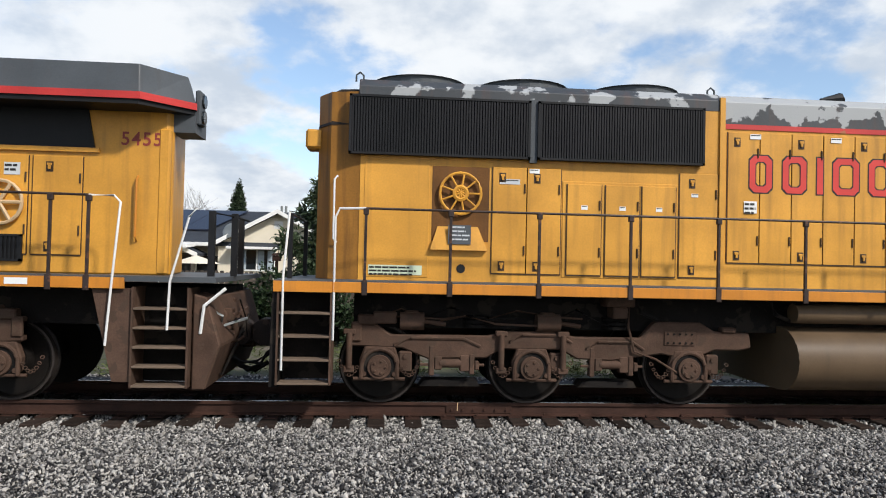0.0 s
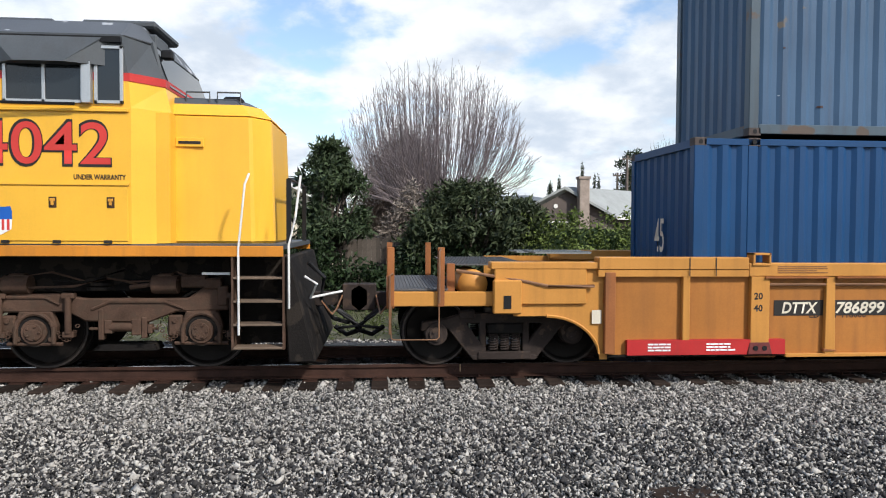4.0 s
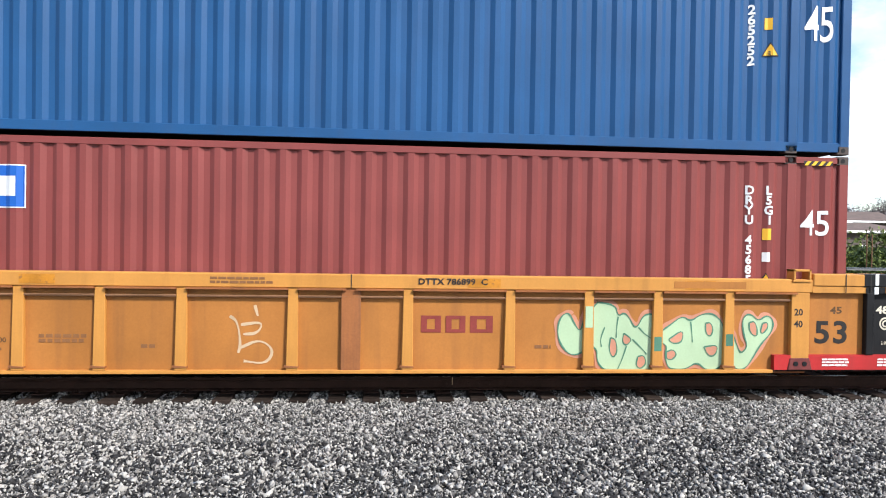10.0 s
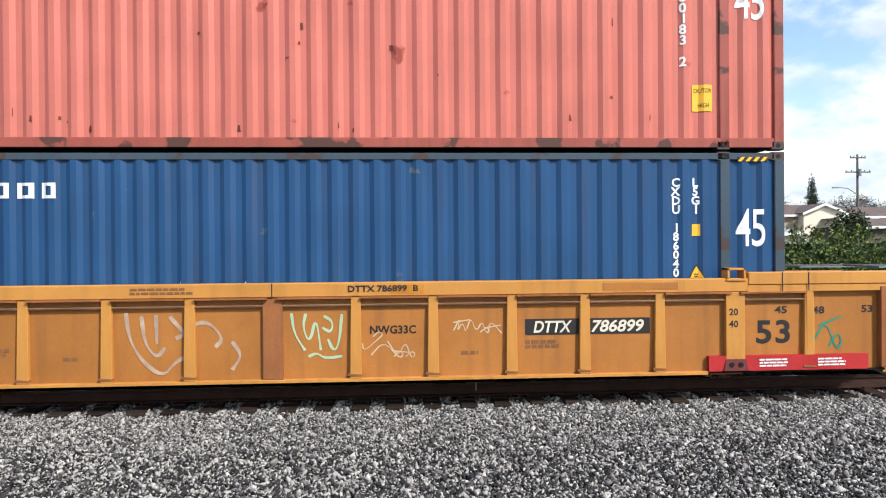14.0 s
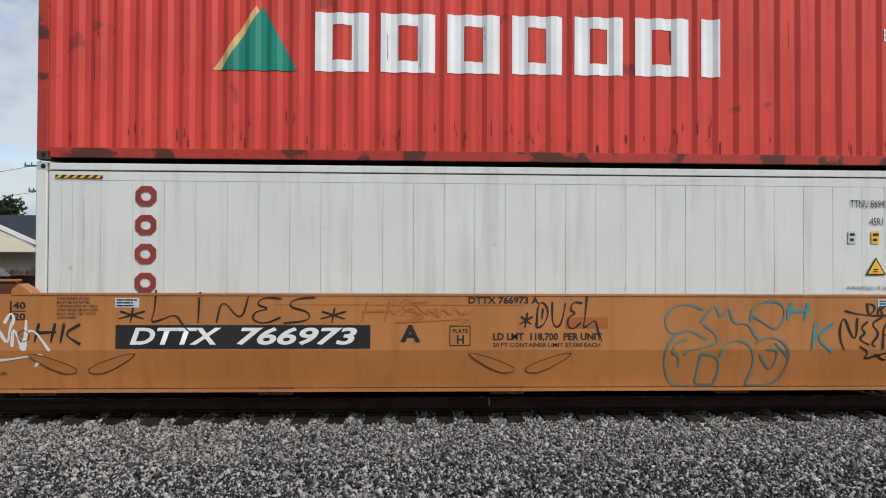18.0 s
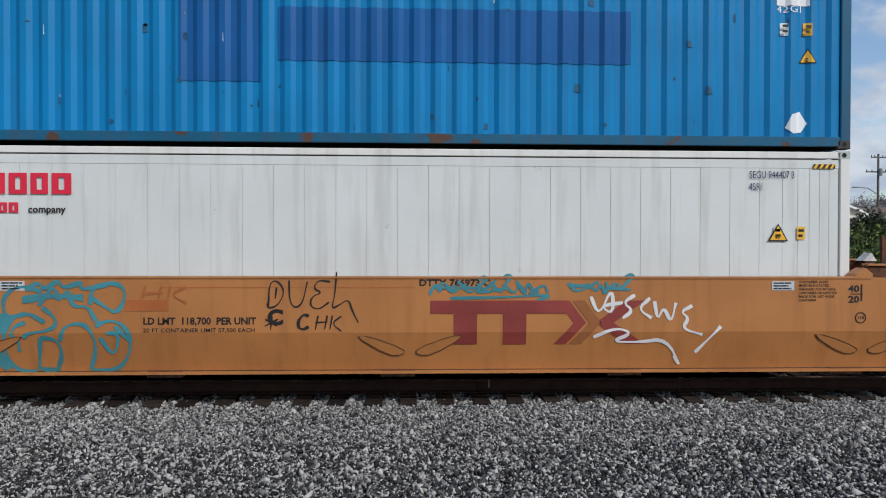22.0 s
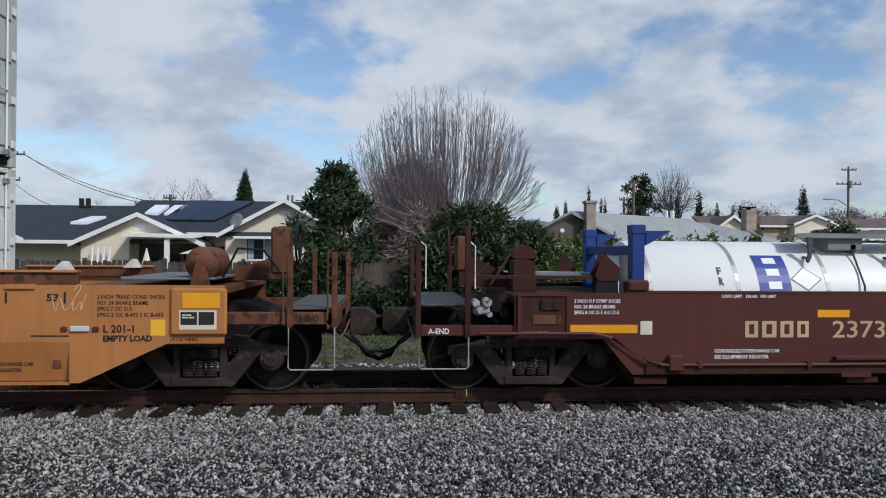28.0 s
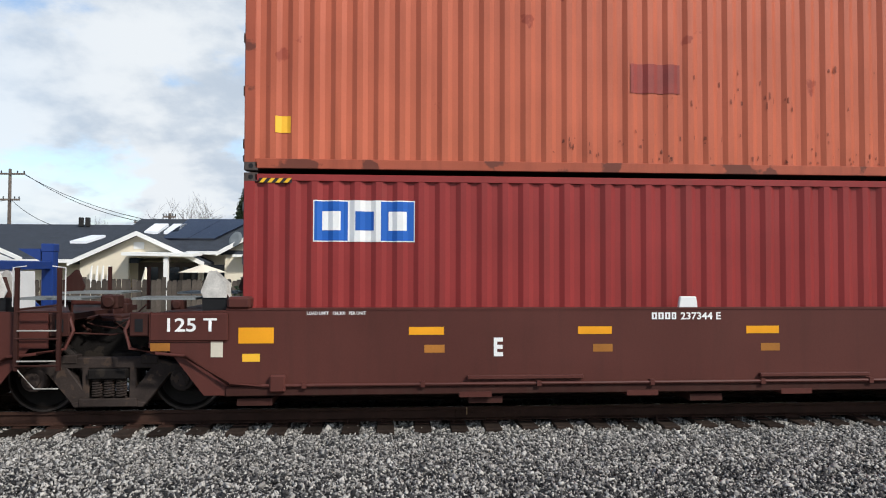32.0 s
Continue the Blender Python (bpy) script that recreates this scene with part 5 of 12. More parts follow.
def truck(x, label="sooty cast-steel freight truck on two wheelsets"):
    t = rides(thing("freight_truck", label, "truck", "freight trucks"), x, RISE)
    for s in (-1, 1):
        again("side_frame", FRAME, t, 0, s * 1.0)
        for k in (-0.15, 0, 0.15):
            for dy in (-0.05,) if s < 0 else (0.0,):
                again("spring", COIL, t, k, s * 1.0 + dy)
    again("centre_casting", CENTRE, t); again("bolster", BOLSTER, t); again("brake_beam", BEAM, t)
    wheelset(t, -0.93, 0.46); wheelset(t, 0.93, 0.46)
    return t


def well_floor(c, half, m):
    """Cross bearers on which the boxes stand."""
    bm = mesh_of("cross_bearer", box(bmesh.new(), -.22, .22, -1.38, 1.38, .24, .33), M[m])
    for k in (-1, -.5, 0, .5, 1):
        again("cross_bearer", bm, c, k * half)


def coupler(c, x, s, m="castbrown"):
    """A knuckle coupler at the end x of a car, facing s, with its air hose."""
    a = lambda d: x + s * d
    bm = bmesh.new()
    box(bm, min(a(-.9), a(0)), max(a(-.9), a(0)), -0.11, 0.11, 0.82, 1.02)
    prism(bm, [(a(-.05), .76), (a(.22), .76), (a(.32), .84), (a(.32), 1.06), (a(.20), 1.14), (a(-.05), 1.14)], -0.20, 0.15)
    prism(bm, [(a(.28), .84), (a(.42), .88), (a(.42), 1.0), (a(.28), 1.06)], -0.14, -0.02)
    part("coupler", bm, M[m], c, "rusty cast-steel knuckle coupler", bevel=0.012)
    part("air_hose", tube(bmesh.new(), [(a(-.1), -.35, .80), (a(.08), -.34, .66), (a(.2), -.25, .48), (a(.38), -.12, .40), (a(.55), -.02, .50)], 0.036, 8), M["black"], c, smooth=True)
    part("glad_hand", tube(bmesh.new(), [(a(-.2), -.42, .86), (a(0), -.42, .70), (a(.22), -.36, .56), (a(.5), -.3, .52)], .02, 7), M["black"], c, smooth=True)
    part("cut_lever", tube(bmesh.new(), [(a(-.25), -1.3, 1.02), (a(-.12), -1.25, .84), (a(-.1), -.7, .84), (a(-.05), -.2, .98)], 0.013, 6), M["pipe"], c)


def grab(c, pts, r=0.014, m="ttx", name="grab_iron"):
    return part(name, tube(bmesh.new(), pts, r, 6), M[m], c, smooth=True)


def ladder(c, x0, x1, y, z0, z1, rungs, m, top=None, stile=0.045, r=0.013):
    for x in (x0, x1):
        part("ladder_stile", box(bmesh.new(), x - stile / 2, x + stile / 2, y - 0.012, y + 0.03, z0, top or z1), M[m], c)
    for i in range(rungs):
        z = z0 + 0.06 + (z1 - z0 - 0.12) * i / max(1, rungs - 1)
        part("rung", tube(bmesh.new(), [(x0, y - 0.01, z), (x1, y - 0.01, z)], r, 6), M[m], c)


def stirrup(c, x0, x1, z, top, y=-1.42, m="pipe"):
    part("stirrup_step", tube(bmesh.new(), [(x0, y, top), (x0, y, z + .03), (x0 + .03, y, z), (x1 - .03, y, z), (x1, y, z + .03), (x1, y, top)], 0.010, 6), M[m], c)


def grating(c, x0, x1, y0, y1, z, m="steelgrey", tilt=0.0):
    """A walkway of steel bars in a frame, which may rise by tilt towards the car's middle."""
    def raised(bm):
        for v in bm.verts:
            v.co.z += tilt * (v.co.y - y0) / (y1 - y0)
        return bm
    g = part("walkway", raised(box(bmesh.new(), x0, x1, y0, y1, z - 0.03, z - 0.012)), M[m], c, "grey steel grating walkway")
    n = max(2, int((x1 - x0) / 0.045))
    bm = bmesh.new()
    for i in range(n + 1):
        x = x0 + (x1 - x0) * i / n
        box(bm, x - 0.007, x + 0.007, y0, y1, z - 0.012, z - 0.002)
    part("grating", raised(bm), M[m], g)
    return g


def clutter(c, x0, x1, z0, z1, seed, m1="truck", m2="under", n=6, y0=-0.9):
    """Brake valves, pipes and hoses between two units."""
    rnd = random.Random(seed)
    for i in range(n):
        x, z, y = rnd.uniform(x0, x1), rnd.uniform(z0, z1), rnd.uniform(y0, 0.5)
        s = rnd.uniform(0.06, 0.13)
        bm = box(bmesh.new(), x - s, x + s, y - s, y + s, z - s * .8, z + s * .8)
        disc(bm, x, z, y - s * 1.4, y - s, s * .7, 12)
        part("valve_body", bm, M[m1], c, bevel=0.015)
    for i in range(n):
        a = (rnd.uniform(x0, x1), rnd.uniform(y0 - .2, 0), rnd.uniform(z0, z1))
        b = (rnd.uniform(x0, x1), rnd.uniform(y0 - .3, 0), rnd.uniform(z0, z1))
        mid = ((a[0] + b[0]) / 2 + rnd.uniform(-.1, .1), (a[1] + b[1]) / 2 - .1, min(a[2], b[2]) - rnd.uniform(0, .2))
        part("brake_pipe", tube(bmesh.new(), [a, (a[0] * .7 + mid[0] * .3, mid[1], (a[2] + mid[2]) / 2), mid, (b[0] * .7 + mid[0] * .3, mid[1], (b[2] + mid[2]) / 2), b], rnd.uniform(0.011, 0.022), 6), M[m2 if i % 2 else m1], c, smooth=True)


def reservoir(c, x, z, r, y0, y1, m):
    prof = [(y0, r * .3), (y0 + .03, r * .75), (y0 + .09, r), (y1 - .09, r), (y1 - .03, r * .75), (y1, r * .3)]
    o = part("air_reservoir", lathe(bmesh.new(), prof, 24), M[m], c, smooth=True)
    o.matrix_basis = pose(x, 0, z)
    return o


def brake_wheel(c, x, z, r, y, m):
    """A hand-brake wheel that faces along the car."""
    n = 20
    pts = [(x, y + r * math.cos(2 * math.pi * k / n), z + r * math.sin(2 * math.pi * k / n)) for k in range(n + 1)]
    bm = tube(bmesh.new(), pts, 0.018, 6)
    for k in range(4):
        a = math.pi * k / 2 + .4
        tube(bm, [(x, y, z), (x, y + r * math.cos(a), z + r * math.sin(a))], 0.014, 5)
    part("hand_brake_wheel", bm, M[m], c, smooth=True)


# ---- ribbed yellow well cars ----
def gusset(s, xs=1):
    """Outline of the arched end plate beyond the well at the end facing s."""
    arc = [(8.10, .24), (8.20, .24)]
    for k in range(9):
        a = math.radians(8 + 82 * k / 8)
        arc.append((8.20 + 0.72 * (1 - math.cos(a)), .24 + 0.58 * math.sin(a)))
    arc += [(9.36, .82), (9.36, 1.50), (8.10, 1.50)]
    return [(s * x, z) for x, z in arc]


def ribbed_car(label, x, posts, left, right):
    c = rides(thing("well_car", label, "well car", "ribbed yellow well cars"), x)
    Y = -1.43
    for s in (-1, 1):                                # near and far side
        f = (lambda a, b: (a, b)) if s < 0 else (lambda a, b: (-b, -a))
        y = lambda a, b: f(a, b)
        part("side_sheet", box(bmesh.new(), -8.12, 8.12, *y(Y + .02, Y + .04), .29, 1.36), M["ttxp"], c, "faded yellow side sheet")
        part("top_chord", box(bmesh.new(), -6.2, 6.2, *y(Y - .06, Y + .13), 1.345, 1.525), M["ttx"], c, bevel=0.012)
        part("bottom_chord", box(bmesh.new(), -5.66, 5.66, *y(Y - .05, Y + .10), .255, .30), M["ttx"], c, bevel=0.006)
        for e in (-1, 1):
            a, b = sorted((e * 6.2, e * 8.25))
            part("raised_chord", box(bmesh.new(), a, b, *y(Y - .07, Y + .16), 1.435, 1.60), M["ttx"], c, bevel=0.012)
            a, b = sorted((e * 5.665, e * 8.1))
            part("bottom_chord", box(bmesh.new(), a, b, *y(Y - .03, Y + .10), .275, .30), M["under"], c)
            a, b = sorted((e * 6.2, e * 8.25))
            part("lower_chord", box(bmesh.new(), a, b, *y(Y - .055, Y + .10), 1.345, 1.432), M["ttx"], c)
            back = .095 if (left, right)[e > 0] == "joint" else 0.0
            part("end_gusset", prism(bmesh.new(), gusset(e), *y(Y + .015 + back, Y + .035 + back)), M["ttx"], c, "yellow arched end plate")
        if s > 0:
            continue
        pm = mesh_of("post", upright(bmesh.new(), [(-.078, Y + .02), (-.078, Y - .05), (.07, Y - .05), (.07, Y + .02)], .30, 1.345, [(-.062, Y + .02), (-.062, Y - .04), (.062, Y - .04), (.062, Y + .02)]), M["ttx"], bevel=0.006)
        fm = mesh_of("post_foot", prism(bmesh.new(), [(-.10, .335), (.08, .335), (.08, .352), (-.10, .365)], Y - .062, Y - .0), M["ttxd"])
        for px in posts:
            p = again("post", pm, c, px)
            again("post_foot", fm, p)
        wide = mesh_of("splice_plate", box(bmesh.new(), -.125, .125, Y - .035, Y + .02, .30, 1.345), M["ttxd"], bevel=0.006)
        again("splice_plate", wide, c)
        decal("chord_joint", rect(-.006, .006, 1.35, 1.527), M["ink"], c, 0, Y - .063, 0)
        end_post = mesh_of("container_post", box(bmesh.new(), -.13, .13, Y - .055, Y + .02, .455, 1.345), M["ttx"], bevel=0.006)
        foot = mesh_of("guide_bracket", upright(bmesh.new(), [(-.19, Y + .02), (-.17, Y - .075), (.17, Y - .075), (.19, Y + .02)], .30, .46, [(-.15, Y + .02), (-.14, Y - .06), (.14, Y - .06), (.15, Y + .02)]), M["redshade"], bevel=0.008)
        eye = mesh_of("bolt_hole", disc(bmesh.new(), 0, 0, -.004, .004, .034, 12), M["black"])
        xs = sorted([-6.03] + list(posts) + [0, 6.03])
        for a, b in zip(xs, xs[1:]):
            part("train_line_pipe", tube(bmesh.new(), [(a + .05, Y - .02, 1.235), (b - .05, Y - .02, 1.235)], 0.017, 6), M["pipe"], c, smooth=True)
            # dark lip added below the chord to make its line of shade
            part("chord_lip", box(bmesh.new(), a + .06, b - .06, Y - .085, Y + .02, 1.322, 1.345), M["ttxd"], c)
        for e in (-1, 1):
            again("container_post", end_post, c, e * 6.03)
            p = again("guide_bracket", foot, c, e * 6.03)
            for dx in (-.062, .062):
                again("bolt_hole", eye, p, dx, Y - .072, .385)
            for k in (6.66, 7.02):
                decal("chord_joint", rect(e * k - .007, e * k + .007, 1.35, 1.60), M["ink"], c, 0, Y - .074, 0)
            bm = box(bmesh.new(), e * 6.03 - .13, e * 6.03 + .13, Y - .08, Y - .02, 1.49, 1.52)
            for dx in (-.12, .10):
                box(bm, e * 6.03 + dx, e * 6.03 + dx + .03, Y - .08, Y + .10, 1.52, 1.66)
            box(bm, e * 6.03 - .12, e * 6.03 + .13, Y - .08, Y + .1, 1.63, 1.66)
            part("container_guide", bm, M["ttx"], c, "open yellow bracket", bevel=0.005)
    # the ends
    for e, kind in ((-1, left), (1, right)):
        short = .28 if e < 0 and kind == "platform" else 0.0
        X = lambda v: e * (v - (short if v > 9 else 0.0))
        B = lambda a, b, y0, y1, z0, z1, bm=None: box(bm or bmesh.new(), min(X(a), X(b)), max(X(a), X(b)), y0, y1, z0, z1)
        part("end_bulkhead", B(7.9, 8.0, -1.36, 1.36, .5, 1.42), M["ttxd"], c)
        part("end_deck", B(8.0, 9.34, -1.30, 1.30, 1.30, 1.42), M["ttxd"], c)
        part("centre_sill", B(8.0, 9.5, -.30, .30, .78, 1.36), M["ttxd"], c, bevel=0.02)
        rim = gusset(e)[2:11]
        if kind == "joint":
            lip = [(px + e * .02, pz - .022) for px, pz in rim]
            part("arch_flange", prism(bmesh.new(), rim + lip[::-1], -1.44, -1.32), M["ttx"], c)
        else:
            part("arch_flange", tube(bmesh.new(), [(px, -1.42, pz) for px, pz in rim], 0.022, 6), M["ttx"], c, smooth=True)
        if kind == "joint":
            part("jack_post", B(9.05, 9.42, -1.52, -1.40, .84, 1.34), M["ttx"], c, bevel=0.014)
            part("end_flange", B(8.255, 9.015, -1.50, -1.20, 1.35, 1.438), M["ttx"], c, bevel=0.01)
            part("jack_head", B(9.02, 9.44, -1.535, -1.32, 1.345, 1.50), M["ttx"], c, bevel=0.018)
            part("arm_plate", B(8.52, 9.00, -1.44, -1.14, 1.44, 1.645), M["ttx"], c, bevel=0.012)
            for m, a, y in (("ttxd", .075, -1.523), ("black", .056, -1.526)):
                oval = rounded([(X(9.235) - a, .98 - a * 1.55), (X(9.235) + a, .98 - a * 1.55), (X(9.235) + a, .98 + a * 1.55), (X(9.235) - a, .98 + a * 1.55)], 1)
                decal("jack_slot", poly_face(bmesh.new(), oval), M[m], c, 0, y, 0)
            decal("jack_print", lines(bmesh.new(), X(9.235) - .07, 1.29, .15, 3, .016, .032), M["faint"], c, 0, -1.524, 0)
            decal("jack_print", lines(bmesh.new(), X(9.23) - .13, 1.45, .28, 2, .018, .035), M["faint"], c, 0, -1.539, 0)
            part("joint_hose", tube(bmesh.new(), [(X(8.9), -1.05, 1.54), (X(9.2), -.98, 1.60), (X(9.5), -.95, 1.585), (X(9.67), -.95, 1.60)], .026, 7), M["ttxd"], c, smooth=True)
        # numbered end panels
        if kind == "joint":
            sx = [(7.0, 1.34), (8.115, 1.34), (8.115, .30), (7.0, .30)]
            decal("black_panel", poly_face(bmesh.new(), [(X(a), z) for a, z in sx]), M["black"], c, 0, -1.416, 0, label="black stencil panel")
            for a in (6.97, 8.04):
                part("stake_post", B(a, a + (.14 if a > 8 else .11), -1.50, -1.41, .26 if a > 8 else .505, 1.345), M["black"], c, bevel=0.008)
            part("black_chord", B(6.92, 8.24, -1.504, -1.26, 1.43, 1.605), M["black"], c, bevel=0.012)
            part("black_strip", B(6.96, 8.20, -1.492, -1.40, 1.345, 1.428), M["black"], c)
            part("amber_stripe", B(7.24, 7.73, -1.498, -1.490, 1.352, 1.424), M["ambold"], c)
            for a in (7.08, 7.965):
                part("white_mark", B(a, a + .05, -1.51, -1.40, 1.455, 1.61), M["white"], c)
                part("white_mark", B(a - .005, a + .055, -1.503, -1.40, 1.335, 1.43), M["white"], c)
        else:
            part("stake_post", B(8.02, 8.16, -1.50, -1.41, .32, 1.40), M["ttxd"], c, bevel=0.008)
            part("stake_post", B(7.0, 7.1, -1.48, -1.41, .32, 1.40), M["ttx"], c, bevel=0.008)
        a, b = sorted((X(5.67), X(7.85)))
        decal("red_pad_stripe", rect(a, b, .30, .50), M["redtag"], c, 0, -1.482, 0, label="red jacking stripe")
        part("red_backing", B(5.67, 7.85, -1.48, -1.41, .30, .50), M["redtag"], c)
        for k in (6.35, 7.15):
            a = min(X(k), X(k + .42))
            decal("stripe_text", lines(bmesh.new(), a, .455, .42, 3, .022, .040), M["white"], c, 0, -1.488, 0)
        grating(c, min(X(8.25), X(9.30)), max(X(8.25), X(9.30)), -1.14, -.35, 1.66, tilt=.12 if kind == "joint" else 0)
        grating(c, min(X(8.05), X(9.25)), max(X(8.05), X(9.25)), .45, 1.15, 1.615)
        if kind == "joint":
            if e > 0:
                for xx in (8.50, 9.10):
                    grab(c, [(xx - .05, 1.35, 1.55), (xx - .05, 1.35, 2.2), (xx + .05, 1.35, 2.2), (xx + .05, 1.35, 1.55)], 0.010, "pipe")
                ladder(c, 8.53, 9.04, -1.53, .91, 1.40, 2, "ttxd", 2.04)
                stirrup(c, 8.54, 9.03, .55, .95, -1.52, "ttxd")
            if e > 0:
                hook = [(9.25, 1.52), (9.46, 1.53), (9.66, 1.46), (9.74, 1.34), (9.70, 1.20), (9.60, 1.22), (9.56, 1.06), (9.44, .98), (9.25, 1.02)]
                part("articulation_arm", prism(bmesh.new(), [(X(a), z) for a, z in hook], -.62, .40), M["ttx"], c, "yellow cast hook of the joint", bevel=0.03)
            else:
                part("articulation_arm", prism(bmesh.new(), [(X(9.3), 1.40), (X(9.66), 1.36), (X(9.70), 1.14), (X(9.5), .90), (X(9.3), .94)], -.35, .35), M["castbrown"], c, bevel=0.03)
        else:
            # platform end with air tank, steps and brake stand
            part("end_body", B(8.4, 9.9, -1.46, -1.40, .98, 1.50), M["ttx"], c, bevel=0.01)
            part("jack_post", B(9.55, 9.92, -1.52, -1.40, .86, 1.30), M["ttx"], c, bevel=0.015)
            decal("jack_slot", rect(min(X(9.69), X(9.79)), max(X(9.69), X(9.79)), .93, 1.10), M["black"], c, 0, -1.526, 0)
            part("upper_plate", B(7.6, 9.95, -1.47, -1.2, 1.44, 1.53), M["ttx"], c, bevel=0.01)
            part("end_sill", B(9.9, 11.28, -1.40, -1.30, .95, 1.14), M["ttx"], c, bevel=0.01)
            part("far_sill", B(9.9, 11.28, 1.30, 1.40, .95, 1.14), M["ttxd"], c)
            part("end_beam", B(11.2, 11.3, -1.40, 1.40, .92, 1.16), M["ttxd"], c, bevel=0.01)
            part("draft_sill", B(9.3, 11.3, -.3, .3, .80, 1.15), M["under"], c)
            grating(c, min(X(10.5), X(11.25)), max(X(10.5), X(11.25)), -1.30, 1.30, 1.18, "gratedark")
            grating(c, min(X(9.4), X(10.5)), max(X(9.4), X(10.5)), -1.1, 1.1, 1.50, "gratedark")
            part("deck_leg", B(10.4, 10.5, -1.25, -1.1, 1.0, 1.5), M["ttxd"], c)
            reservoir(c, X(10.15), 1.22, .20, -1.25, -.3, "ttx")
            for xx in (10.55, 11.2):
                part("end_post", B(xx, xx + .09, -1.43, -1.36, .95, 1.72), M["ttxd"], c, bevel=0.006)
                part("far_post", B(xx, xx + .09, 1.36, 1.43, .95, 1.72), M["ttxd"], c)
            grab(c, [(X(10.62), -1.46, 1.0), (X(10.62), -1.46, 1.66), (X(10.60), -1.44, 1.70)], 0.014, "pipe")
            grab(c, [(X(11.26), -1.46, .60), (X(11.26), -1.46, 1.36), (X(11.22), -1.44, 1.38)], 0.014, "pipe")
            stirrup(c, min(X(10.62), X(11.24)), max(X(10.62), X(11.24)), .52, .95)
            if e > 0:
                part("brake_housing", B(11.25, 11.45, .2, .6, 1.45, 1.90), M["under"], c, bevel=0.02)
                brake_wheel(c, X(11.55), 1.75, .26, .4, "under")
            grab(c, [(X(8.3), -1.47, 1.22), (X(9.2), -1.47, 1.22), (X(9.6), -1.45, 1.30), (X(10.4), -1.40, 1.42)], 0.022, "pipe", "brake_pipe")
            coupler(c, X(11.5), e)
    well_floor(c, 5.95, "ttxd")
    return c


def rounded(pts, n=2):
    """Cuts the corners of a closed outline."""
    for _ in range(n):
        q = []
        for (ax, az), (bx, bz) in zip(pts, pts[1:] + pts[:1]):
            q += [(ax * .75 + bx * .25, az * .75 + bz * .25), (ax * .25 + bx * .75, az * .25 + bz * .75)]
        pts = q
    return pts


def bubble_tag(b, Y):
    """Fat rounded mint shapes with dark green edges in a pink halo; no letters."""
    shapes = ([(2.86, 1.04), (2.93, .90), (3.00, .80), (3.04, .88), (3.06, 1.06), (3.14, 1.20), (3.14, .90), (3.09, .56), (2.95, .48), (2.83, .52), (2.73, .66), (2.70, .80), (2.72, .95), (2.79, 1.04)],
              [(3.16, 1.20), (3.48, 1.16), (3.52, 1.00), (3.60, 1.06), (3.68, .98), (3.74, .86), (3.80, .88), (3.86, 1.02), (4.0, 1.05), (4.08, .90), (4.12, .70), (4.05, .28), (3.70, .27), (3.42, .27), (3.30, .32), (3.24, .42), (3.24, .56), (3.17, .60), (3.14, .80)],
              [(4.10, .80), (4.22, .88), (4.40, 1.02), (4.52, .94), (4.64, 1.03), (4.80, 1.06), (4.93, .98), (5.0, .82), (5.02, .55), (5.0, .40), (4.90, .29), (4.75, .28), (4.62, .40), (4.48, .31), (4.34, .29), (4.21, .32), (4.17, .49), (4.20, .62), (4.10, .66)],
              [(5.02, .78), (5.11, .80), (5.19, .58), (5.24, .51), (5.33, .61), (5.27, .75), (5.24, .95), (5.29, 1.04), (5.38, 1.04), (5.47, .95), (5.58, 1.03), (5.66, 1.0), (5.69, .90), (5.64, .77), (5.51, .64), (5.36, .38), (5.28, .30), (5.19, .29), (5.11, .36), (5.04, .52)])
    holes = ([(3.42, .72), (3.49, .70), (3.52, .54), (3.46, .44), (3.40, .56)], [(3.60, .78), (3.72, .70), (3.64, .61), (3.58, .66)], [(3.80, .47), (3.88, .49), (3.92, .38), (3.84, .30), (3.77, .35)], [(4.22, .70), (4.42, .84), (4.41, .66), (4.28, .64)],
             [(4.19, .53), (4.28, .57), (4.34, .50), (4.27, .42), (4.19, .44)], [(4.73, .92), (4.80, .93), (4.84, .83), (4.80, .73), (4.73, .79)], [(4.71, .60), (4.91, .63), (4.88, .49), (4.78, .47)], [(5.34, .93), (5.42, .95), (5.46, .84), (5.45, .73), (5.35, .80)], [(5.53, .92), (5.60, .94), (5.61, .86), (5.54, .78), (5.50, .80)])
    strokes = ([(3.34, .86), (3.28, .70), (3.30, .60)], [(3.52, 1.0), (3.50, .85), (3.50, .72)], [(3.72, .70), (3.85, .58), (3.92, .50)], [(3.64, .61), (3.58, .42), (3.52, .29)], [(4.52, .94), (4.54, .80), (4.55, .66)], [(3.80, .86), (3.92, .74), (4.06, .68)])
    for w, m, dy in ((.13, "pinkspray", .003), (.024, "edgegreen", .012)):
        bm = bmesh.new()
        for q in shapes:
            q = rounded(q, 1)
            scrawl(bm, q + q[:1], w, 1)
        if m == "edgegreen":
            for q in holes:
                scrawl(bm, q + q[:1], .022, 2)
            for q in strokes:
                scrawl(bm, q, .020, 2)
        for v in bm.verts:
            v.co.z = max(v.co.z, .302 + (v.co.x % .01) * .1)
        decal("bubble_edge", bm, M[m], b, 0, Y - dy, 0, label="dark green sprayed edge" if m == "edgegreen" else "pink sprayed halo")
    for k, q in enumerate(shapes):
        decal("bubble_tag", poly_face(bmesh.new(), rounded(q)), M["mint"], b, 0, Y - .008, 0, label="mint green bubble shape")
    for q in holes:
        decal("bubble_gap", poly_face(bmesh.new(), rounded(q, 1)), M["pinkspray"], b, 0, Y - .0115, 0)
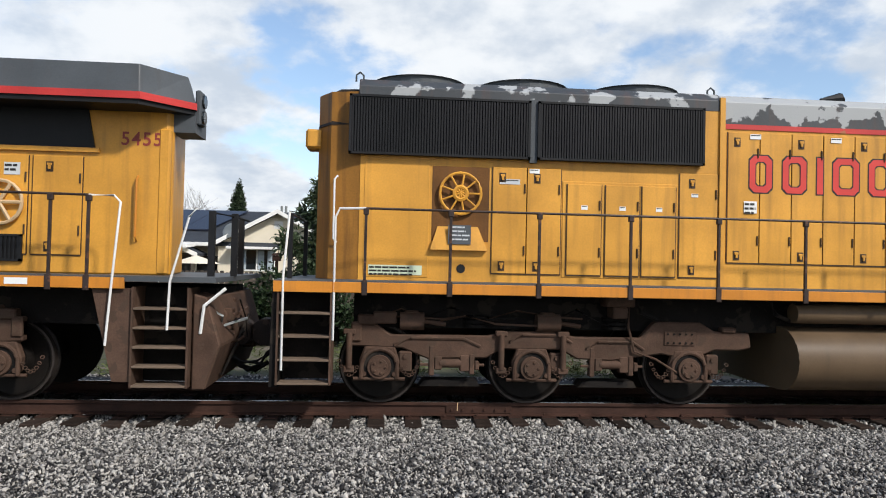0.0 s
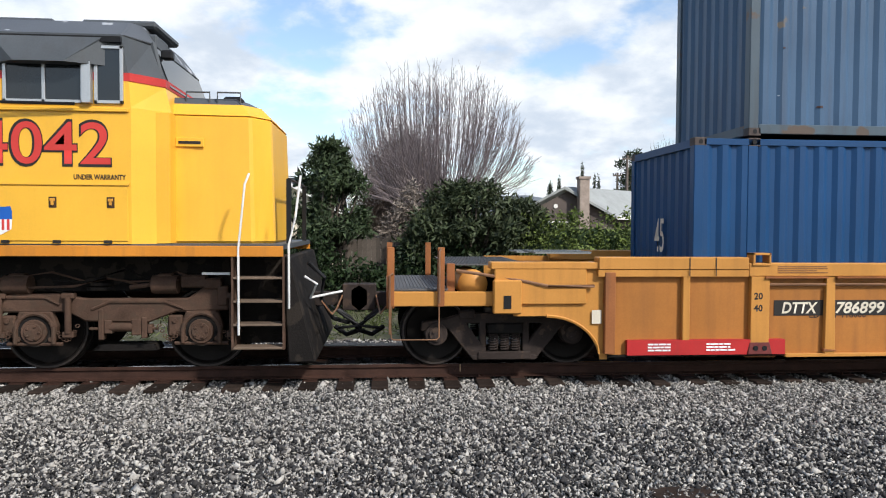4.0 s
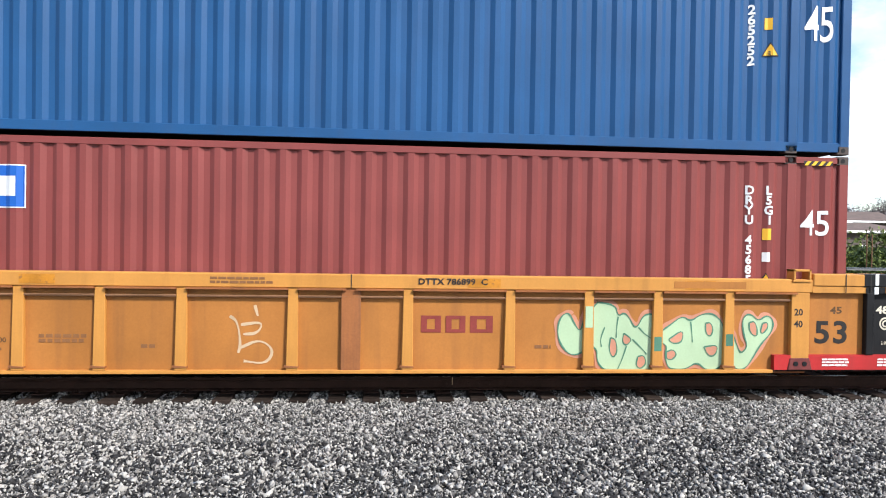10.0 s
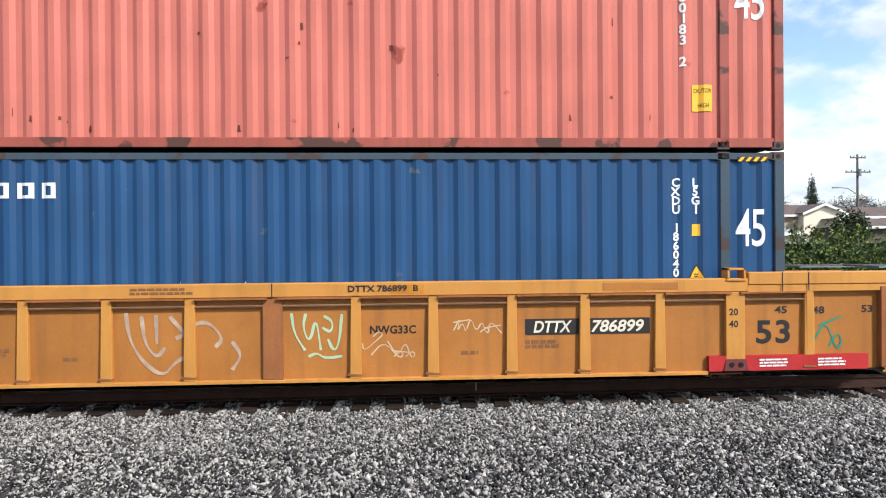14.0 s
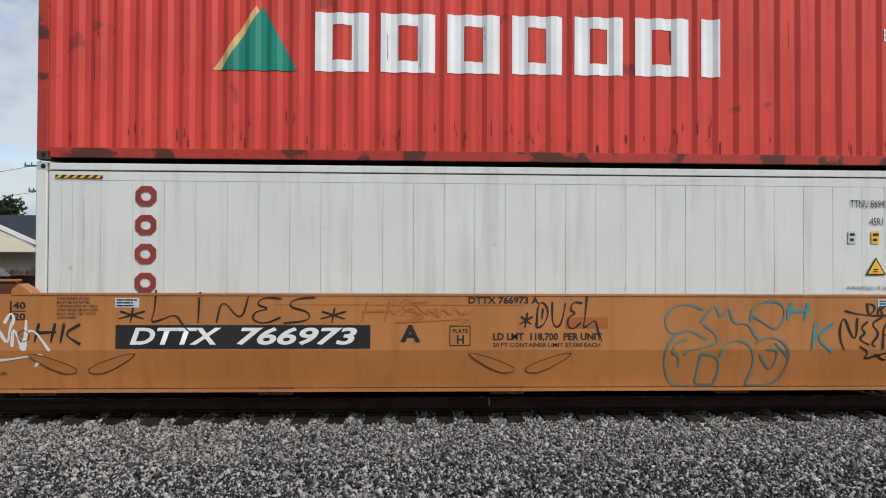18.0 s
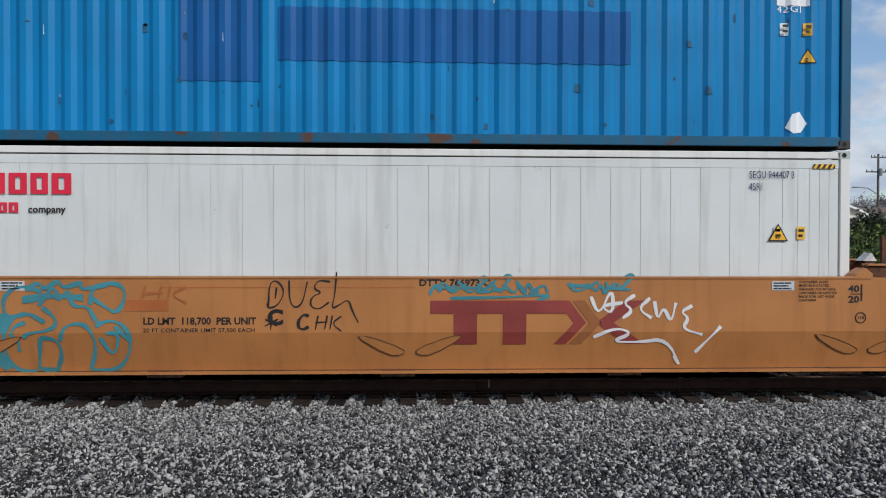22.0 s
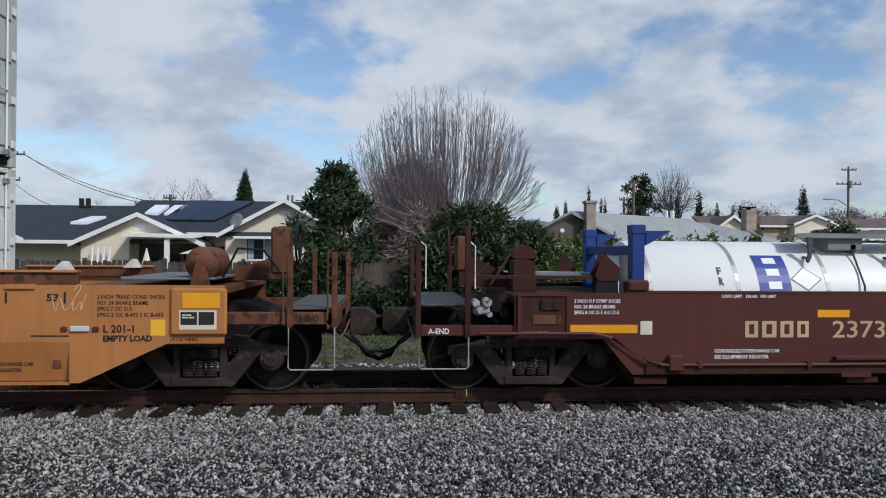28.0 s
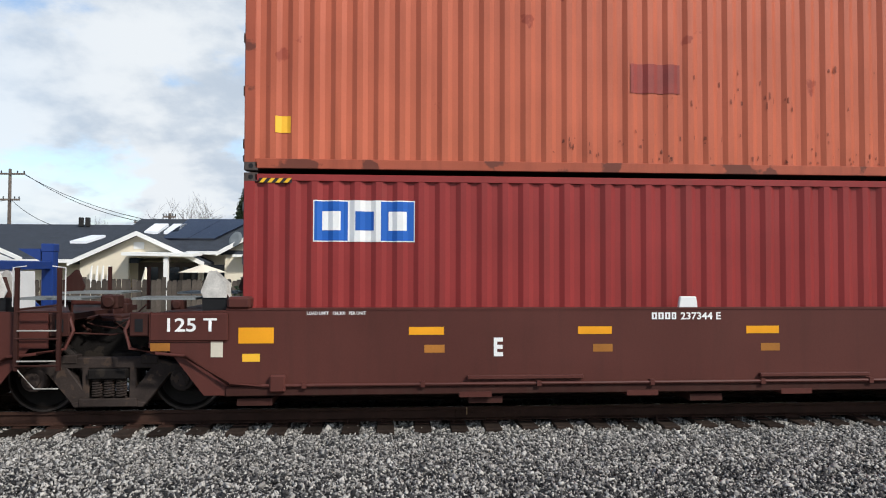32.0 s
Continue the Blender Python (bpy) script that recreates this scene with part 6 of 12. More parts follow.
    for x, z0, z1, m in ((4.05, .55, .74, "edgegreen"), (5.04, .62, .78, "edgegreen"), (3.11, .86, 1.14, "mint")):
        decal("post_paint", rect(x - .05, x + .05, z0, z1), M[m], b, 0, -1.478, 0)


def ribbed_marks(a, b, c):
    Y = -1.41
    t = lambda o, s, x, z, h, m="faint", w=None, bold=0.004, y=Y: write(o, s, x, z, h, m, y, bold, width=w)
    for o in (a, b, c):
        for e in (-1, 1):
            decal("number_plate_strip", rect(e * 4.75 - .5, e * 4.75 + .5, 1.39, 1.48), M["ttxp"], o, 0, -1.494, 0) if e > 0 else None
            write(o, "20", e * 6.03 - .09, 1.04, .085, "ink", -1.482, .004); write(o, "40", e * 6.03 - .09, .88, .085, "ink", -1.482, .004)
            decal("stencil_block", lines(bmesh.new(), e * 3.53 - .29, .745, .58, 2, .045, .06), M["faint"], o, 0, Y - .004, 0)
            decal("stencil_block", lines(bmesh.new(), e * 2.5 - .10, .62, .24, 1, .045, .06), M["faint"], o, 0, Y - .004, 0)
        if o is not a:
            t(o, "IL 53' 1-3/4\"", -5.675, .765, .066, "ghostink", .55, .002); t(o, "IW 8' 9-7/8\"", -5.675, .62, .066, "ghostink", .55, .002)
            t(o, "LD LMT 118000", -4.82, .64, .06, "ghostink", .62, .002)
            decal("stencil_block", lines(bmesh.new(), -4.42, .575, .22, 1, .03, .06), M["faint"], o, 0, Y - .004, 0)
        decal("chord_print", lines(bmesh.new(), -5.80, 1.485, .74, 4, .012, .027), M["faint"], o, 0, -1.494, 0)
    # the joint ends: load and size figures
    for o, e in ((a, 1), (b, -1), (b, 1), (c, -1)):
        left = min(e * 7.1, e * 8.0)
        for txt, dx in (("53", .02), ("48", .64)) if e < 0 else (("48", .06), ("53", .72)):
            t(o, txt, left + dx, 1.065, .10, "offwhite", .19, .004, Y - .008)
        bx = left + (.51 if e < 0 else .20)
        for r, m, dy in ((.088, "offwhite", .014), (.066, "black", .0165), (.050, "offwhite", .019), (.030, "black", .0215)):
            decal("round_badge", disc(bmesh.new(), bx, .925, -.001, .001, r, 18), M[m], o, 0, Y - dy, 0)
        for r, m, dy in ((.075, "ghostspray", .014), (.060, "black", .0165)):
            decal("worn_badge", disc(bmesh.new(), bx + (-.32 if e < 0 else .62), .925, -.001, .001, r, 18), M[m], o, 0, Y - dy, 0)
        if e < 0:
            t(o, "125T", left + .0, .56, .26, "offwhite", .79, .020, Y - .008)
            decal("fine_print", lines(bmesh.new(), left + .24, 1.125, .36, 1, .03, .05), M["ghostspray"], o, 0, Y - .014, 0)
            decal("gusset_print", lines(bmesh.new(), -8.80, 1.15, .32, 1, .022, .06), M["faint"], o, 0, Y + .088, 0)
            decal("gusset_print", lines(bmesh.new(), -8.95, .95, .62, 1, .025, .06), M["faint"], o, 0, Y + .088, 0)
            decal("faded_sticker", rect(-8.40, -8.19, .95, 1.08), M["lgrey"], o, 0, Y + .088, 0, label="faded pale sticker")
        else:
            decal("amber_square", rect(left + .38, left + .80, .85, 1.04), M["ambold"], o, 0, Y - .014, 0)
            for txt, dx, z, w in (("SPECIAL BRAKE BEAM", .24, .775, .56), ("SEE BADGE PLATE", .29, .705, .46), ("2 INCH TREAD COND. SHOES", .14, .635, .76)):
                t(o, txt, left + dx, z, .045, "offwhite", w, .001, Y - .010)
            decal("fine_print", lines(bmesh.new(), left + .66, .60, .18, 2, .02, .035), M["offwhite"], o, 0, Y - .014, 0)
        t(o, "45", min(e * 6.25, e * 6.75) + (.25 if e > 0 else .1), 1.06, .09, "ghostink", .17)
    for o, x in ((a, 6.30), (b, 6.27), (c, 6.33)):
        write(o, "53", x, .66, .29, "ink", Y, .010, width=.48, track=1.10)
    t(c, "45", 6.60, 1.05, .09, "ink", .17); t(c, "48", 7.12, 1.04, .09, "ink", .17); t(c, "53", 7.80, 1.05, .09, "ink", .16)
    # reporting-mark plates
    for o, x in ((a, -5.80), (c, 3.24)):
        decal("mark_plate", rect(x, x + 1.66, .81, 1.02), M["ink"], o, 0, Y - .004, 0)
        write(o, "DTTX", x + .10, .845, .145, "offwhite", Y - .006, .005, slant=.22, width=.52); write(o, "786899", x + .86, .845, .145, "offwhite", Y - .006, .005, slant=.22, width=.72)
    for o, s, x in ((a, "DTTX 786899  A", .75), (b, "DTTX 786899  C", .85), (c, "DTTX 786899  B", .95)):
        write(o, s, x, 1.41, .075, "ink", -1.494, .003, width=.9)
    for o in (a, b, c):
        decal("chord_print", lines(bmesh.new(), -1.75, 1.48, .85, 2, .03, .05), M["faint"], o, 0, -1.494, 0)
        for xx in (-4.02, 1.5, 4.4):
            decal("chord_patch", rect(xx, xx + .42, 1.375, 1.49), M["ambold"], o, 0, -1.4935, 0)
    t(c, "NWG33C", 1.22, .86, .10, "ink", .60)
    t(a, "LD LMT 118000", -5.30, .78, .085, "ink", .82, .001)
    # a painted-over scene in plain cream and lavender shapes
    bm = bmesh.new()
    poly_face(bm, [(-3.62, .90), (-3.2, .99), (-2.9, 1.06), (-2.6, 1.0), (-1.3, 1.02), (-.9, .96), (-.4, .93), (-.6, .86), (-1.2, .80), (-2.2, .82), (-3.0, .80), (-3.3, .86)])
    decal("lavender_splash", bm, M["lavender"], a, 0, Y - .005, 0, label="lavender spray-painted splash")
    top = [(-2.75, 1.08), (-2.56, 0.98), (-2.64, 0.87), (-2.68, 0.78), (-2.67, 0.47), (-2.37, 0.43), (-2.09, 0.48), (-1.8, 0.52), (-1.31, 0.65), (-1.36, 0.7), (-1.28, 0.81), (-1.16, 1.01), (-1.31, 1.02), (-1.35, 1.13), (-1.49, 1.06), (-1.68, 1.13), (-2.09, 1.16), (-2.62, 1.14)]
    low = [(-1.93, 0.38), (-1.79, 0.43), (-1.29, 0.64), (-1.1, 0.67), (-0.98, 0.55), (-0.92, 0.41), (-0.91, 0.3), (-1.9, 0.3)]
    for q, dy in ((low, .009), (top, .0105)):
        decal("cream_shape", poly_face(bmesh.new(), q), M["cream"], a, 0, Y - dy, 0, label="cream spray-painted shape")
    folds_in = [[(-2.66, 0.87), (-2.32, 0.91), (-1.87, 0.93), (-1.84, 0.83), (-1.54, 0.85)], [(-1.61, 0.73), (-1.68, 0.61), (-1.8, 0.52), (-1.93, 0.38)], [(-1.1, 0.67), (-0.97, 0.54), (-0.91, 0.3)], [(-1.92, 0.3), (-1.87, 0.37), (-1.78, 0.36), (-1.75, 0.3)]]
    bm = bmesh.new()
    for q in folds_in + [top + top[:1]]:
        scrawl(bm, q, .026, 1)
    decal("outline_stroke", bm, M["ink"], a, 0, Y - .014, 0)
    for xx, z0, z1 in ((-2.05, .50, 1.13), (-1.03, .34, .60)):
        decal("post_paint", rect(xx - .05, xx + .05, z0, z1), M["cream"], a, 0, -1.478, 0)
    # other sprayed tags
    for o, seed, x, z, w, h, n, m, sw in ((a, 22, 6.30, .98, .70, .16, 4, "spraywhite", .035), (a, 23, 6.50, .46, .70, .14, 4, "spraywhite", .03), (a, 24, 3.3, 1.40, .7, .09, 4, "mint", .03),
                                       (b, 26, 4.35, .45, .3, .6, 2, "spraywhite", .02),                                        (c, 30, 2.3, .85, .6, .2, 3, "palespray", .02), (c, 31, 1.1, .55, .6, .25, 3, "palespray", .02), (c, 32, 7.2, .5, .3, .65, 1, "green", .03)):
        bm = bmesh.new()
        for s in tag_strokes(seed, x, z, w, h, n):
            scrawl(bm, s, sw)
        decal("spray_tag", bm, M[m], o, 0, Y - .006 if z < 1.3 else -1.497, 0, label="sprayed scrawl")
    for o, m, sw, strokes in (
            (c, "ghostspray", .055, ([(-1.83, 1.17), (-1.79, .84), (-1.64, .56), (-1.38, .35), (-1.22, .55), (-1.05, .62), (-1.05, .83), (-1.29, 1.12)], [(-1.64, 1.13), (-1.6, .77), (-1.45, .59), (-1.35, .73)], [(-1.46, 1.14), (-1.45, .77)], [(-1.22, .84), (-1.08, .9), (-.97, 1.03), (-.8, 1.04), (-.62, .83), (-.73, .72)], [(-.52, .79), (-.39, .61), (-.52, .43)])),
            (c, "mint", .04, ([(.23, 1.14), (.26, .88), (.4, .66)], [(.41, 1.13), (.37, .95), (.46, .74), (.54, 1.11), (.6, .66)], [(.64, 1.1), (.76, 1.02), (.73, .88), (.62, .95)], [(.87, 1.12), (.83, .73), (.76, .64), (.69, .8)], [(.44, .58), (.55, .63), (.65, .55), (.87, .58)])),
            (a, "palespray", .022, ([(3.14, 1.12), (3.22, .75), (3.42, .42), (3.60, .70), (3.66, 1.0)], [(3.26, 1.10), (3.33, .8), (3.43, .60), (3.52, .85), (3.50, 1.10)], [(3.72, .95), (3.9, .8), (3.8, .6), (3.95, .62)])),
            (a, "palespray", .016, ([(1.16, .66), (1.22, 1.0), (1.42, 1.04), (1.66, 1.05), (1.86, 1.0), (1.80, .8)], [(1.3, .62), (1.45, .8), (1.36, .85)], [(1.62, .86), (1.7, .70), (1.85, .62), (1.92, .8), (1.78, .9)], [(2.16, .52), (2.24, .55), (2.36, .50), (2.46, .52)])),
            (b, "palespray", .04, ([(-1.52, .98), (-1.42, .91), (-1.38, .62), (-1.41, .51)], [(-1.38, .87), (-1.1, .91), (-1.17, .76), (-1.35, .75)], [(-1.21, 1.12), (-1.17, .98)], [(-1.38, .58), (-1.14, .69), (-.96, .55), (-1.06, .37), (-1.34, .41)]))):
        bm = bmesh.new()
        for q in strokes:
            scrawl(bm, q, sw)
        decal("spray_tag", bm, M[m], o, 0, Y - .006, 0, label="sprayed strokes without letters")
    bubble_tag(b, Y)
    word(b, .90, .78, .22, [.26, .26, .30], .06, "darkred", Y, stroke=.3, flat=True)
    write(c, "SPECIAL BRAKE BEAM", 8.35, 1.08, .05, "ink", -1.462, .0003, width=.62); write(c, "SEE BADGE PLATE", 8.42, 1.01, .05, "ink", -1.462, .0003, width=.5)
    write(c, "2 INCH TREAD COND. SHOES", 8.68, .90, .05, "ink", -1.462, .0003, width=.85)
    write(c, "JACK", 9.66, 1.20, .035, "ink", -1.524, .001); write(c, "LIFT", 9.67, 1.155, .035, "ink", -1.524, .001); write(c, "HERE", 9.66, 1.11, .035, "ink", -1.524, .001)
    for o, x in ((c, 8.20), (a, -8.32), (b, -8.34), (b, 8.31)):
        decal("paper_card", rect(x, x + .13, .72, .90), M["offwhite"], o, 0, {a: -1.44, b: -1.326, c: -1.42}[o], 0, label="pale paper card")


POSTS = (-5.03, -4.02, -3.06, -2.05, -1.03, 1.05, 2.04, 3.06, 4.02, 5.02)
POSTS_B = (-5.03, -4.04, -3.08, -2.10, -.73, .73, 2.06, 3.11, 4.05, 5.04)
car_a = ribbed_car("weathered yellow ribbed well car with a cream spray picture", XA, POSTS, "platform", "joint")
car_b = ribbed_car("weathered yellow ribbed well car with mint green bubble graffiti", XB, POSTS_B, "joint", "joint")
car_c = ribbed_car("weathered yellow ribbed well car with a black number plate", XC, POSTS + (7.05,), "joint", "platform")
ribbed_marks(car_a, car_b, car_c)
for o, e in ((car_a, 1), (car_b, 1)):
    clutter(o, 9.2, 10.1, .85, 1.3, 11 + int(o is car_b), "ttxd", "under", 5)
for x in (XA - 9.42, (XA + XB) / 2, (XB + XC) / 2, XC + 9.57):
    truck(x)


# ---- smooth-sided ochre well cars ----
def smooth_car(label, x, left, right, lad):
    c = rides(thing("well_car", label, "well car", "smooth ochre well cars"), x)
    Y = -1.45
    for s in (-1, 1):
        y = (lambda a, b: (a, b)) if s < 0 else (lambda a, b: (-b, -a))
        part("side_sheet", box(bmesh.new(), -8.12, 8.12, *y(Y, Y + .025), .82, 1.53), M["ochre"], c, "smooth ochre side sheet")
        bm = bmesh.new()
        sec = [(Y, .82), (Y + .025, .82), (Y + .135, .31), (Y + .11, .31)]
        extrude_x(bm, [(yy * -s, zz) if s > 0 else (yy, zz) for yy, zz in sec], -8.12, 8.12)
        part("lower_sheet", bm, M["ochre"], c)
        part("bottom_flange", box(bmesh.new(), -8.12, 8.12, *y(Y + .02, Y + .2), .285, .315), M["ochre"], c)
        part("top_flange", box(bmesh.new(), -6.25, 6.25, *y(Y - .012, Y + .10), 1.515, 1.54), M["ochre"], c)
        for e in (-1, 1):
            a, b = sorted((e * 6.2, e * 8.2))
            part("raised_lip", box(bmesh.new(), a, b, *y(Y + .03, Y + .10), 1.53, 1.70), M["ochre_rust"], c, "rusted raised lip", bevel=0.006)
            part("lip_cap", box(bmesh.new(), a, b, *y(Y + .0, Y + .13), 1.685, 1.71), M["ochre"], c)
        if s > 0:
            continue
        decal("flange_line", rect(-8.12, 8.12, .318, .326), M["ink"], c, 0, Y + .103, 0)
        for e in (-1, 1):
            for k in (6.75, 7.35):
                part("lip_hinge", box(bmesh.new(), min(e * k, e * (k + .36)), max(e * k, e * (k + .36)), Y - .03, Y + .02, 1.475, 1.535), M["ochre"], c, bevel=0.006)
            bm = prism(bmesh.new(), [(e * 6.00, 1.53), (e * 6.26, 1.53), (e * 6.26, 1.58), (e * 6.16, 1.66), (e * 6.04, 1.58)], Y - .01, Y + .2)
            part("container_guide", bm, M["ochre"], c, bevel=0.008)
        for xx in (-6.1, -.55, 5.45):
            for d in (0, 1):
                pts = [(xx, .775), (xx + .18, .775), (xx + .64, .60), (xx + .62, .52), (xx + .42, .52)]
                pts = rounded(pts if d == 0 else [(2 * xx + 1.42 - a, z) for a, z in pts], 1)
                o = part("hand_hold_recess", prism(bmesh.new(), pts, -.006, .004), M["ochre"], c, bevel=0.003)
                # a thin dark line follows the edge of the hand hold
                decal("hand_hold_rim", tube(bmesh.new(), [(a, 0, z) for a, z in pts + pts[:1]], .006, 5), M["rimdark"], c, 0, Y + .012, 0)
                o.matrix_basis = pose(0, Y + .018, 0)
    for e, kind in ((-1, left), (1, right)):
        X = lambda v: e * v
        B = lambda a, b, y0, y1, z0, z1, bm=None: box(bm or bmesh.new(), min(X(a), X(b)), max(X(a), X(b)), y0, y1, z0, z1)
        part("end_bulkhead", B(7.9, 8.0, -1.4, 1.4, .5, 1.45), M["ochre_rust"], c)
        part("centre_sill", B(8.0, 9.55, -.32, .32, .75, 1.36), M["ochre_rust"], c, bevel=0.02)
        part("container_stop", prism(bmesh.new(), [(X(7.8), 1.68), (X(8.05), 1.68), (X(7.95), 1.82)], -1.3, -1.1), M["dirtywhite"], c, "white-painted guide")
        part("far_stop", prism(bmesh.new(), [(X(7.8), 1.68), (X(8.05), 1.68), (X(7.95), 1.82)], 1.1, 1.3), M["dirtywhite"], c)
        m = "black" if kind == "joint" else "ochre"
        if kind == "joint":
            pts = [(8.12, 1.53), (8.12, .36), (8.16, .36), (8.82, 1.06), (9.18, 1.06), (9.18, 1.50)]
            part("end_plate", prism(bmesh.new(), [(X(a), z) for a, z in pts], -1.45, -1.425), M["black"], c, "black end plate")
            part("far_plate", prism(bmesh.new(), [(X(a), z) for a, z in pts], 1.425, 1.45), M["black"], c)
            part("panel_rim", tube(bmesh.new(), [(X(8.16), -1.455, 1.08), (X(8.16), -1.455, 1.49), (X(9.14), -1.455, 1.49), (X(9.14), -1.455, 1.08), (X(8.16), -1.455, 1.08)], 0.012, 5), M["black"], c)
            part("jack_pocket", B(9.18, 9.45, -1.42, -1.25, 1.04, 1.34), M["ochre_rust"], c, bevel=0.012)
            decal("jack_slot", rect(min(X(9.26), X(9.36)), max(X(9.26), X(9.36)), 1.10, 1.25), M["black"], c, 0, -1.425, 0)
            part("deck", B(8.0, 9.3, -1.35, 1.35, 1.44, 1.52), M["ochre_rust"], c)
            grating(c, min(X(8.2), X(9.3)), max(X(8.2), X(9.3)), -1.2, 1.2, 1.66)
            for k in (8.3, 8.6, 8.9, 9.2):
                part("deck_bracket", B(k, k + .07, -1.40, -1.25, 1.52, 1.63), M["ochre"], c)
            part("articulation_arm", prism(bmesh.new(), [(X(9.3), 1.36), (X(9.62), 1.30), (X(9.66), 1.05), (X(9.5), .82), (X(9.3), .86)], -.35, .35), M["ochre_rust"], c, bevel=0.03)
            if e == lad:
                ladder(c, X(8.44), X(8.96), -1.55, .66, 1.62, 3, "ochre_rust", 2.14)
                stirrup(c, min(X(8.44), X(8.96)), max(X(8.44), X(8.96)), .44, .68, -1.54)
                for xx in (8.36, 9.02):
                    grab(c, [(X(xx), -1.52, 1.6), (X(xx), -1.52, 2.08), (X(xx) * .5 + X(8.69) * .5, -1.52, 2.14)], 0.013, "ochre_rust")
                    part("far_stile", B(xx, xx + .06, 1.42, 1.48, 1.4, 2.1), M["ochre_rust"], c)
                for z0 in (1.20, .93):
                    a, b = sorted((X(8.17), X(8.42)))
                    decal("orange_square", rect(a, b, z0, z0 + .20), M["orange"], c, 0, -1.456, 0)
                write(c, "REL ROD", X(8.53) if e > 0 else X(8.9), 1.20, .045, "white", -1.462, .001, width=.26)
            else:
                write(c, "125 T", X(9.02) if e < 0 else X(8.3), 1.27, .165, "white", -1.456, .004, width=.62)
                a, b = sorted((X(8.14), X(8.36)))
                decal("orange_square", rect(a, b, 1.16, 1.44), M["orange"], c, 0, -1.457, 0)
                a, b = sorted((X(8.14), X(8.58)))
                decal("orange_bar", rect(a, b, 1.13, 1.22), M["orange"], c, 0, -1.4575, 0)
                a = min(X(8.15), X(8.33))
                decal("yellow_card", rect(a, a + .18, .84, 1.05), M["sign"], c, 0, -1.457, 0, label="yellow and white card")
                decal("card_cells", rect(a + .02, a + .08, .94, 1.03), M["offwhite"], c, 0, -1.460, 0)
        else:
            pts = [(8.12, 1.53), (8.12, .31), (8.25, .31), (9.30, .80), (10.0, .80), (10.0, 1.53)]
            part("end_plate", prism(bmesh.new(), [(X(a), z) for a, z in pts], -1.45, -1.42), M["ochre"], c)
            part("far_plate", prism(bmesh.new(), [(X(a), z) for a, z in pts], 1.42, 1.45), M["ochre_rust"], c)
            part("slope_flange", tube(bmesh.new(), [(X(8.2), -1.43, .31), (X(9.30), -1.43, .80), (X(10.0), -1.43, .80)], 0.02, 5), M["ochre_rust"], c)
            part("housing", B(9.34, 10.04, -1.50, -1.44, .90, 1.50), M["ochre"], c, "raised end housing", bevel=0.03)
            a, b = sorted((X(9.50), X(9.96)))
            decal("amber_panel", rect(a, b, 1.25, 1.44), M["amber"], c, 0, -1.504, 0)
            if e > 0:
                decal("stencil_box", rect(9.46, 9.92, .98, 1.22), M["offwhite"], c, 0, -1.505, 0)
                decal("stencil_dark", rect(9.48, 9.68, 1.04, 1.20), M["ink"], c, 0, -1.508, 0); decal("stencil_dark", rect(9.70, 9.89, 1.04, 1.20), M["ink"], c, 0, -1.508, 0)
                decal("stencil_text", lines(bmesh.new(), 9.5, 1.17, .16, 2, .018, .03), M["offwhite"], c, 0, -1.512, 0)
            else:
                part("access_cover", B(9.45, 9.80, -1.53, -1.49, 1.15, 1.33), M["ochre_rust"], c, bevel=0.02)
            part("deck", B(8.0, 10.0, -1.4, 1.4, 1.42, 1.50), M["ochre_rust"], c)
            grating(c, min(X(8.6), X(9.8)), max(X(8.6), X(9.8)), -1.1, 1.1, 1.62)
            part("side_sill", B(10.0, 11.38, -1.42, -1.34, 1.03, 1.19), M["ochre_rust"], c, bevel=0.01)
            part("far_sill", B(10.0, 11.38, 1.34, 1.42, 1.03, 1.19), M["ochre_rust"], c)
            part("end_beam", B(11.28, 11.40, -1.42, 1.42, .98, 1.22), M["ochre_rust"], c)
            part("draft_sill", B(9.3, 11.4, -.3, .3, .80, 1.12), M["under"], c)
            grating(c, min(X(10.75), X(11.35)), max(X(10.75), X(11.35)), -1.34, 1.34, 1.25, "gratedark")
            for xx in (10.78, 11.34):
                part("end_post", B(xx, xx + .07, -1.46, -1.40, 1.0, 1.96), M["ochre_rust"], c, bevel=0.006)
                part("far_post", B(xx, xx + .07, 1.40, 1.46, 1.0, 1.96), M["ochre_rust"], c)
                grab(c, [(X(xx) - .05, -1.46, 1.1), (X(xx) - .05, -1.46, 1.92), (X(xx), -1.45, 1.98)], 0.012, "ochre_rust")
            stirrup(c, min(X(10.80), X(11.38)), max(X(10.80), X(11.38)), .46, 1.0, -1.45, "railgrey")
            write(c, "B-END" if e > 0 else "A-END", X(10.92) if e > 0 else X(11.26), 1.08, .07, "ink", -1.422, .003, width=.26)
            part("slope_web", prism(bmesh.new(), [(X(9.3), 1.5), (X(10.6), 1.55), (X(10.6), 1.92), (X(10.3), 1.86), (X(9.5), 1.60)] if e > 0 else [(X(9.4), 1.5), (X(10.4), 1.35), (X(10.4), 1.5)], .1, .2), M["ochre_rust"], c, bevel=0.01)
            if e > 0:
                reservoir(c, 9.62, 1.80, .22, -1.15, -.35, "ochre_rust")
                part("tank_stand", prism(bmesh.new(), [(9.5, 1.5), (9.76, 1.5), (9.66, 1.85), (9.58, 1.85)], -1.2, -1.15), M["ochre_rust"], c)
                part("brake_housing", B(10.45, 10.70, -.75, -.35, 1.65, 2.30), M["ochre_rust"], c, bevel=0.03)
                brake_wheel(c, 10.80, 2.08, .28, -.55, "black")
                grab(c, [(9.9, -1.1, 1.62), (10.1, -1.15, 2.0), (10.4, -1.0, 1.98), (10.6, -.9, 1.7)], 0.018, "black", "brake_hose")
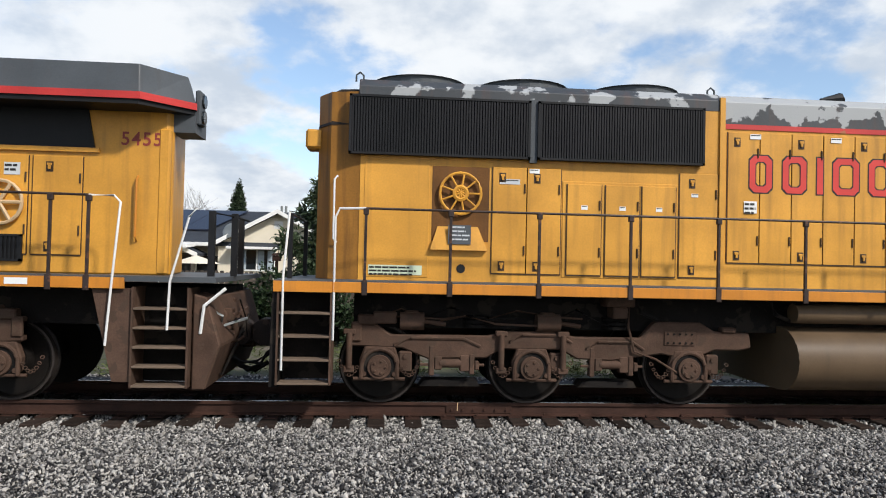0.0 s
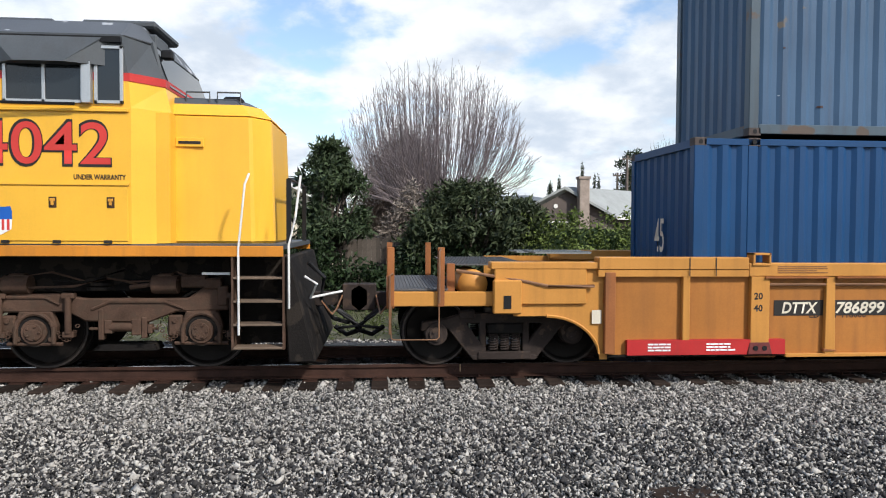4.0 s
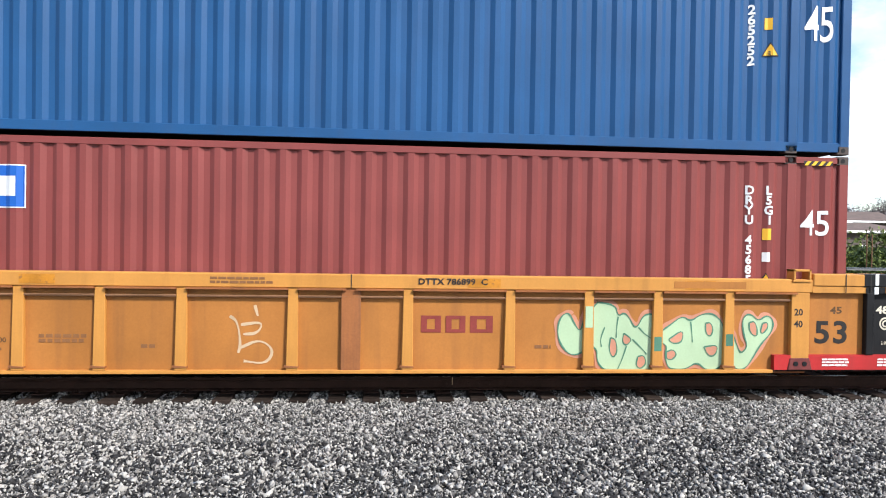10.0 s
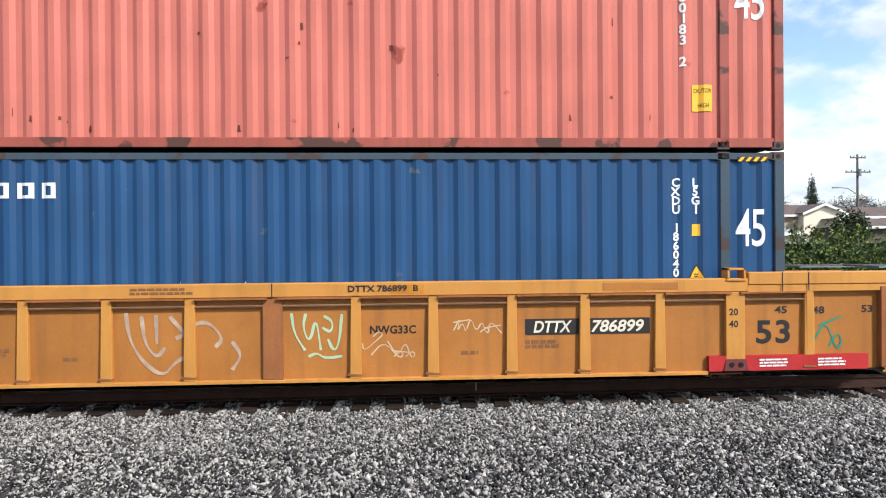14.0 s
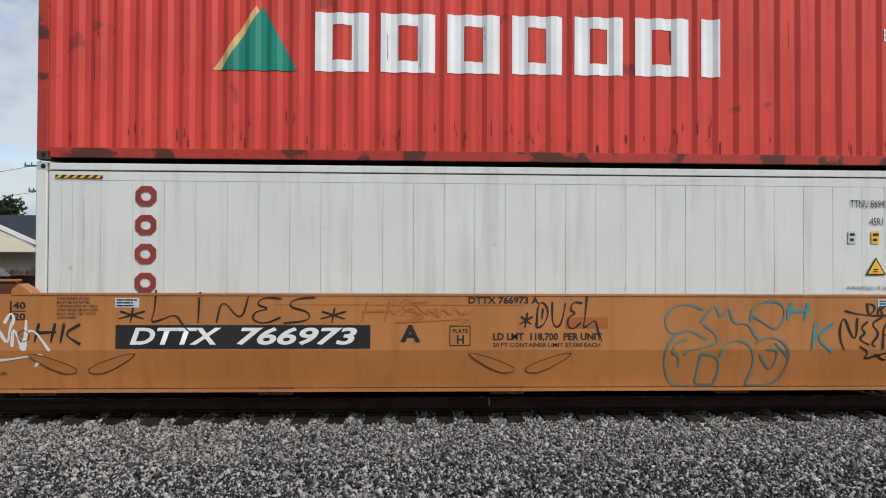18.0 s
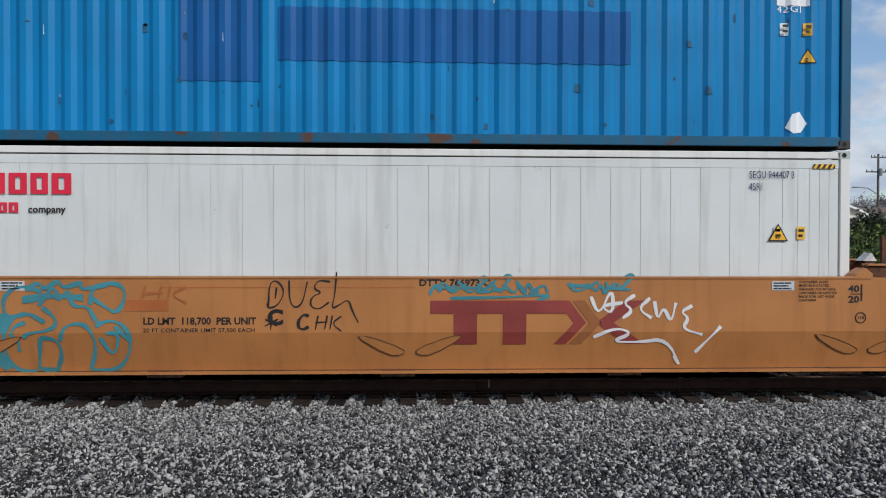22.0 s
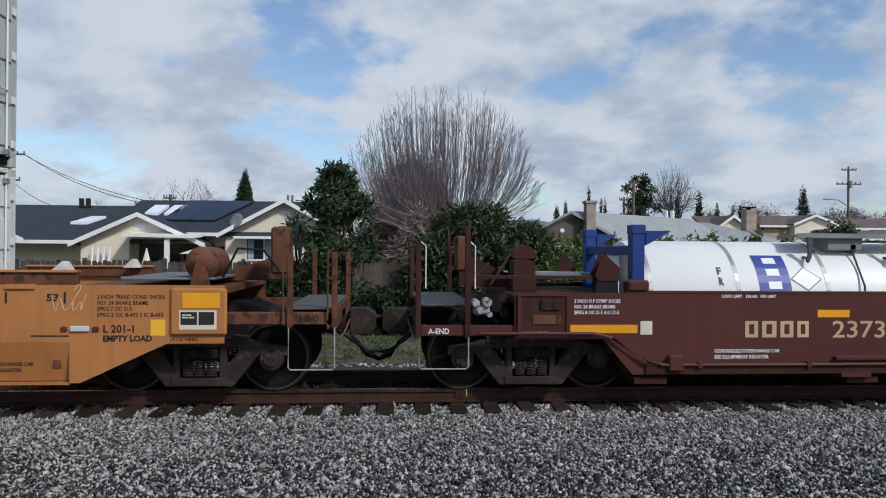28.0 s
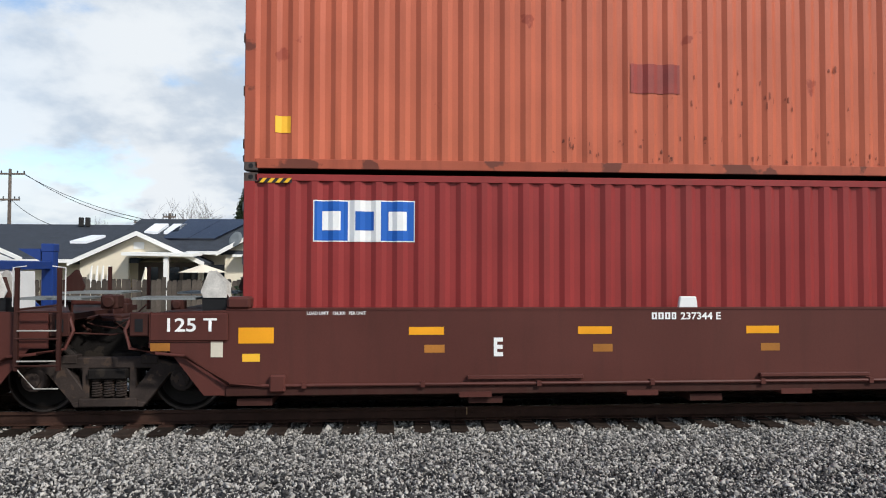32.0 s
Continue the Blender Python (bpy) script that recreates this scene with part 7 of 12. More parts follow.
            coupler(c, X(11.55), e)
        if kind == "joint":
            part("pull_handle", B(7.86, 7.98, Y - .022, Y + .01, .72, .98), M["ochre"], c, bevel=0.01)
    well_floor(c, 5.95, "ochre_rust")
    return c


# hand-drawn letters as strokes in a unit square
GLYPH = {
    "*": ([(.5, 1), (.5, 0)], [(.1, .75), (.9, .25)], [(.9, .75), (.1, .25)]), "I": ([(.45, 1), (.5, 0)], [(.42, 1.15), (.5, 1.2)]),
    "D": ([(.2, .05), (.12, .9), (.5, 1.02), (.95, .6), (.65, .1), (.2, .0), (.1, .2)], [(.5, .75), (.5, .35)]), "U": ([(.0, 1), (.12, .25), (.45, .0), (.78, .2), (.9, .95)],),
    "E": ([(.95, .95), (.35, 1.02), (.12, .72), (.62, .55), (.12, .45), (.05, .1), (.5, -.05), (.98, .22)],), "L": ([(.12, 1.3), (.15, .5), (.05, -.02), (.4, .12), (.85, .35), (1.1, -.1), (1.45, -.5)],),
    "N": ([(.0, .0), (.1, 1), (.8, .0), (.95, 1.05)],), "S": ([(.95, 1), (.25, .95), (.1, .62), (.8, .45), (.85, .08), (.0, -.02)],), "C": ([(.9, .85), (.5, 1), (.1, .6), (.2, .1), (.6, .0), (.95, .2)],),
    "H": ([(.15, 1), (.05, .0)], [(.85, 1), (.75, .0)], [(.0, .5), (.95, .55)]), "K": ([(.15, 1), (.08, .0)], [(.85, .95), (.15, .45), (.95, -.1)])}


def smooth_marks(d, e, f):
    Y = -1.45
    t = lambda o, s, x, z, h, m="ink", w=None, b=.004: write(o, s, x, z, h, m, Y, b, width=w)
    for o in (d, e, f):
        for s in (-1, 1):
            sx = s * 6.10
            t(o, "40", sx - .13 if s < 0 else sx - .17, 1.34, .085, "ink", .15); t(o, "20", sx - .13 if s < 0 else sx - .17, 1.20, .085, "ink", .15)
            decal("size_bar", rect(sx - (.17 if s < 0 else -.0), sx - (.15 if s < 0 else -.02), 1.22, 1.44), M["ink"], o, 0, Y - .005, 0)
            decal("size_rule", rect(sx - .14, sx + .03, 1.308, 1.318), M["ink"], o, 0, Y - .005, 0)
            for lab, px in (("45", 6.90), ("48", 7.42), ("53", 8.12)):
                xx = s * px
                decal("size_bar", rect(xx - .01 - (.06 if s > 0 else -.0), xx + .015 - (.06 if s > 0 else 0), 1.30, 1.44), M["ink"], o, 0, Y - .005, 0)
                t(o, lab, xx + .05 if s < 0 else xx - .28, 1.33, .085, "ink", .15)
            for i, q in enumerate(("CONTAINER GUIDE", "MUST BE ROTATED", "FORWARD FOR 96\" WIDE", "CONTAINER OR ROTATED", "BACK FOR 102\" WIDE", "CONTAINER")):
                t(o, q, s * 5.48 - .22, 1.455 - i * .048, .032, "ink", (.40, .41, .50, .52, .48, .24)[i], .0005)
            decal("pale_plate", rect(s * 5.48 - .58 if s > 0 else 0 - 4.98, (s * 5.48 - .28) if s > 0 else -4.68, 1.36, 1.48), M["tinplate"], o, 0, Y - .005, 0)
            decal("plate_print", lines(bmesh.new(), (s * 5.48 - .56) if s > 0 else -4.96, 1.465, .26, 3, .018, .036), M["ink"], o, 0, Y - .008, 0)
            bm = bmesh.new()
            tube(bm, [(s * 6.10 + .07 * math.cos(k * .5236), 0, 1.0 + .07 * math.sin(k * .5236)) for k in range(13)], .006, 4)
            decal("round_mark", bm, M["ink"], o, 0, Y - .005, 0)
            t(o, "110", s * 6.10 - .045, .98, .04, "ink", .09, .001)
        if o is not f:
            tx = 6.95
            for i, s in enumerate(("2 INCH TREAD COND. SHOES", "NO. 24 BRAKE BEAMS", "38 INCH WHEELS", "SPRG 7 OC D-5 7 IC D-6 5 IC D-6A", "SPRG 2 OC B-353 2 IC B-354")):
                t(o, s, tx, 1.19 - i * .075, .045, "ink", .60 + .05 * (i % 3) + (.25 if i == 3 else 0), .001)
            t(o, "SIDE BRG SET-UP HGT 5-1/16\" +-1/16\" FEMALE", 6.55, .53, .045, "ink", 1.30, .001); t(o, "SIDE BRG SET-UP HGT 5-3/16\" +-1/16\" MALE", 6.55, .46, .045, "ink", 1.25, .001)
    for o, xx in ((d, -8.13), (e, -7.82), (f, -7.78)):
        write(o, "53", xx, .50, .36, "ink", Y, .012, width=.62, track=1.06)
    # number boards
    for o, x in ((d, -4.97), (f, 1.72)):
        decal("number_board", rect(x, x + 3.20, .84, 1.14), M["ink"], o, 0, Y - .004, 0, label="black number board")
        write(o, "DTTX", x + .16, .90, .20, "white", Y - .003, .008, slant=.25, width=1.16); write(o, "766973", x + 1.48, .90, .20, "white", Y - .003, .008, slant=.25, width=1.55)
    t(d, "A", -1.37, .93, .20, "ink", .24, .012); t(f, "B", 1.03, .90, .22, "ink", .30, .012); t(e, "C", -1.66, .93, .18, "ink", .20, .012)
    for o, x in ((d, -.52), (e, .27), (f, -.55)):
        t(o, "DTTX 766973 " + {d: "A", e: "C", f: "B"}[o], x, 1.42, .08, "ink", .92)
    for o, x in ((d, -.75), (f, .42)):
        bm = tube(bmesh.new(), [(x, 0, .88), (x + .26, 0, .88), (x + .26, 0, 1.13), (x, 0, 1.13), (x, 0, .88)], .006, 4)
        decal("plate_box", bm, M["ink"], o, 0, Y - .005, 0)
        t(o, "PLATE", x + .03, 1.04, .05, "ink", .20, .001); t(o, "H", x + .08, .90, .11, "ink", .10, .004)
    t(d, "LD LMT  118,700  PER UNIT", -.20, .95, .085, "ink", 1.42); t(d, "20 FT CONTAINER LIMIT 57,500 EACH", -.20, .86, .05, "ink", 1.40, .001)
    t(e, "LD LMT  118,700  PER UNIT", -3.22, .93, .085, "ink", 1.42); t(e, "20 FT CONTAINER LIMIT 57,500 EACH", -3.22, .83, .05, "ink", 1.40, .001)
    t(f, "PER UNIT  118,700  LD LMT", -1.35, .95, .085, "ink", 1.42); t(f, "20 FT CONTAINER LIMIT 57,500 EACH", -1.35, .85, .05, "ink", 1.40, .001)
    t(f, "GWG33B", -3.32, 1.43, .09, "ink", .62)
    for i, s in enumerate(("2 INCH TREAD COND. SHOES", "NO. 24 BRAKE BEAMS", "SPRG 7 OC D-5", "SPRG 2 OC B-432 2 IC B-433")):
        t(f, s, 8.45, 1.36 - i * .075, .05, "ink", (.82, .62, .42, .80)[i], .001)
        t(d, s, -9.2, 1.36 - i * .085, .05, "ink", (.95, .72, .45, .90)[i], .001)
    t(f, "L 201-1", 8.52, .94, .09, "ink", .38); t(f, "EMPTY LOAD", 8.52, .83, .07, "ink", .60); t(f, "7/16\" ADJ BLOCK", 8.52, .72, .07, "ink", .66)
    for a, b, r, m in ((8.02, 8.10, .03, "redshade"), (8.13, 8.36, .035, "tinplate"), (8.40, 8.48, .03, "redshade")):
        part("marker_bar", box(bmesh.new(), a, b, Y - .03, Y, .985 - r, .985 + r), M[m], f, bevel=0.01)
    decal("fine_print", lines(bmesh.new(), 7.66, .905, .48, 1, .016, .03), M["ink"], f, 0, Y - .005, 0)
    decal("pale_plate", rect(6.78, 7.05, .60, .69), M["tinplate"], f, 0, Y + .03, 0)
    t(f, "JACK HERE", 9.34, .83, .045, "ink", .34, .001)
    decal("yellow_card", rect(9.10, 9.28, .90, 1.10), M["sign"], f, 0, Y - .005, 0, label="yellow and white card")
    decal("yellow_card", rect(-9.24, -9.06, .92, 1.10), M["sign"], d, 0, Y - .005, 0, label="yellow and white card")
    t(f, "CONTROLLED INTERCHANGE CAR", 6.72, .52, .045, "ink", .95, .001); t(f, "SEE EQUIPMENT REGISTER", 6.72, .44, .045, "ink", .80, .001)
    t(d, "CONTROLLED INTERCHANGE CAR", -7.28, .50, .045, "ink", .95, .001); t(d, "SEE EQUIPMENT REGISTER", -7.28, .43, .045, "ink", .80, .001)
    for o, x in ((e, -7.45), (f, -7.68)):
        bm = tube(bmesh.new(), [(x, 0, 1.02), (x + .52, 0, 1.02), (x + .52, 0, 1.26), (x, 0, 1.26), (x, 0, 1.02)], .006, 4)
        decal("notice_box", bm, M["ink"], o, 0, Y - .005, 0)
        for i, (q, w) in enumerate((("CAR EQUIPPED WITH", .40), ("NON METALLIC", .28), ("CTR PLT BOWL LINERS", .44), ("ON INTERMEDIATE", .34), ("TRUCKS", .16), ("DO NOT LUBRICATE", .38))):
            t(o, q, x + .26 - w / 2, 1.222 - i * .036, .026, "ink", w, .0003)
    # dark red trade mark as bars and chevrons
    decal("trade_bar", rect(.42, 2.20, 1.06, 1.23), M["darkred"], e, 0, Y - .006, 0)
    for xx in (.72, 1.36):
        decal("trade_stem", rect(xx, xx + .30, .66, 1.06), M["darkred"], e, 0, Y - .006, 0)
    for dx, m in ((0, "darkred"), (.20, "ttxd")):
        decal("trade_chevron", poly_face(bmesh.new(), [(2.02 + dx, .66), (2.18 + dx, .66), (2.44 + dx, .94), (2.22 + dx, 1.23), (2.06 + dx, 1.23), (2.28 + dx, .94)]), M[m], e, 0, Y - .006, 0)
    for q in ([(2.62, .98), (2.98, 1.23), (3.22, 1.23), (2.80, .94)], [(2.80, .94), (3.22, .66), (2.96, .66), (2.62, .90)], [(2.62, .90), (2.62, .98), (2.80, .94)]):
        decal("trade_arm", poly_face(bmesh.new(), q), M["darkred"], e, 0, Y - .006, 0)
    for o, xx in ((d, .75), (e, -3.45), (f, .35)):
        decal("patch", rect(xx, xx + .55, 1.10, 1.24), M["faintpatch"], o, 0, Y - .0045, 0)
    # spray tags
    for o, seed, x, z, w, h, n, m, sw in (
            (d, 41, -7.85, .92, 1.0, .30, 5, "ink", .026), (d, 42, -6.88, .72, 1.0, .50, 5, "spraywhite", .045), 
            (d, 49, -1.6, 1.2, 1.1, .2, 5, "faintpatch", .02),
            (e, 53, .45, 1.28, 1.5, .2, 8, "teal", .045), 
            (e, 57, 2.2, 1.3, .8, .2, 3, "teal", .05),
            (f, 58, -7.9, 1.36, 1.5, .12, 7, "tealfaint", .022), (f, 59, -4.95, 1.02, 1.0, .32, 6, "tealfaint", .034), (f, 60, -3.5, 1.02, 1.0, .34, 6, "tealfaint", .034), (f, 61, .45, 1.02, 1.0, .34, 6, "tealfaint", .034), (f, 62, -1.8, 1.12, 1.2, .2, 6, "faintpatch", .02),
            (f, 64, 7.9, 1.14, .4, .28, 3, "palespray", .015), (f, 65, 3.8, 1.1, 1.0, .28, 5, "faintpatch", .03)):
        bm = bmesh.new()
        for s in tag_strokes(seed, x, z, w, h, n):
            scrawl(bm, s, sw)
        decal("spray_tag", bm, M[m], o, 0, Y - .007, 0, label="sprayed scrawl")
    for o, m, sw, strokes in (
            (e, "spraywhite", .05, ([(2.5, 1.28), (2.61, 1.02), (2.78, 1.42), (2.80, 1.04), (2.62, 1.16), (2.92, 1.20)], [(3.08, 1.30), (2.92, 1.20), (3.06, 1.10), (2.92, 1.0)], [(3.28, 1.26), (3.12, 1.12), (3.30, 1.0)], [(3.34, 1.22), (3.38, .96), (3.46, 1.16), (3.56, .92), (3.62, 1.2)], [(3.84, 1.16), (3.68, 1.08), (3.80, 1.0), (3.70, .86), (3.98, .78)], [(2.54, .75), (2.84, .88), (3.06, .8), (2.76, .69), (3.14, .68), (3.51, .73), (3.74, .32), (3.62, .5)], [(3.9, .54), (4.0, .65), (4.22, .89)])),):
        bm = bmesh.new()
        for q in strokes:
            scrawl(bm, q, sw)
        decal("spray_tag", bm, M[m], o, 0, Y - .007, 0, label="sprayed strokes without letters")
    hooks = ([(4.62, 1.24), (4.6, 0.93), (4.52, 1.04), (4.45, 1.25), (4.39, 1.16), (4.38, 0.97), (4.44, 0.81)], [(4.76, 1.19), (4.66, 1.1), (4.74, 1.04), (4.63, 0.96), (4.78, 0.88)], [(4.95, 1.24), (4.8, 1.16), (4.93, 1.03), (4.8, 0.89), (4.86, 0.86)], [(4.96, 0.82), (4.98, 1.19), (5.15, 1.17), (5.11, 1.03), (4.97, 1.01)], [(5.14, 1.18), (5.13, 0.92), (5.22, 0.86), (5.25, 1.24)])
    loops = ([(5.47, 1.09), (5.33, 1.08), (5.45, 0.97), (5.3, 0.89), (5.5, 0.86)], [(4.65, 0.86), (4.78, 0.78), (4.7, 0.68), (4.92, 0.75), (5.16, 0.81)], [(4.86, 0.76), (5.02, 0.65), (5.09, 0.8), (5.16, 0.63)], [(5.3, 0.73), (5.38, 0.65), (5.31, 0.54), (5.22, 0.61), (5.3, 0.73)], [(4.75, 1.42), (4.77, 1.26), (4.87, 1.35), (4.83, 1.42), (4.74, 1.42)], [(4.89, 1.26), (4.92, 1.41), (4.96, 1.27)], [(4.93, 1.34), (4.99, 1.39)], [(4.45, 1.33), (4.6, 1.29), (4.86, 1.26), (5.21, 1.27)])
    for strokes, sw in ((hooks, .032), (loops, .030)):
        bm = bmesh.new()
        for q in strokes:
            scrawl(bm, q, sw)
        decal("spray_tag", bm, M["ink"], d, 0, Y - .007, 0, label="dark looping spray tag")
    # marker and spray tags by their strokes
    for o, m, sw, word_, x, z, w, h in (
            (d, "ink", .026, "*LINES*", -4.98, 1.17, 2.95, .32), (d, "ink", .040, "HK", -5.98, .92, .62, .24), (d, "ink", .026, "*DUEL", .12, 1.10, 1.05, .34), (d, "teal", .05, "H", 3.66, 1.20, .36, .24), (d, "teal", .05, "K", 3.98, .82, .36, .36),
            (d, "ink", .022, "DUEL", 6.18, .82, .58, .26), (e, "ink", .022, "*DUEL", -7.26, .88, .78, .36), (e, "ink", .024, "DUEL", -1.70, 1.13, 1.12, .36), (e, "ink", .024, "*", -1.72, .86, .22, .18), (e, "ink", .045, "C", -1.30, .86, .18, .20), (e, "ink", .022, "HK", -1.06, .86, .36, .18),
            (e, "ink", .024, "DUEL", 7.45, 1.12, .44, .26), (e, "faintpatch", .035, "HK", -3.25, 1.22, .62, .20), (f, "ink", .028, "DUEL", 6.26, .80, .92, .36), (f, "ink", .03, "*", 7.00, 1.02, .28, .24), (f, "ink", .03, "*", 6.08, .58, .26, .28), (d, "faintpatch", .03, "HS", -1.9, 1.18, .9, .26)):
        bm = bmesh.new()
        step = w / len(word_)
        for k, ch in enumerate(word_):
            for q in GLYPH[ch]:
                tall = .6 if ch == "*" and len(word_) > 1 else 1.0
                scrawl(bm, [(x + step * (k + a * .92) + b * .10 * h, z + b * h * tall) for a, b in q], sw)
        decal("spray_tag", bm, M[m], o, 0, Y - .007, 0, label="hand-drawn tag")
    upper = ([(0.19, 0.65), (0.04, 0.60), (-0.00, 0.77), (0.06, 0.92), (0.19, 0.96), (0.31, 0.89)], [(0.28, 0.74), (0.39, 0.95), (0.42, 0.89), (0.44, 0.78), (0.51, 0.94), (0.54, 0.72), (0.66, 0.74), (0.71, 0.60), (0.75, 0.53)], [(0.31, 0.72), (0.40, 0.62), (0.42, 0.53), (0.36, 0.46), (0.19, 0.43), (0.16, 0.37)], [(0.68, 0.75), (0.69, 0.92), (0.82, 1.00), (0.94, 0.96), (0.95, 0.79), (0.88, 0.65), (0.80, 0.72), (0.68, 0.84)])
    lower = ([(0.33, 0.55), (0.19, 0.67), (0.07, 0.60), (0.00, 0.38), (0.02, 0.14), (0.09, 0.00), (0.24, 0.00)], [(0.18, 0.55), (0.09, 0.51), (0.06, 0.39), (0.12, 0.37), (0.12, 0.22)], [(0.29, 0.38), (0.27, 0.14), (0.25, 0.01), (0.42, 0.01)], [(0.29, 0.38), (0.42, 0.36), (0.45, 0.19), (0.40, 0.01)], [(0.44, 0.34), (0.47, 0.50), (0.59, 0.55), (0.68, 0.48), (0.72, 0.27), (0.66, 0.01)], [(0.72, 0.51), (0.82, 0.58), (0.94, 0.53), (1.00, 0.34), (0.94, 0.10), (0.85, 0.00), (0.66, 0.01)], [(0.75, 0.38), (0.85, 0.14), (0.91, 0.43), (0.80, 0.43)], [(0.87, 0.51), (0.99, 0.32)])
    for o, x, k in ((d, 2.04, 1.69), (e, -4.96, 1.60)):
        bm = bmesh.new()
        for q in upper + lower:
            scrawl(bm, [(x + a * k, .335 + b * 1.13) for a, b in q], .06 if o is e else .034)
        if o is e:
            scrawl(bm, [(x + .06, 1.05), (x - .08, .82), (x - .10, .55), (x + .05, .36)], .16)
            scrawl(bm, [(x + .30, 1.36), (x + .45, 1.48), (x + .52, 1.36), (x + .70, 1.50), (x + .75, 1.38), (x + 1.0, 1.48), (x + .95, 1.36), (x + 1.3, 1.44)], .07)
            scrawl(bm, [(x + .25, 1.24), (x + .6, 1.30), (x + 1.0, 1.27)], .10)
        decal("bubble_tag", bm, M["teal" if o is e else "tealmid"], o, 0, Y - .007, 0, label="teal bubble graffiti")
    for o in (d, e, f):
        decal("seam_mark", rect(-3.0, 0.2, 1.395, 1.402), M["faintpatch"], o, 0, Y - .004, 0)


M["faintpatch"] = mat("faded_patch", (0.42, 0.12, 0.03), 0.55, var=0.2, bump=0.0)
car_d = smooth_car("smooth ochre well car with black board and dark spray tags", XD, "platform", "joint", 1)
car_e = smooth_car("smooth ochre well car with dark red mark and white tag", XE, "joint", "joint", 1)
car_f = smooth_car("smooth ochre well car with teal tags and rusty air tank", XF, "joint", "platform", 1)
smooth_marks(car_d, car_e, car_f)


def lean(cars, zk=.82, slope=.11 / .51):
    """Lays what is painted or fixed on the side sheets against their lower half, which leans inwards."""
    for c in cars:
        for o in c.children:
            if o.name.split(".")[0] in ("lettering", "spray_tag", "bubble_tag", "trade_chevron", "trade_stem", "trade_arm", "hand_hold_recess", "hand_hold_rim", "pull_handle"):
                z0 = o.matrix_basis.translation.z
                bm = bmesh.new()
                bm.from_mesh(o.data)
                bmesh.ops.bisect_plane(bm, geom=bm.verts[:] + bm.edges[:] + bm.faces[:], plane_co=(0, 0, zk - z0), plane_no=(0, 0, 1))
                for v in bm.verts:
                    if v.co.z + z0 < zk:
                        v.co.y += (zk - v.co.z - z0) * slope - (.022 if o.name.startswith("hand_hold") else 0)
                bm.to_mesh(o.data)
                bm.free()


lean((car_d, car_e, car_f))
for o, k in ((car_d, 71), (car_e, 72)):
    clutter(o, 8.9, 10.2, .95, 1.75, k, "ochre_rust", "ochre_rust", 8, -.9)
for x in (XD - 9.55, (XD + XE) / 2, (XE + XF) / 2, XF + 9.6):
    truck(x)


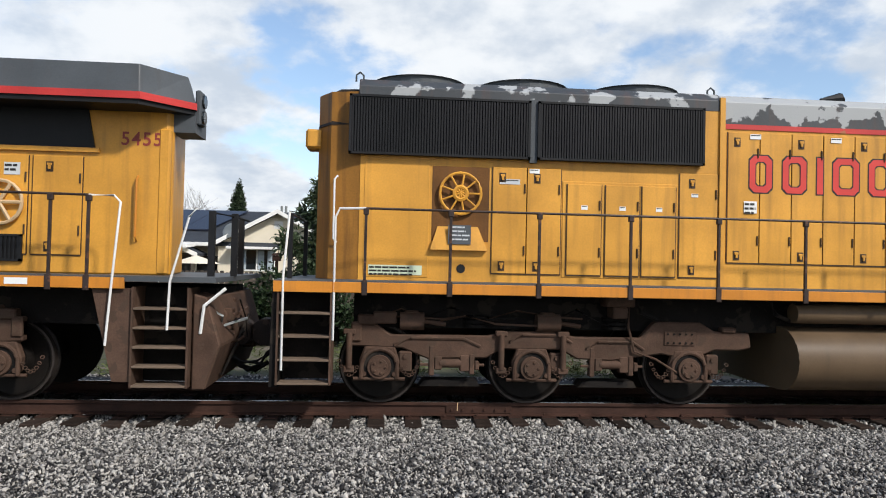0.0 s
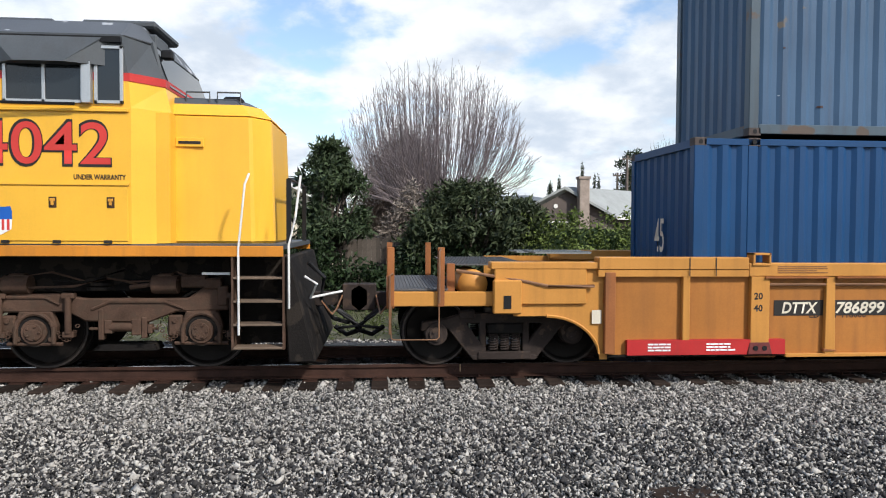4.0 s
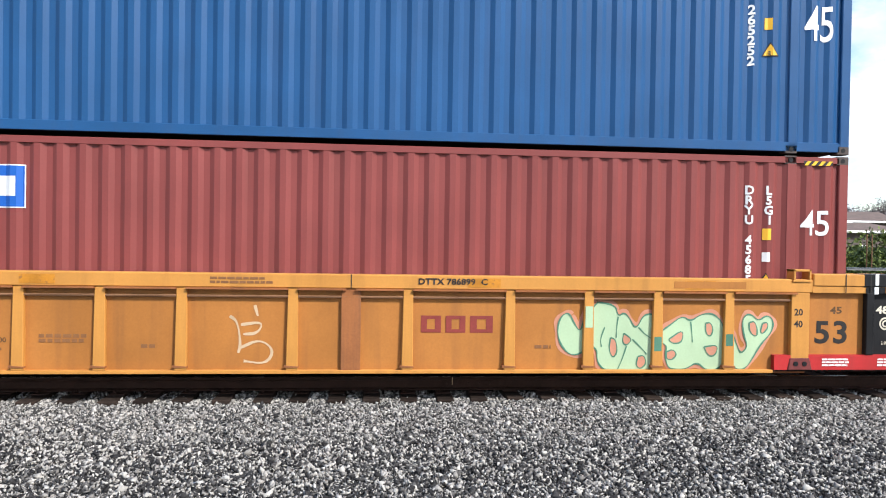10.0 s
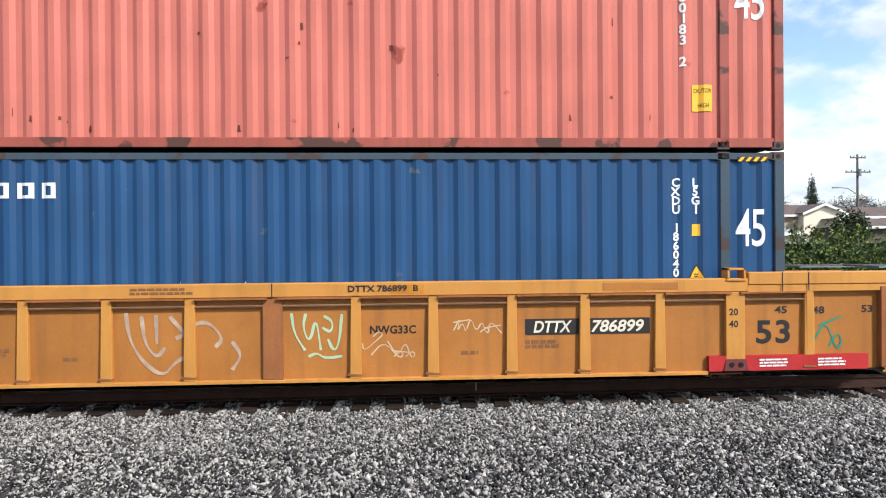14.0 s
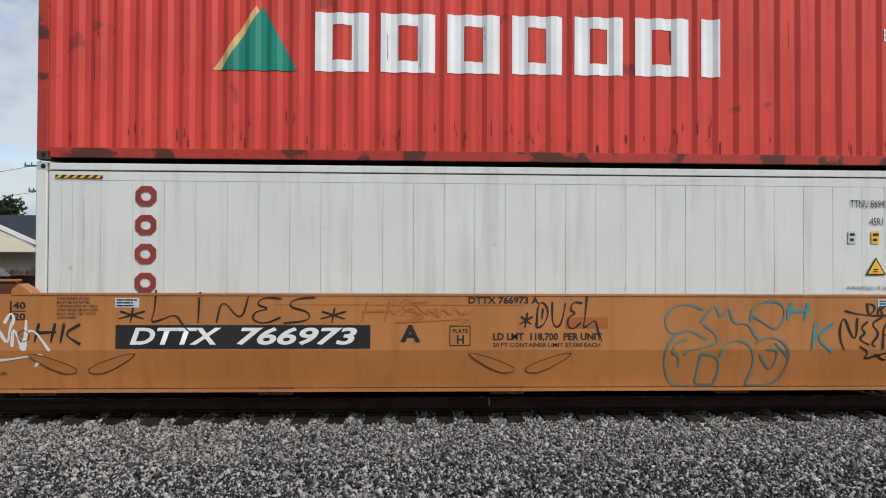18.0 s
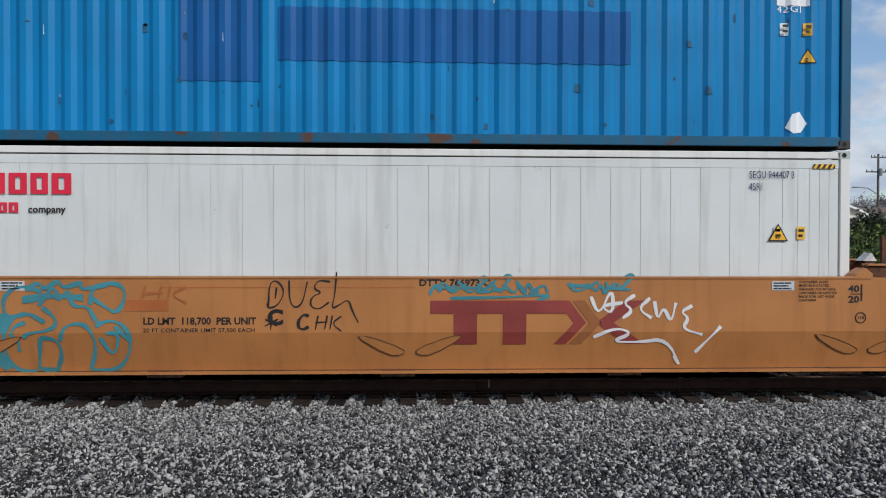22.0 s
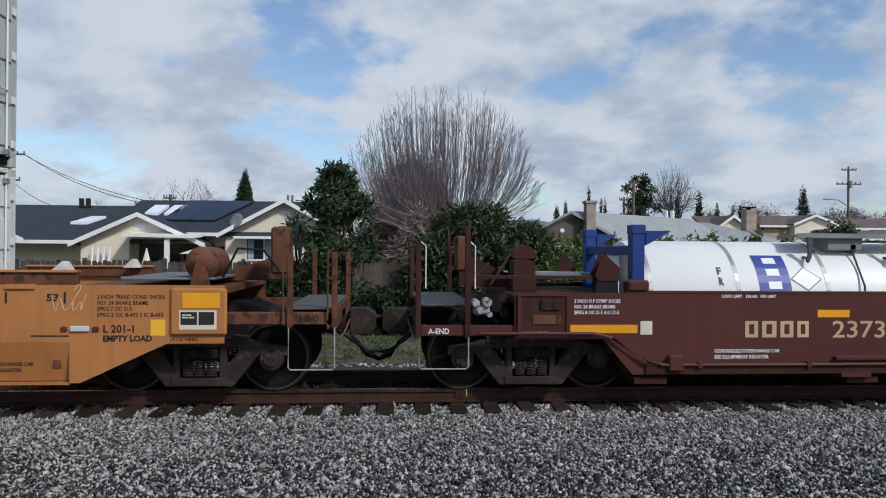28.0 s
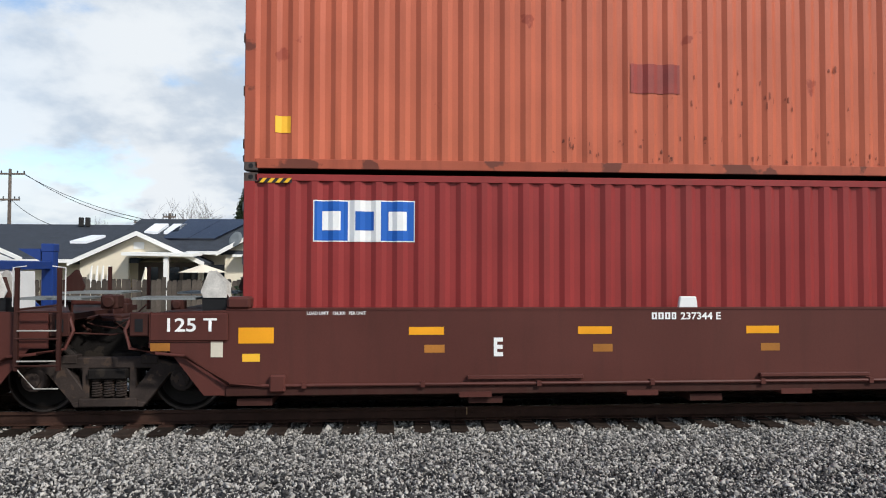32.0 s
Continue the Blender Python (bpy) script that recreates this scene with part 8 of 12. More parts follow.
# ---- brown well cars ----
def brown_car(label, x, left, right):
    c = rides(thing("well_car", label, "well car", "brown well cars"), x)
    Y = -1.42
    x0, x1 = -6.25 if left == "joint" else -6.0, 6.25 if right == "joint" else 6.0
    for s in (-1, 1):
        y = (lambda a, b: (a, b)) if s < 0 else (lambda a, b: (-b, -a))
        part("side_sheet", box(bmesh.new(), x0, x1, *y(Y, Y + .03), .50, 1.465), M["brown"], c, "brown side sheet")
        part("bottom_chord", box(bmesh.new(), x0, x1, *y(Y - .03, Y + .14), .37, .50), M["browndk"], c, bevel=0.01)
        part("top_flange", box(bmesh.new(), -6.25, 6.25, *y(Y - .008, Y + .12), 1.45, 1.475), M["brown"], c)
        if s > 0:
            continue
        part("train_line_pipe", tube(bmesh.new(), [(-5.8, Y - .05, .505), (6.1, Y - .05, .505)], .022, 8), M["brown"], c, smooth=True)
        for k in range(8):
            part("pipe_clip", box(bmesh.new(), -5.3 + k * 1.5, -5.24 + k * 1.5, Y - .08, Y, .47, .54), M["brown"], c)
        for k in (-3.4, -.34, 2.6) if left != "joint" else (-3.2, .7, 4.2):
            part("side_ledge", box(bmesh.new(), k, k + 1.52, Y - .07, Y, .56, .61), M["brown"], c, bevel=0.008)
        for k in (-3.3, -1.1, 1.0, 3.2):
            part("floor_pad", box(bmesh.new(), k, k + .42, Y - .035, Y + .2, .33, .40), M["brown"], c)
        for e in (-1, 1):
            part("pipe_shield", box(bmesh.new(), e * 5.6 - .1, e * 5.6 + .1, Y - .09, Y, .42, .64), M["brown"], c, bevel=0.02)
    for e, kind in ((-1, left), (1, right)):
        X = lambda v: e * v
        B = lambda a, b, y0, y1, z0, z1, bm=None: box(bm or bmesh.new(), min(X(a), X(b)), max(X(a), X(b)), y0, y1, z0, z1)
        part("end_bulkhead", B(6.15, 6.25, -1.38, 1.38, .4, 1.4), M["browndk"], c)
        part("container_shoe", B(5.95, 6.24, -1.46, -1.22, 1.465, 1.62), M["brown"], c, bevel=0.03)
        plate = [(X(6.29), 1.60), (X(6.58), 1.60), (X(6.62), 1.68), (X(6.52), 1.94), (X(6.48), 1.95), (X(6.29), 1.78)]
        guide = M["dirtywhite" if kind == "joint" else "browndk"]
        part("container_stop", prism(bmesh.new(), plate, -1.25, -1.235), guide, c, "white-painted guide" if kind == "joint" else "brown folded guide")
        part("container_stop", prism(bmesh.new(), plate, -1.02, -1.0), guide, c)
        part("stop_web", prism(bmesh.new(), [(X(6.31), 1.60), (X(6.57), 1.60), (X(6.49), 1.86)], -1.235, -1.02), M["browndk"], c)
        part("stop_base", B(6.30, 6.60, -1.23, -1.03, 1.40, 1.60), M["black"], c)
        part("far_stop", prism(bmesh.new(), plate, 1.0, 1.03), M["browndk"], c)
        if kind == "joint":
            pts = [(6.25, 1.45), (6.25, .38), (6.52, .38), (6.98, .98), (7.2, .98), (7.2, 1.42)]
            for y0 in (-1.42, 1.39):
                part("end_plate", prism(bmesh.new(), [(X(a), z) for a, z in pts], y0, y0 + .03), M["brown"], c)
            part("centre_sill", B(6.2, 7.68, -.32, .32, .72, 1.32), M["browndk"], c, bevel=0.02)
            part("deck", B(6.25, 7.3, -1.35, 1.35, 1.30, 1.38), M["browndk"], c)
            grating(c, min(X(6.7), X(7.5)), max(X(6.7), X(7.5)), -1.2, -.5, 1.60); grating(c, min(X(6.5), X(7.4)), max(X(6.5), X(7.4)), .4, 1.2, 1.62)
            part("jack_pocket", B(7.2, 7.45, -1.40, -1.25, 1.12, 1.42), M["browndk"], c, bevel=0.015)
            decal("jack_slot", rect(min(X(7.28), X(7.38)), max(X(7.28), X(7.38)), 1.18, 1.34), M["black"], c, 0, -1.405, 0)
            part("bent_pipe", tube(bmesh.new(), [(X(5.7), -1.47, .505), (X(6.2), -1.47, .52), (X(6.75), -1.47, .88), (X(7.1), -1.47, .92), (X(7.42), -1.44, .98), (X(7.5), -1.40, 1.2), (X(7.42), -1.35, 1.40)], .022, 8), M["brown"], c, smooth=True)
            part("articulation_arm", prism(bmesh.new(), [(X(7.4), 1.32), (X(7.75), 1.26), (X(7.78), 1.0), (X(7.6), .80), (X(7.4), .82)], -.35, .35), M["browndk"], c, bevel=0.03)
            if e > 0:
                ladder(c, 6.88, 7.38, -1.53, .72, 1.50, 3, "browndk", 1.98)
                for xx in (6.82, 7.44):
                    grab(c, [(xx, -1.5, 1.5), (xx, -1.5, 1.98), ((xx + 7.13) / 2, -1.5, 2.0)], .009, "whitebar")
                    part("far_stile", B(xx, xx + .05, 1.38, 1.43, 1.3, 2.0), M["browndk"], c)
                for z in (.84, 1.21):
                    part("white_rung", tube(bmesh.new(), [(6.90, -1.55, z), (7.36, -1.55, z)], .010, 6), M["railgrey"], c)
                part("stirrup_step", tube(bmesh.new(), [(6.88, -1.52, .75), (7.1, -1.52, .50), (7.38, -1.52, .50)], .010, 6), M["railgrey"], c)
            else:
                part("load_board", B(6.22, 7.19, -1.45, -1.42, 1.06, 1.42), M["brown"], c, bevel=0.02)
                write(c, "125 T", X(7.02), 1.19, .16, "white", -1.452, .004, width=.66)
                a = min(X(6.95), X(7.18)); decal("amber_mark", rect(a, a + .24, .94, 1.04), M["amberdull"], c, 0, -1.424, 0)
                a = min(X(6.30), X(6.44)); decal("paper_card", rect(a, a + .15, .86, 1.06), M["offwhite"], c, 0, -1.424, 0)
        else:
            pts = [(6.25, 1.45), (6.25, .38), (5.85, .38), (6.5, .84), (7.74, .84), (7.74, 1.45)]
            for y0 in (-1.42, 1.39):
                part("end_plate", prism(bmesh.new(), [(X(6.0), .37), (X(6.16), .37), (X(6.56), .84), (X(7.74), .84), (X(7.74), 1.45), (X(6.0), 1.45)], y0, y0 + .03), M["brown"], c)
            door = part("access_door", B(7.02, 7.70, -1.445, -1.42, .88, 1.44), M["browndk"], c, "framed brown door", bevel=0.008)
            for a, b, z0, z1 in ((7.02, 7.06, .88, 1.44), (7.66, 7.70, .88, 1.44), (7.06, 7.66, .88, .915), (7.06, 7.66, 1.405, 1.44)):
                part("door_rim", B(a, b, -1.462, -1.445, z0, z1), M["brown"], door)
            for a in (7.22, 7.35):
                part("vent_slot", B(a, a + .05, -1.474, -1.468, 1.25, 1.33), M["black"], c)
            part("vent", B(7.15, 7.4, -1.47, -1.44, 1.22, 1.36), M["browndk"], c, bevel=0.01)
            part("name_plate", B(7.14, 7.5, -1.46, -1.445, 1.04, 1.16), M["ochre_rust"], c)
            part("bent_pipe", tube(bmesh.new(), [(X(5.7), -1.47, .505), (X(6.0), -1.47, .55), (X(6.45), -1.47, .86), (X(6.7), -1.47, .92), (X(8.2), -1.45, .92)], .022, 8), M["brown"], c, smooth=True)
            part("deck", B(6.25, 7.74, -1.35, 1.35, 1.30, 1.40), M["browndk"], c)
            part("running_board", B(6.4, 8.3, -1.2, -.95, 1.62, 1.66), M["browndk"], c, "brown running board")
            part("far_board", B(6.2, 7.6, .3, 1.2, 1.60, 1.66), M["steelgrey"], c)
            part("draft_sill", B(7.2, 9.0, -.3, .3, .78, 1.12), M["under"], c)
            part("side_sill", B(7.74, 9.0, -1.40, -1.32, .88, 1.02), M["brown"], c, bevel=0.01)
            part("far_sill", B(7.74, 9.0, 1.32, 1.40, .88, 1.02), M["browndk"], c)
            part("end_beam", B(8.95, 9.03, -1.4, 1.4, .85, 1.05), M["browndk"], c)
            grating(c, min(X(8.3), X(8.98)), max(X(8.3), X(8.98)), -1.3, 1.3, 1.30, "gratedark")
            for xx in (8.32, 8.96):
                part("end_post", B(xx, xx + .07, -1.44, -1.38, .86, 2.1 + (.2 if xx < 8.5 else 0)), M["browndk"], c, bevel=0.006)
                part("far_post", B(xx, xx + .07, 1.38, 1.44, .86, 2.05), M["browndk"], c)
                grab(c, [(X(xx) + .06, -1.44, 1.5), (X(xx) + .06, -1.44, 2.05), (X(xx), -1.43, 2.1)], .009, "whitebar")
            write(c, "A-END", X(8.86), .91, .07, "white", -1.402, .002, width=.27)
            stirrup(c, min(X(8.34), X(8.98)), max(X(8.34), X(8.98)), .46, .90, -1.43, "railgrey")
            part("slope_web", prism(bmesh.new(), [(X(7.0), 1.4), (X(8.3), 1.45), (X(8.3), 2.0), (X(8.0), 1.85)], .3, .4), M["browndk"], c)
            w = part("winch_stand", prism(bmesh.new(), [(X(7.22), 1.4), (X(7.58), 1.4), (X(7.56), 1.86)] + [(X(7.40) + .17 * math.cos(q), 1.90 + .17 * math.sin(q)) for q in (math.pi * k / 8 * (1 if e > 0 else 1) for k in range(0, 9))][::-e] + [(X(7.24), 1.86)], -.3, .1), M["browndk"], c, bevel=0.01)
            for dx in (0, .32):
                part("stay_rod", tube(bmesh.new(), [(X(7.62 + dx), -.4, 1.95 - dx * .4), (X(7.95 + dx), -.6, 1.50)], .018, 6), M["browndk"], w)
            part("brake_housing", B(8.25, 8.45, -.7, -.4, 1.7, 2.2), M["ochre_rust"], c, bevel=0.03)
            brake_wheel(c, X(8.55), 2.05, .26, -.5, "browndk")
            v = part("triple_valve", box(bmesh.new(), X(8.15) - .11, X(8.15) + .11, -1.28, -1.05, 1.14, 1.27), M["valvegrey"], c, "pale cast valve", bevel=0.03)
            for dx, z, r in ((-.08, 1.30, .055), (.07, 1.31, .065), (-.02, 1.20, .05), (.10, 1.15, .04)):
                part("valve_cap", disc(bmesh.new(), X(8.15) + dx, z, -1.32, -1.10, r, 10), M["valvegrey"], v, bevel=.008)
            for dx in (-.12, .02, .14):
                part("valve_pipe", tube(bmesh.new(), [(X(8.15) + dx, -1.2, 1.16), (X(8.15) + dx * 1.3, -1.22, 1.06), (X(8.15) + dx * 2.0, -1.15, 1.02)], .016, 6), M["under"], v)
            part("valve_shroud", B(7.76, 8.32, -1.02, -.98, 1.0, 1.42), M["under"], c)
            for k, dx in enumerate((.0, .11, .22)):
                part("valve_block", disc(bmesh.new(), X(7.84 + dx), 1.16 + .08 * (k % 2), -1.25, -1.0, .07, 12), M["under"], c, bevel=.01)
            write(c, "JACK HERE", X(7.62), .90, .045, "white", -1.452, .001, width=.3)
            for i, s in enumerate(("2 INCH H F COMP SHOES", "NO. 24 BRAKE BEAMS", "SPRG 8 OC D-5 4 IC D-5")):
                write(c, s, X(6.95), 1.32 - i * .075, .045, "white", -1.421, .001, width=(.62, .55, .6)[i])
            decal("amber_bar", rect(min(X(6.1), X(7.0)), max(X(6.1), X(7.0)), .92, 1.03), M["amber"], c, 0, -1.424, 0)
            decal("paper_card", rect(X(5.9) - .16, X(5.9), .90, 1.08), M["offwhite"], c, 0, -1.426, 0)
            coupler(c, X(9.15), e)
    well_floor(c, 5.9, "browndk")
    return c


M["valvegrey"] = mat("worn_valve_casting", (0.33, 0.33, 0.32), 0.6, var=0.35, scale=8, patch=(0.08, 0.07, 0.06), patch_at=0.58, bump=0.004)
M["amberdull"] = mat("dull_amber", (0.36, 0.14, 0.02), 0.5, var=0.2, bump=0.0)
car_g = brown_car("mineral-brown well car with pale number and round emblem", XG, "platform", "joint")
car_h = brown_car("mineral-brown well car with amber reflector patches", XH, "joint", "joint")


def brown_marks(g, h):
    Y = -1.42
    t = lambda o, s, x, z, hh, m="white", w=None, b=.003: write(o, s, x, z, hh, m, Y, b, width=w)
    word(g, -4.63, .86, .22, [.18, .20, .18, .16], .055, "tan", Y, .3, True)
    t(g, "237344", -3.42, .86, .22, "tan", 1.16, .003)
    t(g, "A", -1.28, .86, .22, "white", .18, .012); t(h, "E", -2.86, .86, .22, "white", .13, .012)
    for o, xs in ((g, (-3.62, -.95, 1.56, 3.90)), (h, (-3.95, -1.74, .54, 2.9))):
        for k, x in enumerate(xs):
            decal("amber_reflector", rect(x, x + .45, 1.13, 1.23), M["amber"], o, 0, Y - .004, 0, label="amber reflector patch")
            if o is h or k:
                decal("dull_reflector", rect(x + .2, x + .46, .90, 1.0), M["amberdull"], o, 0, Y - .004, 0)
    for x in (5.85, -6.1):
        o = g if x > 0 else h
        decal("amber_square", rect(x, x + .44, 1.03, 1.23), M["amber"], o, 0, Y - .004, 0, label="amber reflector square")
    decal("dull_reflector", rect(-2.1, -1.83, .88, .99), M["amberdull"], g, 0, Y - .004, 0); decal("paper_card", rect(2.95, 3.15, .91, 1.0), M["offwhite"], g, 0, Y - .004, 0)
    decal("notice_plate", rect(-6.05, -5.83, .80, .90), M["sign"], h, 0, Y - .004, 0)
    bm = tube(bmesh.new(), [(-.26, 0, .84), (.0, 0, .84), (.0, 0, 1.09), (-.26, 0, 1.09), (-.26, 0, .84)], .006, 4)
    decal("plate_box", bm, M["white"], g, 0, Y - .005, 0)
    t(g, "PLATE", -.23, 1.0, .05, "white", .2, .001); t(g, "H", -.18, .86, .11, "white", .1)
    t(g, "LD LMT 124,400 PER UNIT", .28, .96, .085, "white", 1.28)
    t(g, "LOAD LIMIT   124,400   PER UNIT", -4.95, 1.39, .04, "white", .75, .001); t(g, "LOAD LIMIT   124,400   PER UNIT", 5.30, 1.39, .04, "white", .75, .001); t(h, "LOAD LIMIT   124,300   PER UNIT", -5.25, 1.39, .04, "white", .75, .001)
    t(g, "CONTROLLED INTERCHANGE CAR", -5.05, .66, .045, "white", .90, .001); t(g, "SEE EQUIPMENT REGISTER", -5.05, .58, .045, "white", .75, .001)
    word(g, .0, 1.32, .09, [.07, .07, .07, .06], .02, "white", Y, .35, True); t(g, "237344 A", .40, 1.32, .09, "white", .55)
    word(h, -.75, 1.32, .09, [.07, .07, .07, .06], .02, "white", Y, .35, True); t(h, "237344 E", -.36, 1.32, .09, "white", .55)
    for i, s in enumerate(("2 INCH HF COMP SHOES", "NO. 24 BRAKE BEAMS", "38 INCH WHEELS", "SPRG 7 OC D-5 7 IC D-6 5 8C D-6A", "SPRG 2 OC B-353 2 IC B-354", "SIDE BRG SET UP HGT 5 1/8\" FEMALE", "SIDE BRG SET UP HGT 5 3/16\" MALE")):
        t(g, s, 5.28, 1.13 - i * .072, .045, "white", (.50, .48, .42, .84, .78, .80, .76)[i], .001)
    # round emblem: plain ring and cross
    cx, cz = 4.50, .97
    bm = bmesh.new()
    for r0, r1 in ((.40, .435), (.27, .29)):
        for k in range(36):
            a, b = 2 * math.pi * k / 36, 2 * math.pi * (k + 1) / 36
            poly_face(bm, [(cx + r * math.cos(q), cz + r * math.sin(q)) for r, q in ((r0, a), (r1, a), (r1, b), (r0, b))])
    for a in range(24):
        q = 2 * math.pi * a / 24
        ux, uz = math.cos(q), math.sin(q)
        poly_face(bm, [(cx + ux * r - uz * w, cz + uz * r + ux * w) for r, w in ((.315, -.022), (.375, -.022), (.375, .022), (.315, .022))])
    decal("emblem_ring", bm, M["bronze"], g, 0, Y - .004, 0, label="bronze round emblem")
    bm = bmesh.new()
    poly_face(bm, [(cx - .075, cz - .255), (cx + .075, cz - .255), (cx + .075, cz + .255), (cx - .075, cz + .255)]); 
    decal("emblem_cross", bm, M["bronze"], g, 0, Y - .004, 0)
    decal("emblem_cross", sheet_rect(cx - .255, cx + .255, cz - .075, cz + .075), M["bronze"], g, 0, Y - .006, 0)
    bm = bmesh.new()
    for s in tag_strokes(81, -2.4, 1.25, 2.35, .14, 11):
        scrawl(bm, s, .008)
    decal("chalk_scrawl", bm, M["palespray"], g, 0, Y - .006, 0, label="thin pale scrawl")
    part("white_tab", prism(bmesh.new(), [(-.38, 1.47), (-.12, 1.47), (-.14, 1.62), (-.36, 1.62)], Y - .0, Y + .06), M["white"], h, "white metal tab", bevel=.01)
    part("white_tab", prism(bmesh.new(), [(.45, 1.47), (.70, 1.47), (.68, 1.60), (.47, 1.60)], Y - .0, Y + .06), M["steelgrey"], g, "grey metal tab", bevel=.01)


M["bronze"] = mat("bronze_marking", (0.26, 0.125, 0.045), 0.5, var=0.1, bump=0.0)
brown_marks(car_g, car_h)
clutter(car_g, 7.0, 8.4, .85, 1.55, 91, "browndk", "browndk", 9, -1.0)
for x in (XG - 7.45, (XG + XH) / 2, XH + 7.81):
    truck(x)


def tank_container():
    c = rides(thing("tank_container", "white insulated tank container with steel straps in a blue end frame", "tank container"), XG, Z1)
    r, zc = .93, .90
    prof = [(-5.90, r * .2), (-5.90, r * .9), (-5.89, r * .985), (-5.86, r), (5.86, r), (5.89, r * .985), (5.90, r * .9), (5.90, r * .2)]
    bm = lathe(bmesh.new(), prof, 48)
    for v in bm.verts:
        v.co = (v.co.y, -v.co.x, v.co.z)
    o = part("tank", bm, M["tankwhite"], c, "glossy white tank shell", smooth=True)
    o.matrix_basis = pose(0, 0, zc)
    for x in (-5.72, -4.45, -3.12, -1.76, -.49, .92, 2.31, 3.64, 5.0, 5.72):
        pts = [(x, -(r + .004) * math.cos(a), zc + (r + .004) * math.sin(a)) for a in (math.pi * (k / 24) for k in range(25))]
        bm = bmesh.new()
        for (x0, y0, z0), (x1, y1, z1) in zip(pts, pts[1:]):
            bm.faces.new([bm.verts.new(q) for q in ((x - .03, y0, z0), (x + .03, y0, z0), (x + .03, y1, z1), (x - .03, y1, z1))])
        bmesh.ops.remove_doubles(bm, verts=bm.verts, dist=1e-5)
        part("strap", bm, M["strap"], c, "grey steel strap")
    for e in (-1, 1):
        for s in (-1, 1):
            part("frame_post", box(bmesh.new(), e * 6.02 - .09, e * 6.02 + .09, s * 1.13 - .09, s * 1.13 + .09, 0, 1.98), M["frameblue"], c, "blue frame post", bevel=.012)
            part("corner_fitting", box(bmesh.new(), e * 6.02 - .1, e * 6.02 + .1, s * 1.13 - .1, s * 1.13 + .1, 1.90, 2.03), M["redtag" if e > 0 and s < 0 else "frameblue"], c, "red-painted corner" if e > 0 and s < 0 else "", bevel=.012)
            part("gusset_plate", prism(bmesh.new(), [(e * 5.9, 1.95), (e * 5.55, 1.95), (e * 5.9, 1.75)], s * 1.13 - .05, s * 1.13 + .05), M["frameblue"], c)
            part("brace", tube(bmesh.new(), [(e * 6.0, s * 1.05, .9), (e * 5.6, s * .55, 1.55)], .05, 6), M["frameblue"], c)
        part("cross_beam", box(bmesh.new(), e * 6.02 - .06, e * 6.02 + .06, -1.05, 1.05, 1.62, 1.75), M["frameblue"], c, bevel=.01)
        part("sill_beam", box(bmesh.new(), e * 6.02 - .06, e * 6.02 + .06, -1.05, 1.05, .02, .18), M["frameblue"], c)
        part("data_board", prism(bmesh.new(), [(e * 6.08, .9), (e * 6.12, .9), (e * 6.10, 1.6), (e * 6.08, 1.6)], -.6, .5), M["white"], c)
    # roof walkway on brackets
    w = part("roof_walkway", box(bmesh.new(), -3.5, 4.1, -.72, -.30, 1.90, 1.93), M["steelgrey"], c, "grey roof walkway")
    part("walkway_edge", box(bmesh.new(), -3.5, 4.1, -.735, -.72, 1.88, 1.95), M["steelgrey"], w)
    part("raised_deck", box(bmesh.new(), -.95, 1.6, -.60, -.10, 1.96, 1.99), M["steelgrey"], w)
    for x in (-3.35, -2.1, -1.35, -.05, 1.2, 2.67, 3.86):
        part("bracket", prism(bmesh.new(), [(x - .03, 1.89), (x + .05, 1.89), (x + .03, 1.60), (x - .01, 1.52), (x - .04, 1.54), (x - .01, 1.66)], -.80, -.76), M["bracket"], w)
        part("bracket_foot", tube(bmesh.new(), [(x, -.78, 1.58), (x + .01, -.62, 1.60)], .022, 6), M["bracket"], w)
    for x, l in ((-3.0, .55), (-.93, 1.60), (3.0, .45)):
        part("spill_box", box(bmesh.new(), x, x + l, -.66, -.2, 1.70, 1.89), M["steelgrey"], w, bevel=.02)
    for x in (-2.6, .70, 3.47):
        p = part("drain_pipe", tube(bmesh.new(), [(x, -.50, 1.86), (x, -.62, 1.72), (x - .02, -.95, 1.20), (x - .02, -.96, .9)], .016, 6), M["bracket"], c, smooth=True)
        part("pipe_collar", box(bmesh.new(), x - .05, x + .05, -.66, -.56, 1.70, 1.80), M["bracket"], p, bevel=.01)

    def on(o, bm, m, dy=.005):
        for v in bm.verts:
            a = (v.co.z - .95) / r
            a = max(-1.2, min(1.2, a))
            v.co.y, v.co.z = -(r + dy) * math.cos(a), zc + (r + dy) * math.sin(a)
        return part(o, mesh_of(o, bm, M[m]), None, c)
    bm = bmesh.new()
    for k in range(6):
        poly_face(bm, [(-4.14, 1.05 + .12 * k), (-3.67, 1.05 + .12 * k), (-3.67, 1.17 + .12 * k), (-4.14, 1.17 + .12 * k)])
    on("logo_panel", bm, "logonavy", .006)
    for k in range(3):
        bm = sheet_rect(-4.0, -3.81, 1.2 + .2 * k, 1.31 + .2 * k); on("logo_bar", bm, "white", .010)
    on("placard_edge", poly_face(bmesh.new(), [(-3.67, 1.35), (-3.43, 1.17), (-3.19, 1.35), (-3.43, 1.55)]), "steelgrey", .006)
    on("hazard_placard", poly_face(bmesh.new(), [(-3.64, 1.35), (-3.43, 1.195), (-3.22, 1.35), (-3.43, 1.525)]), "tankwhite", .009)
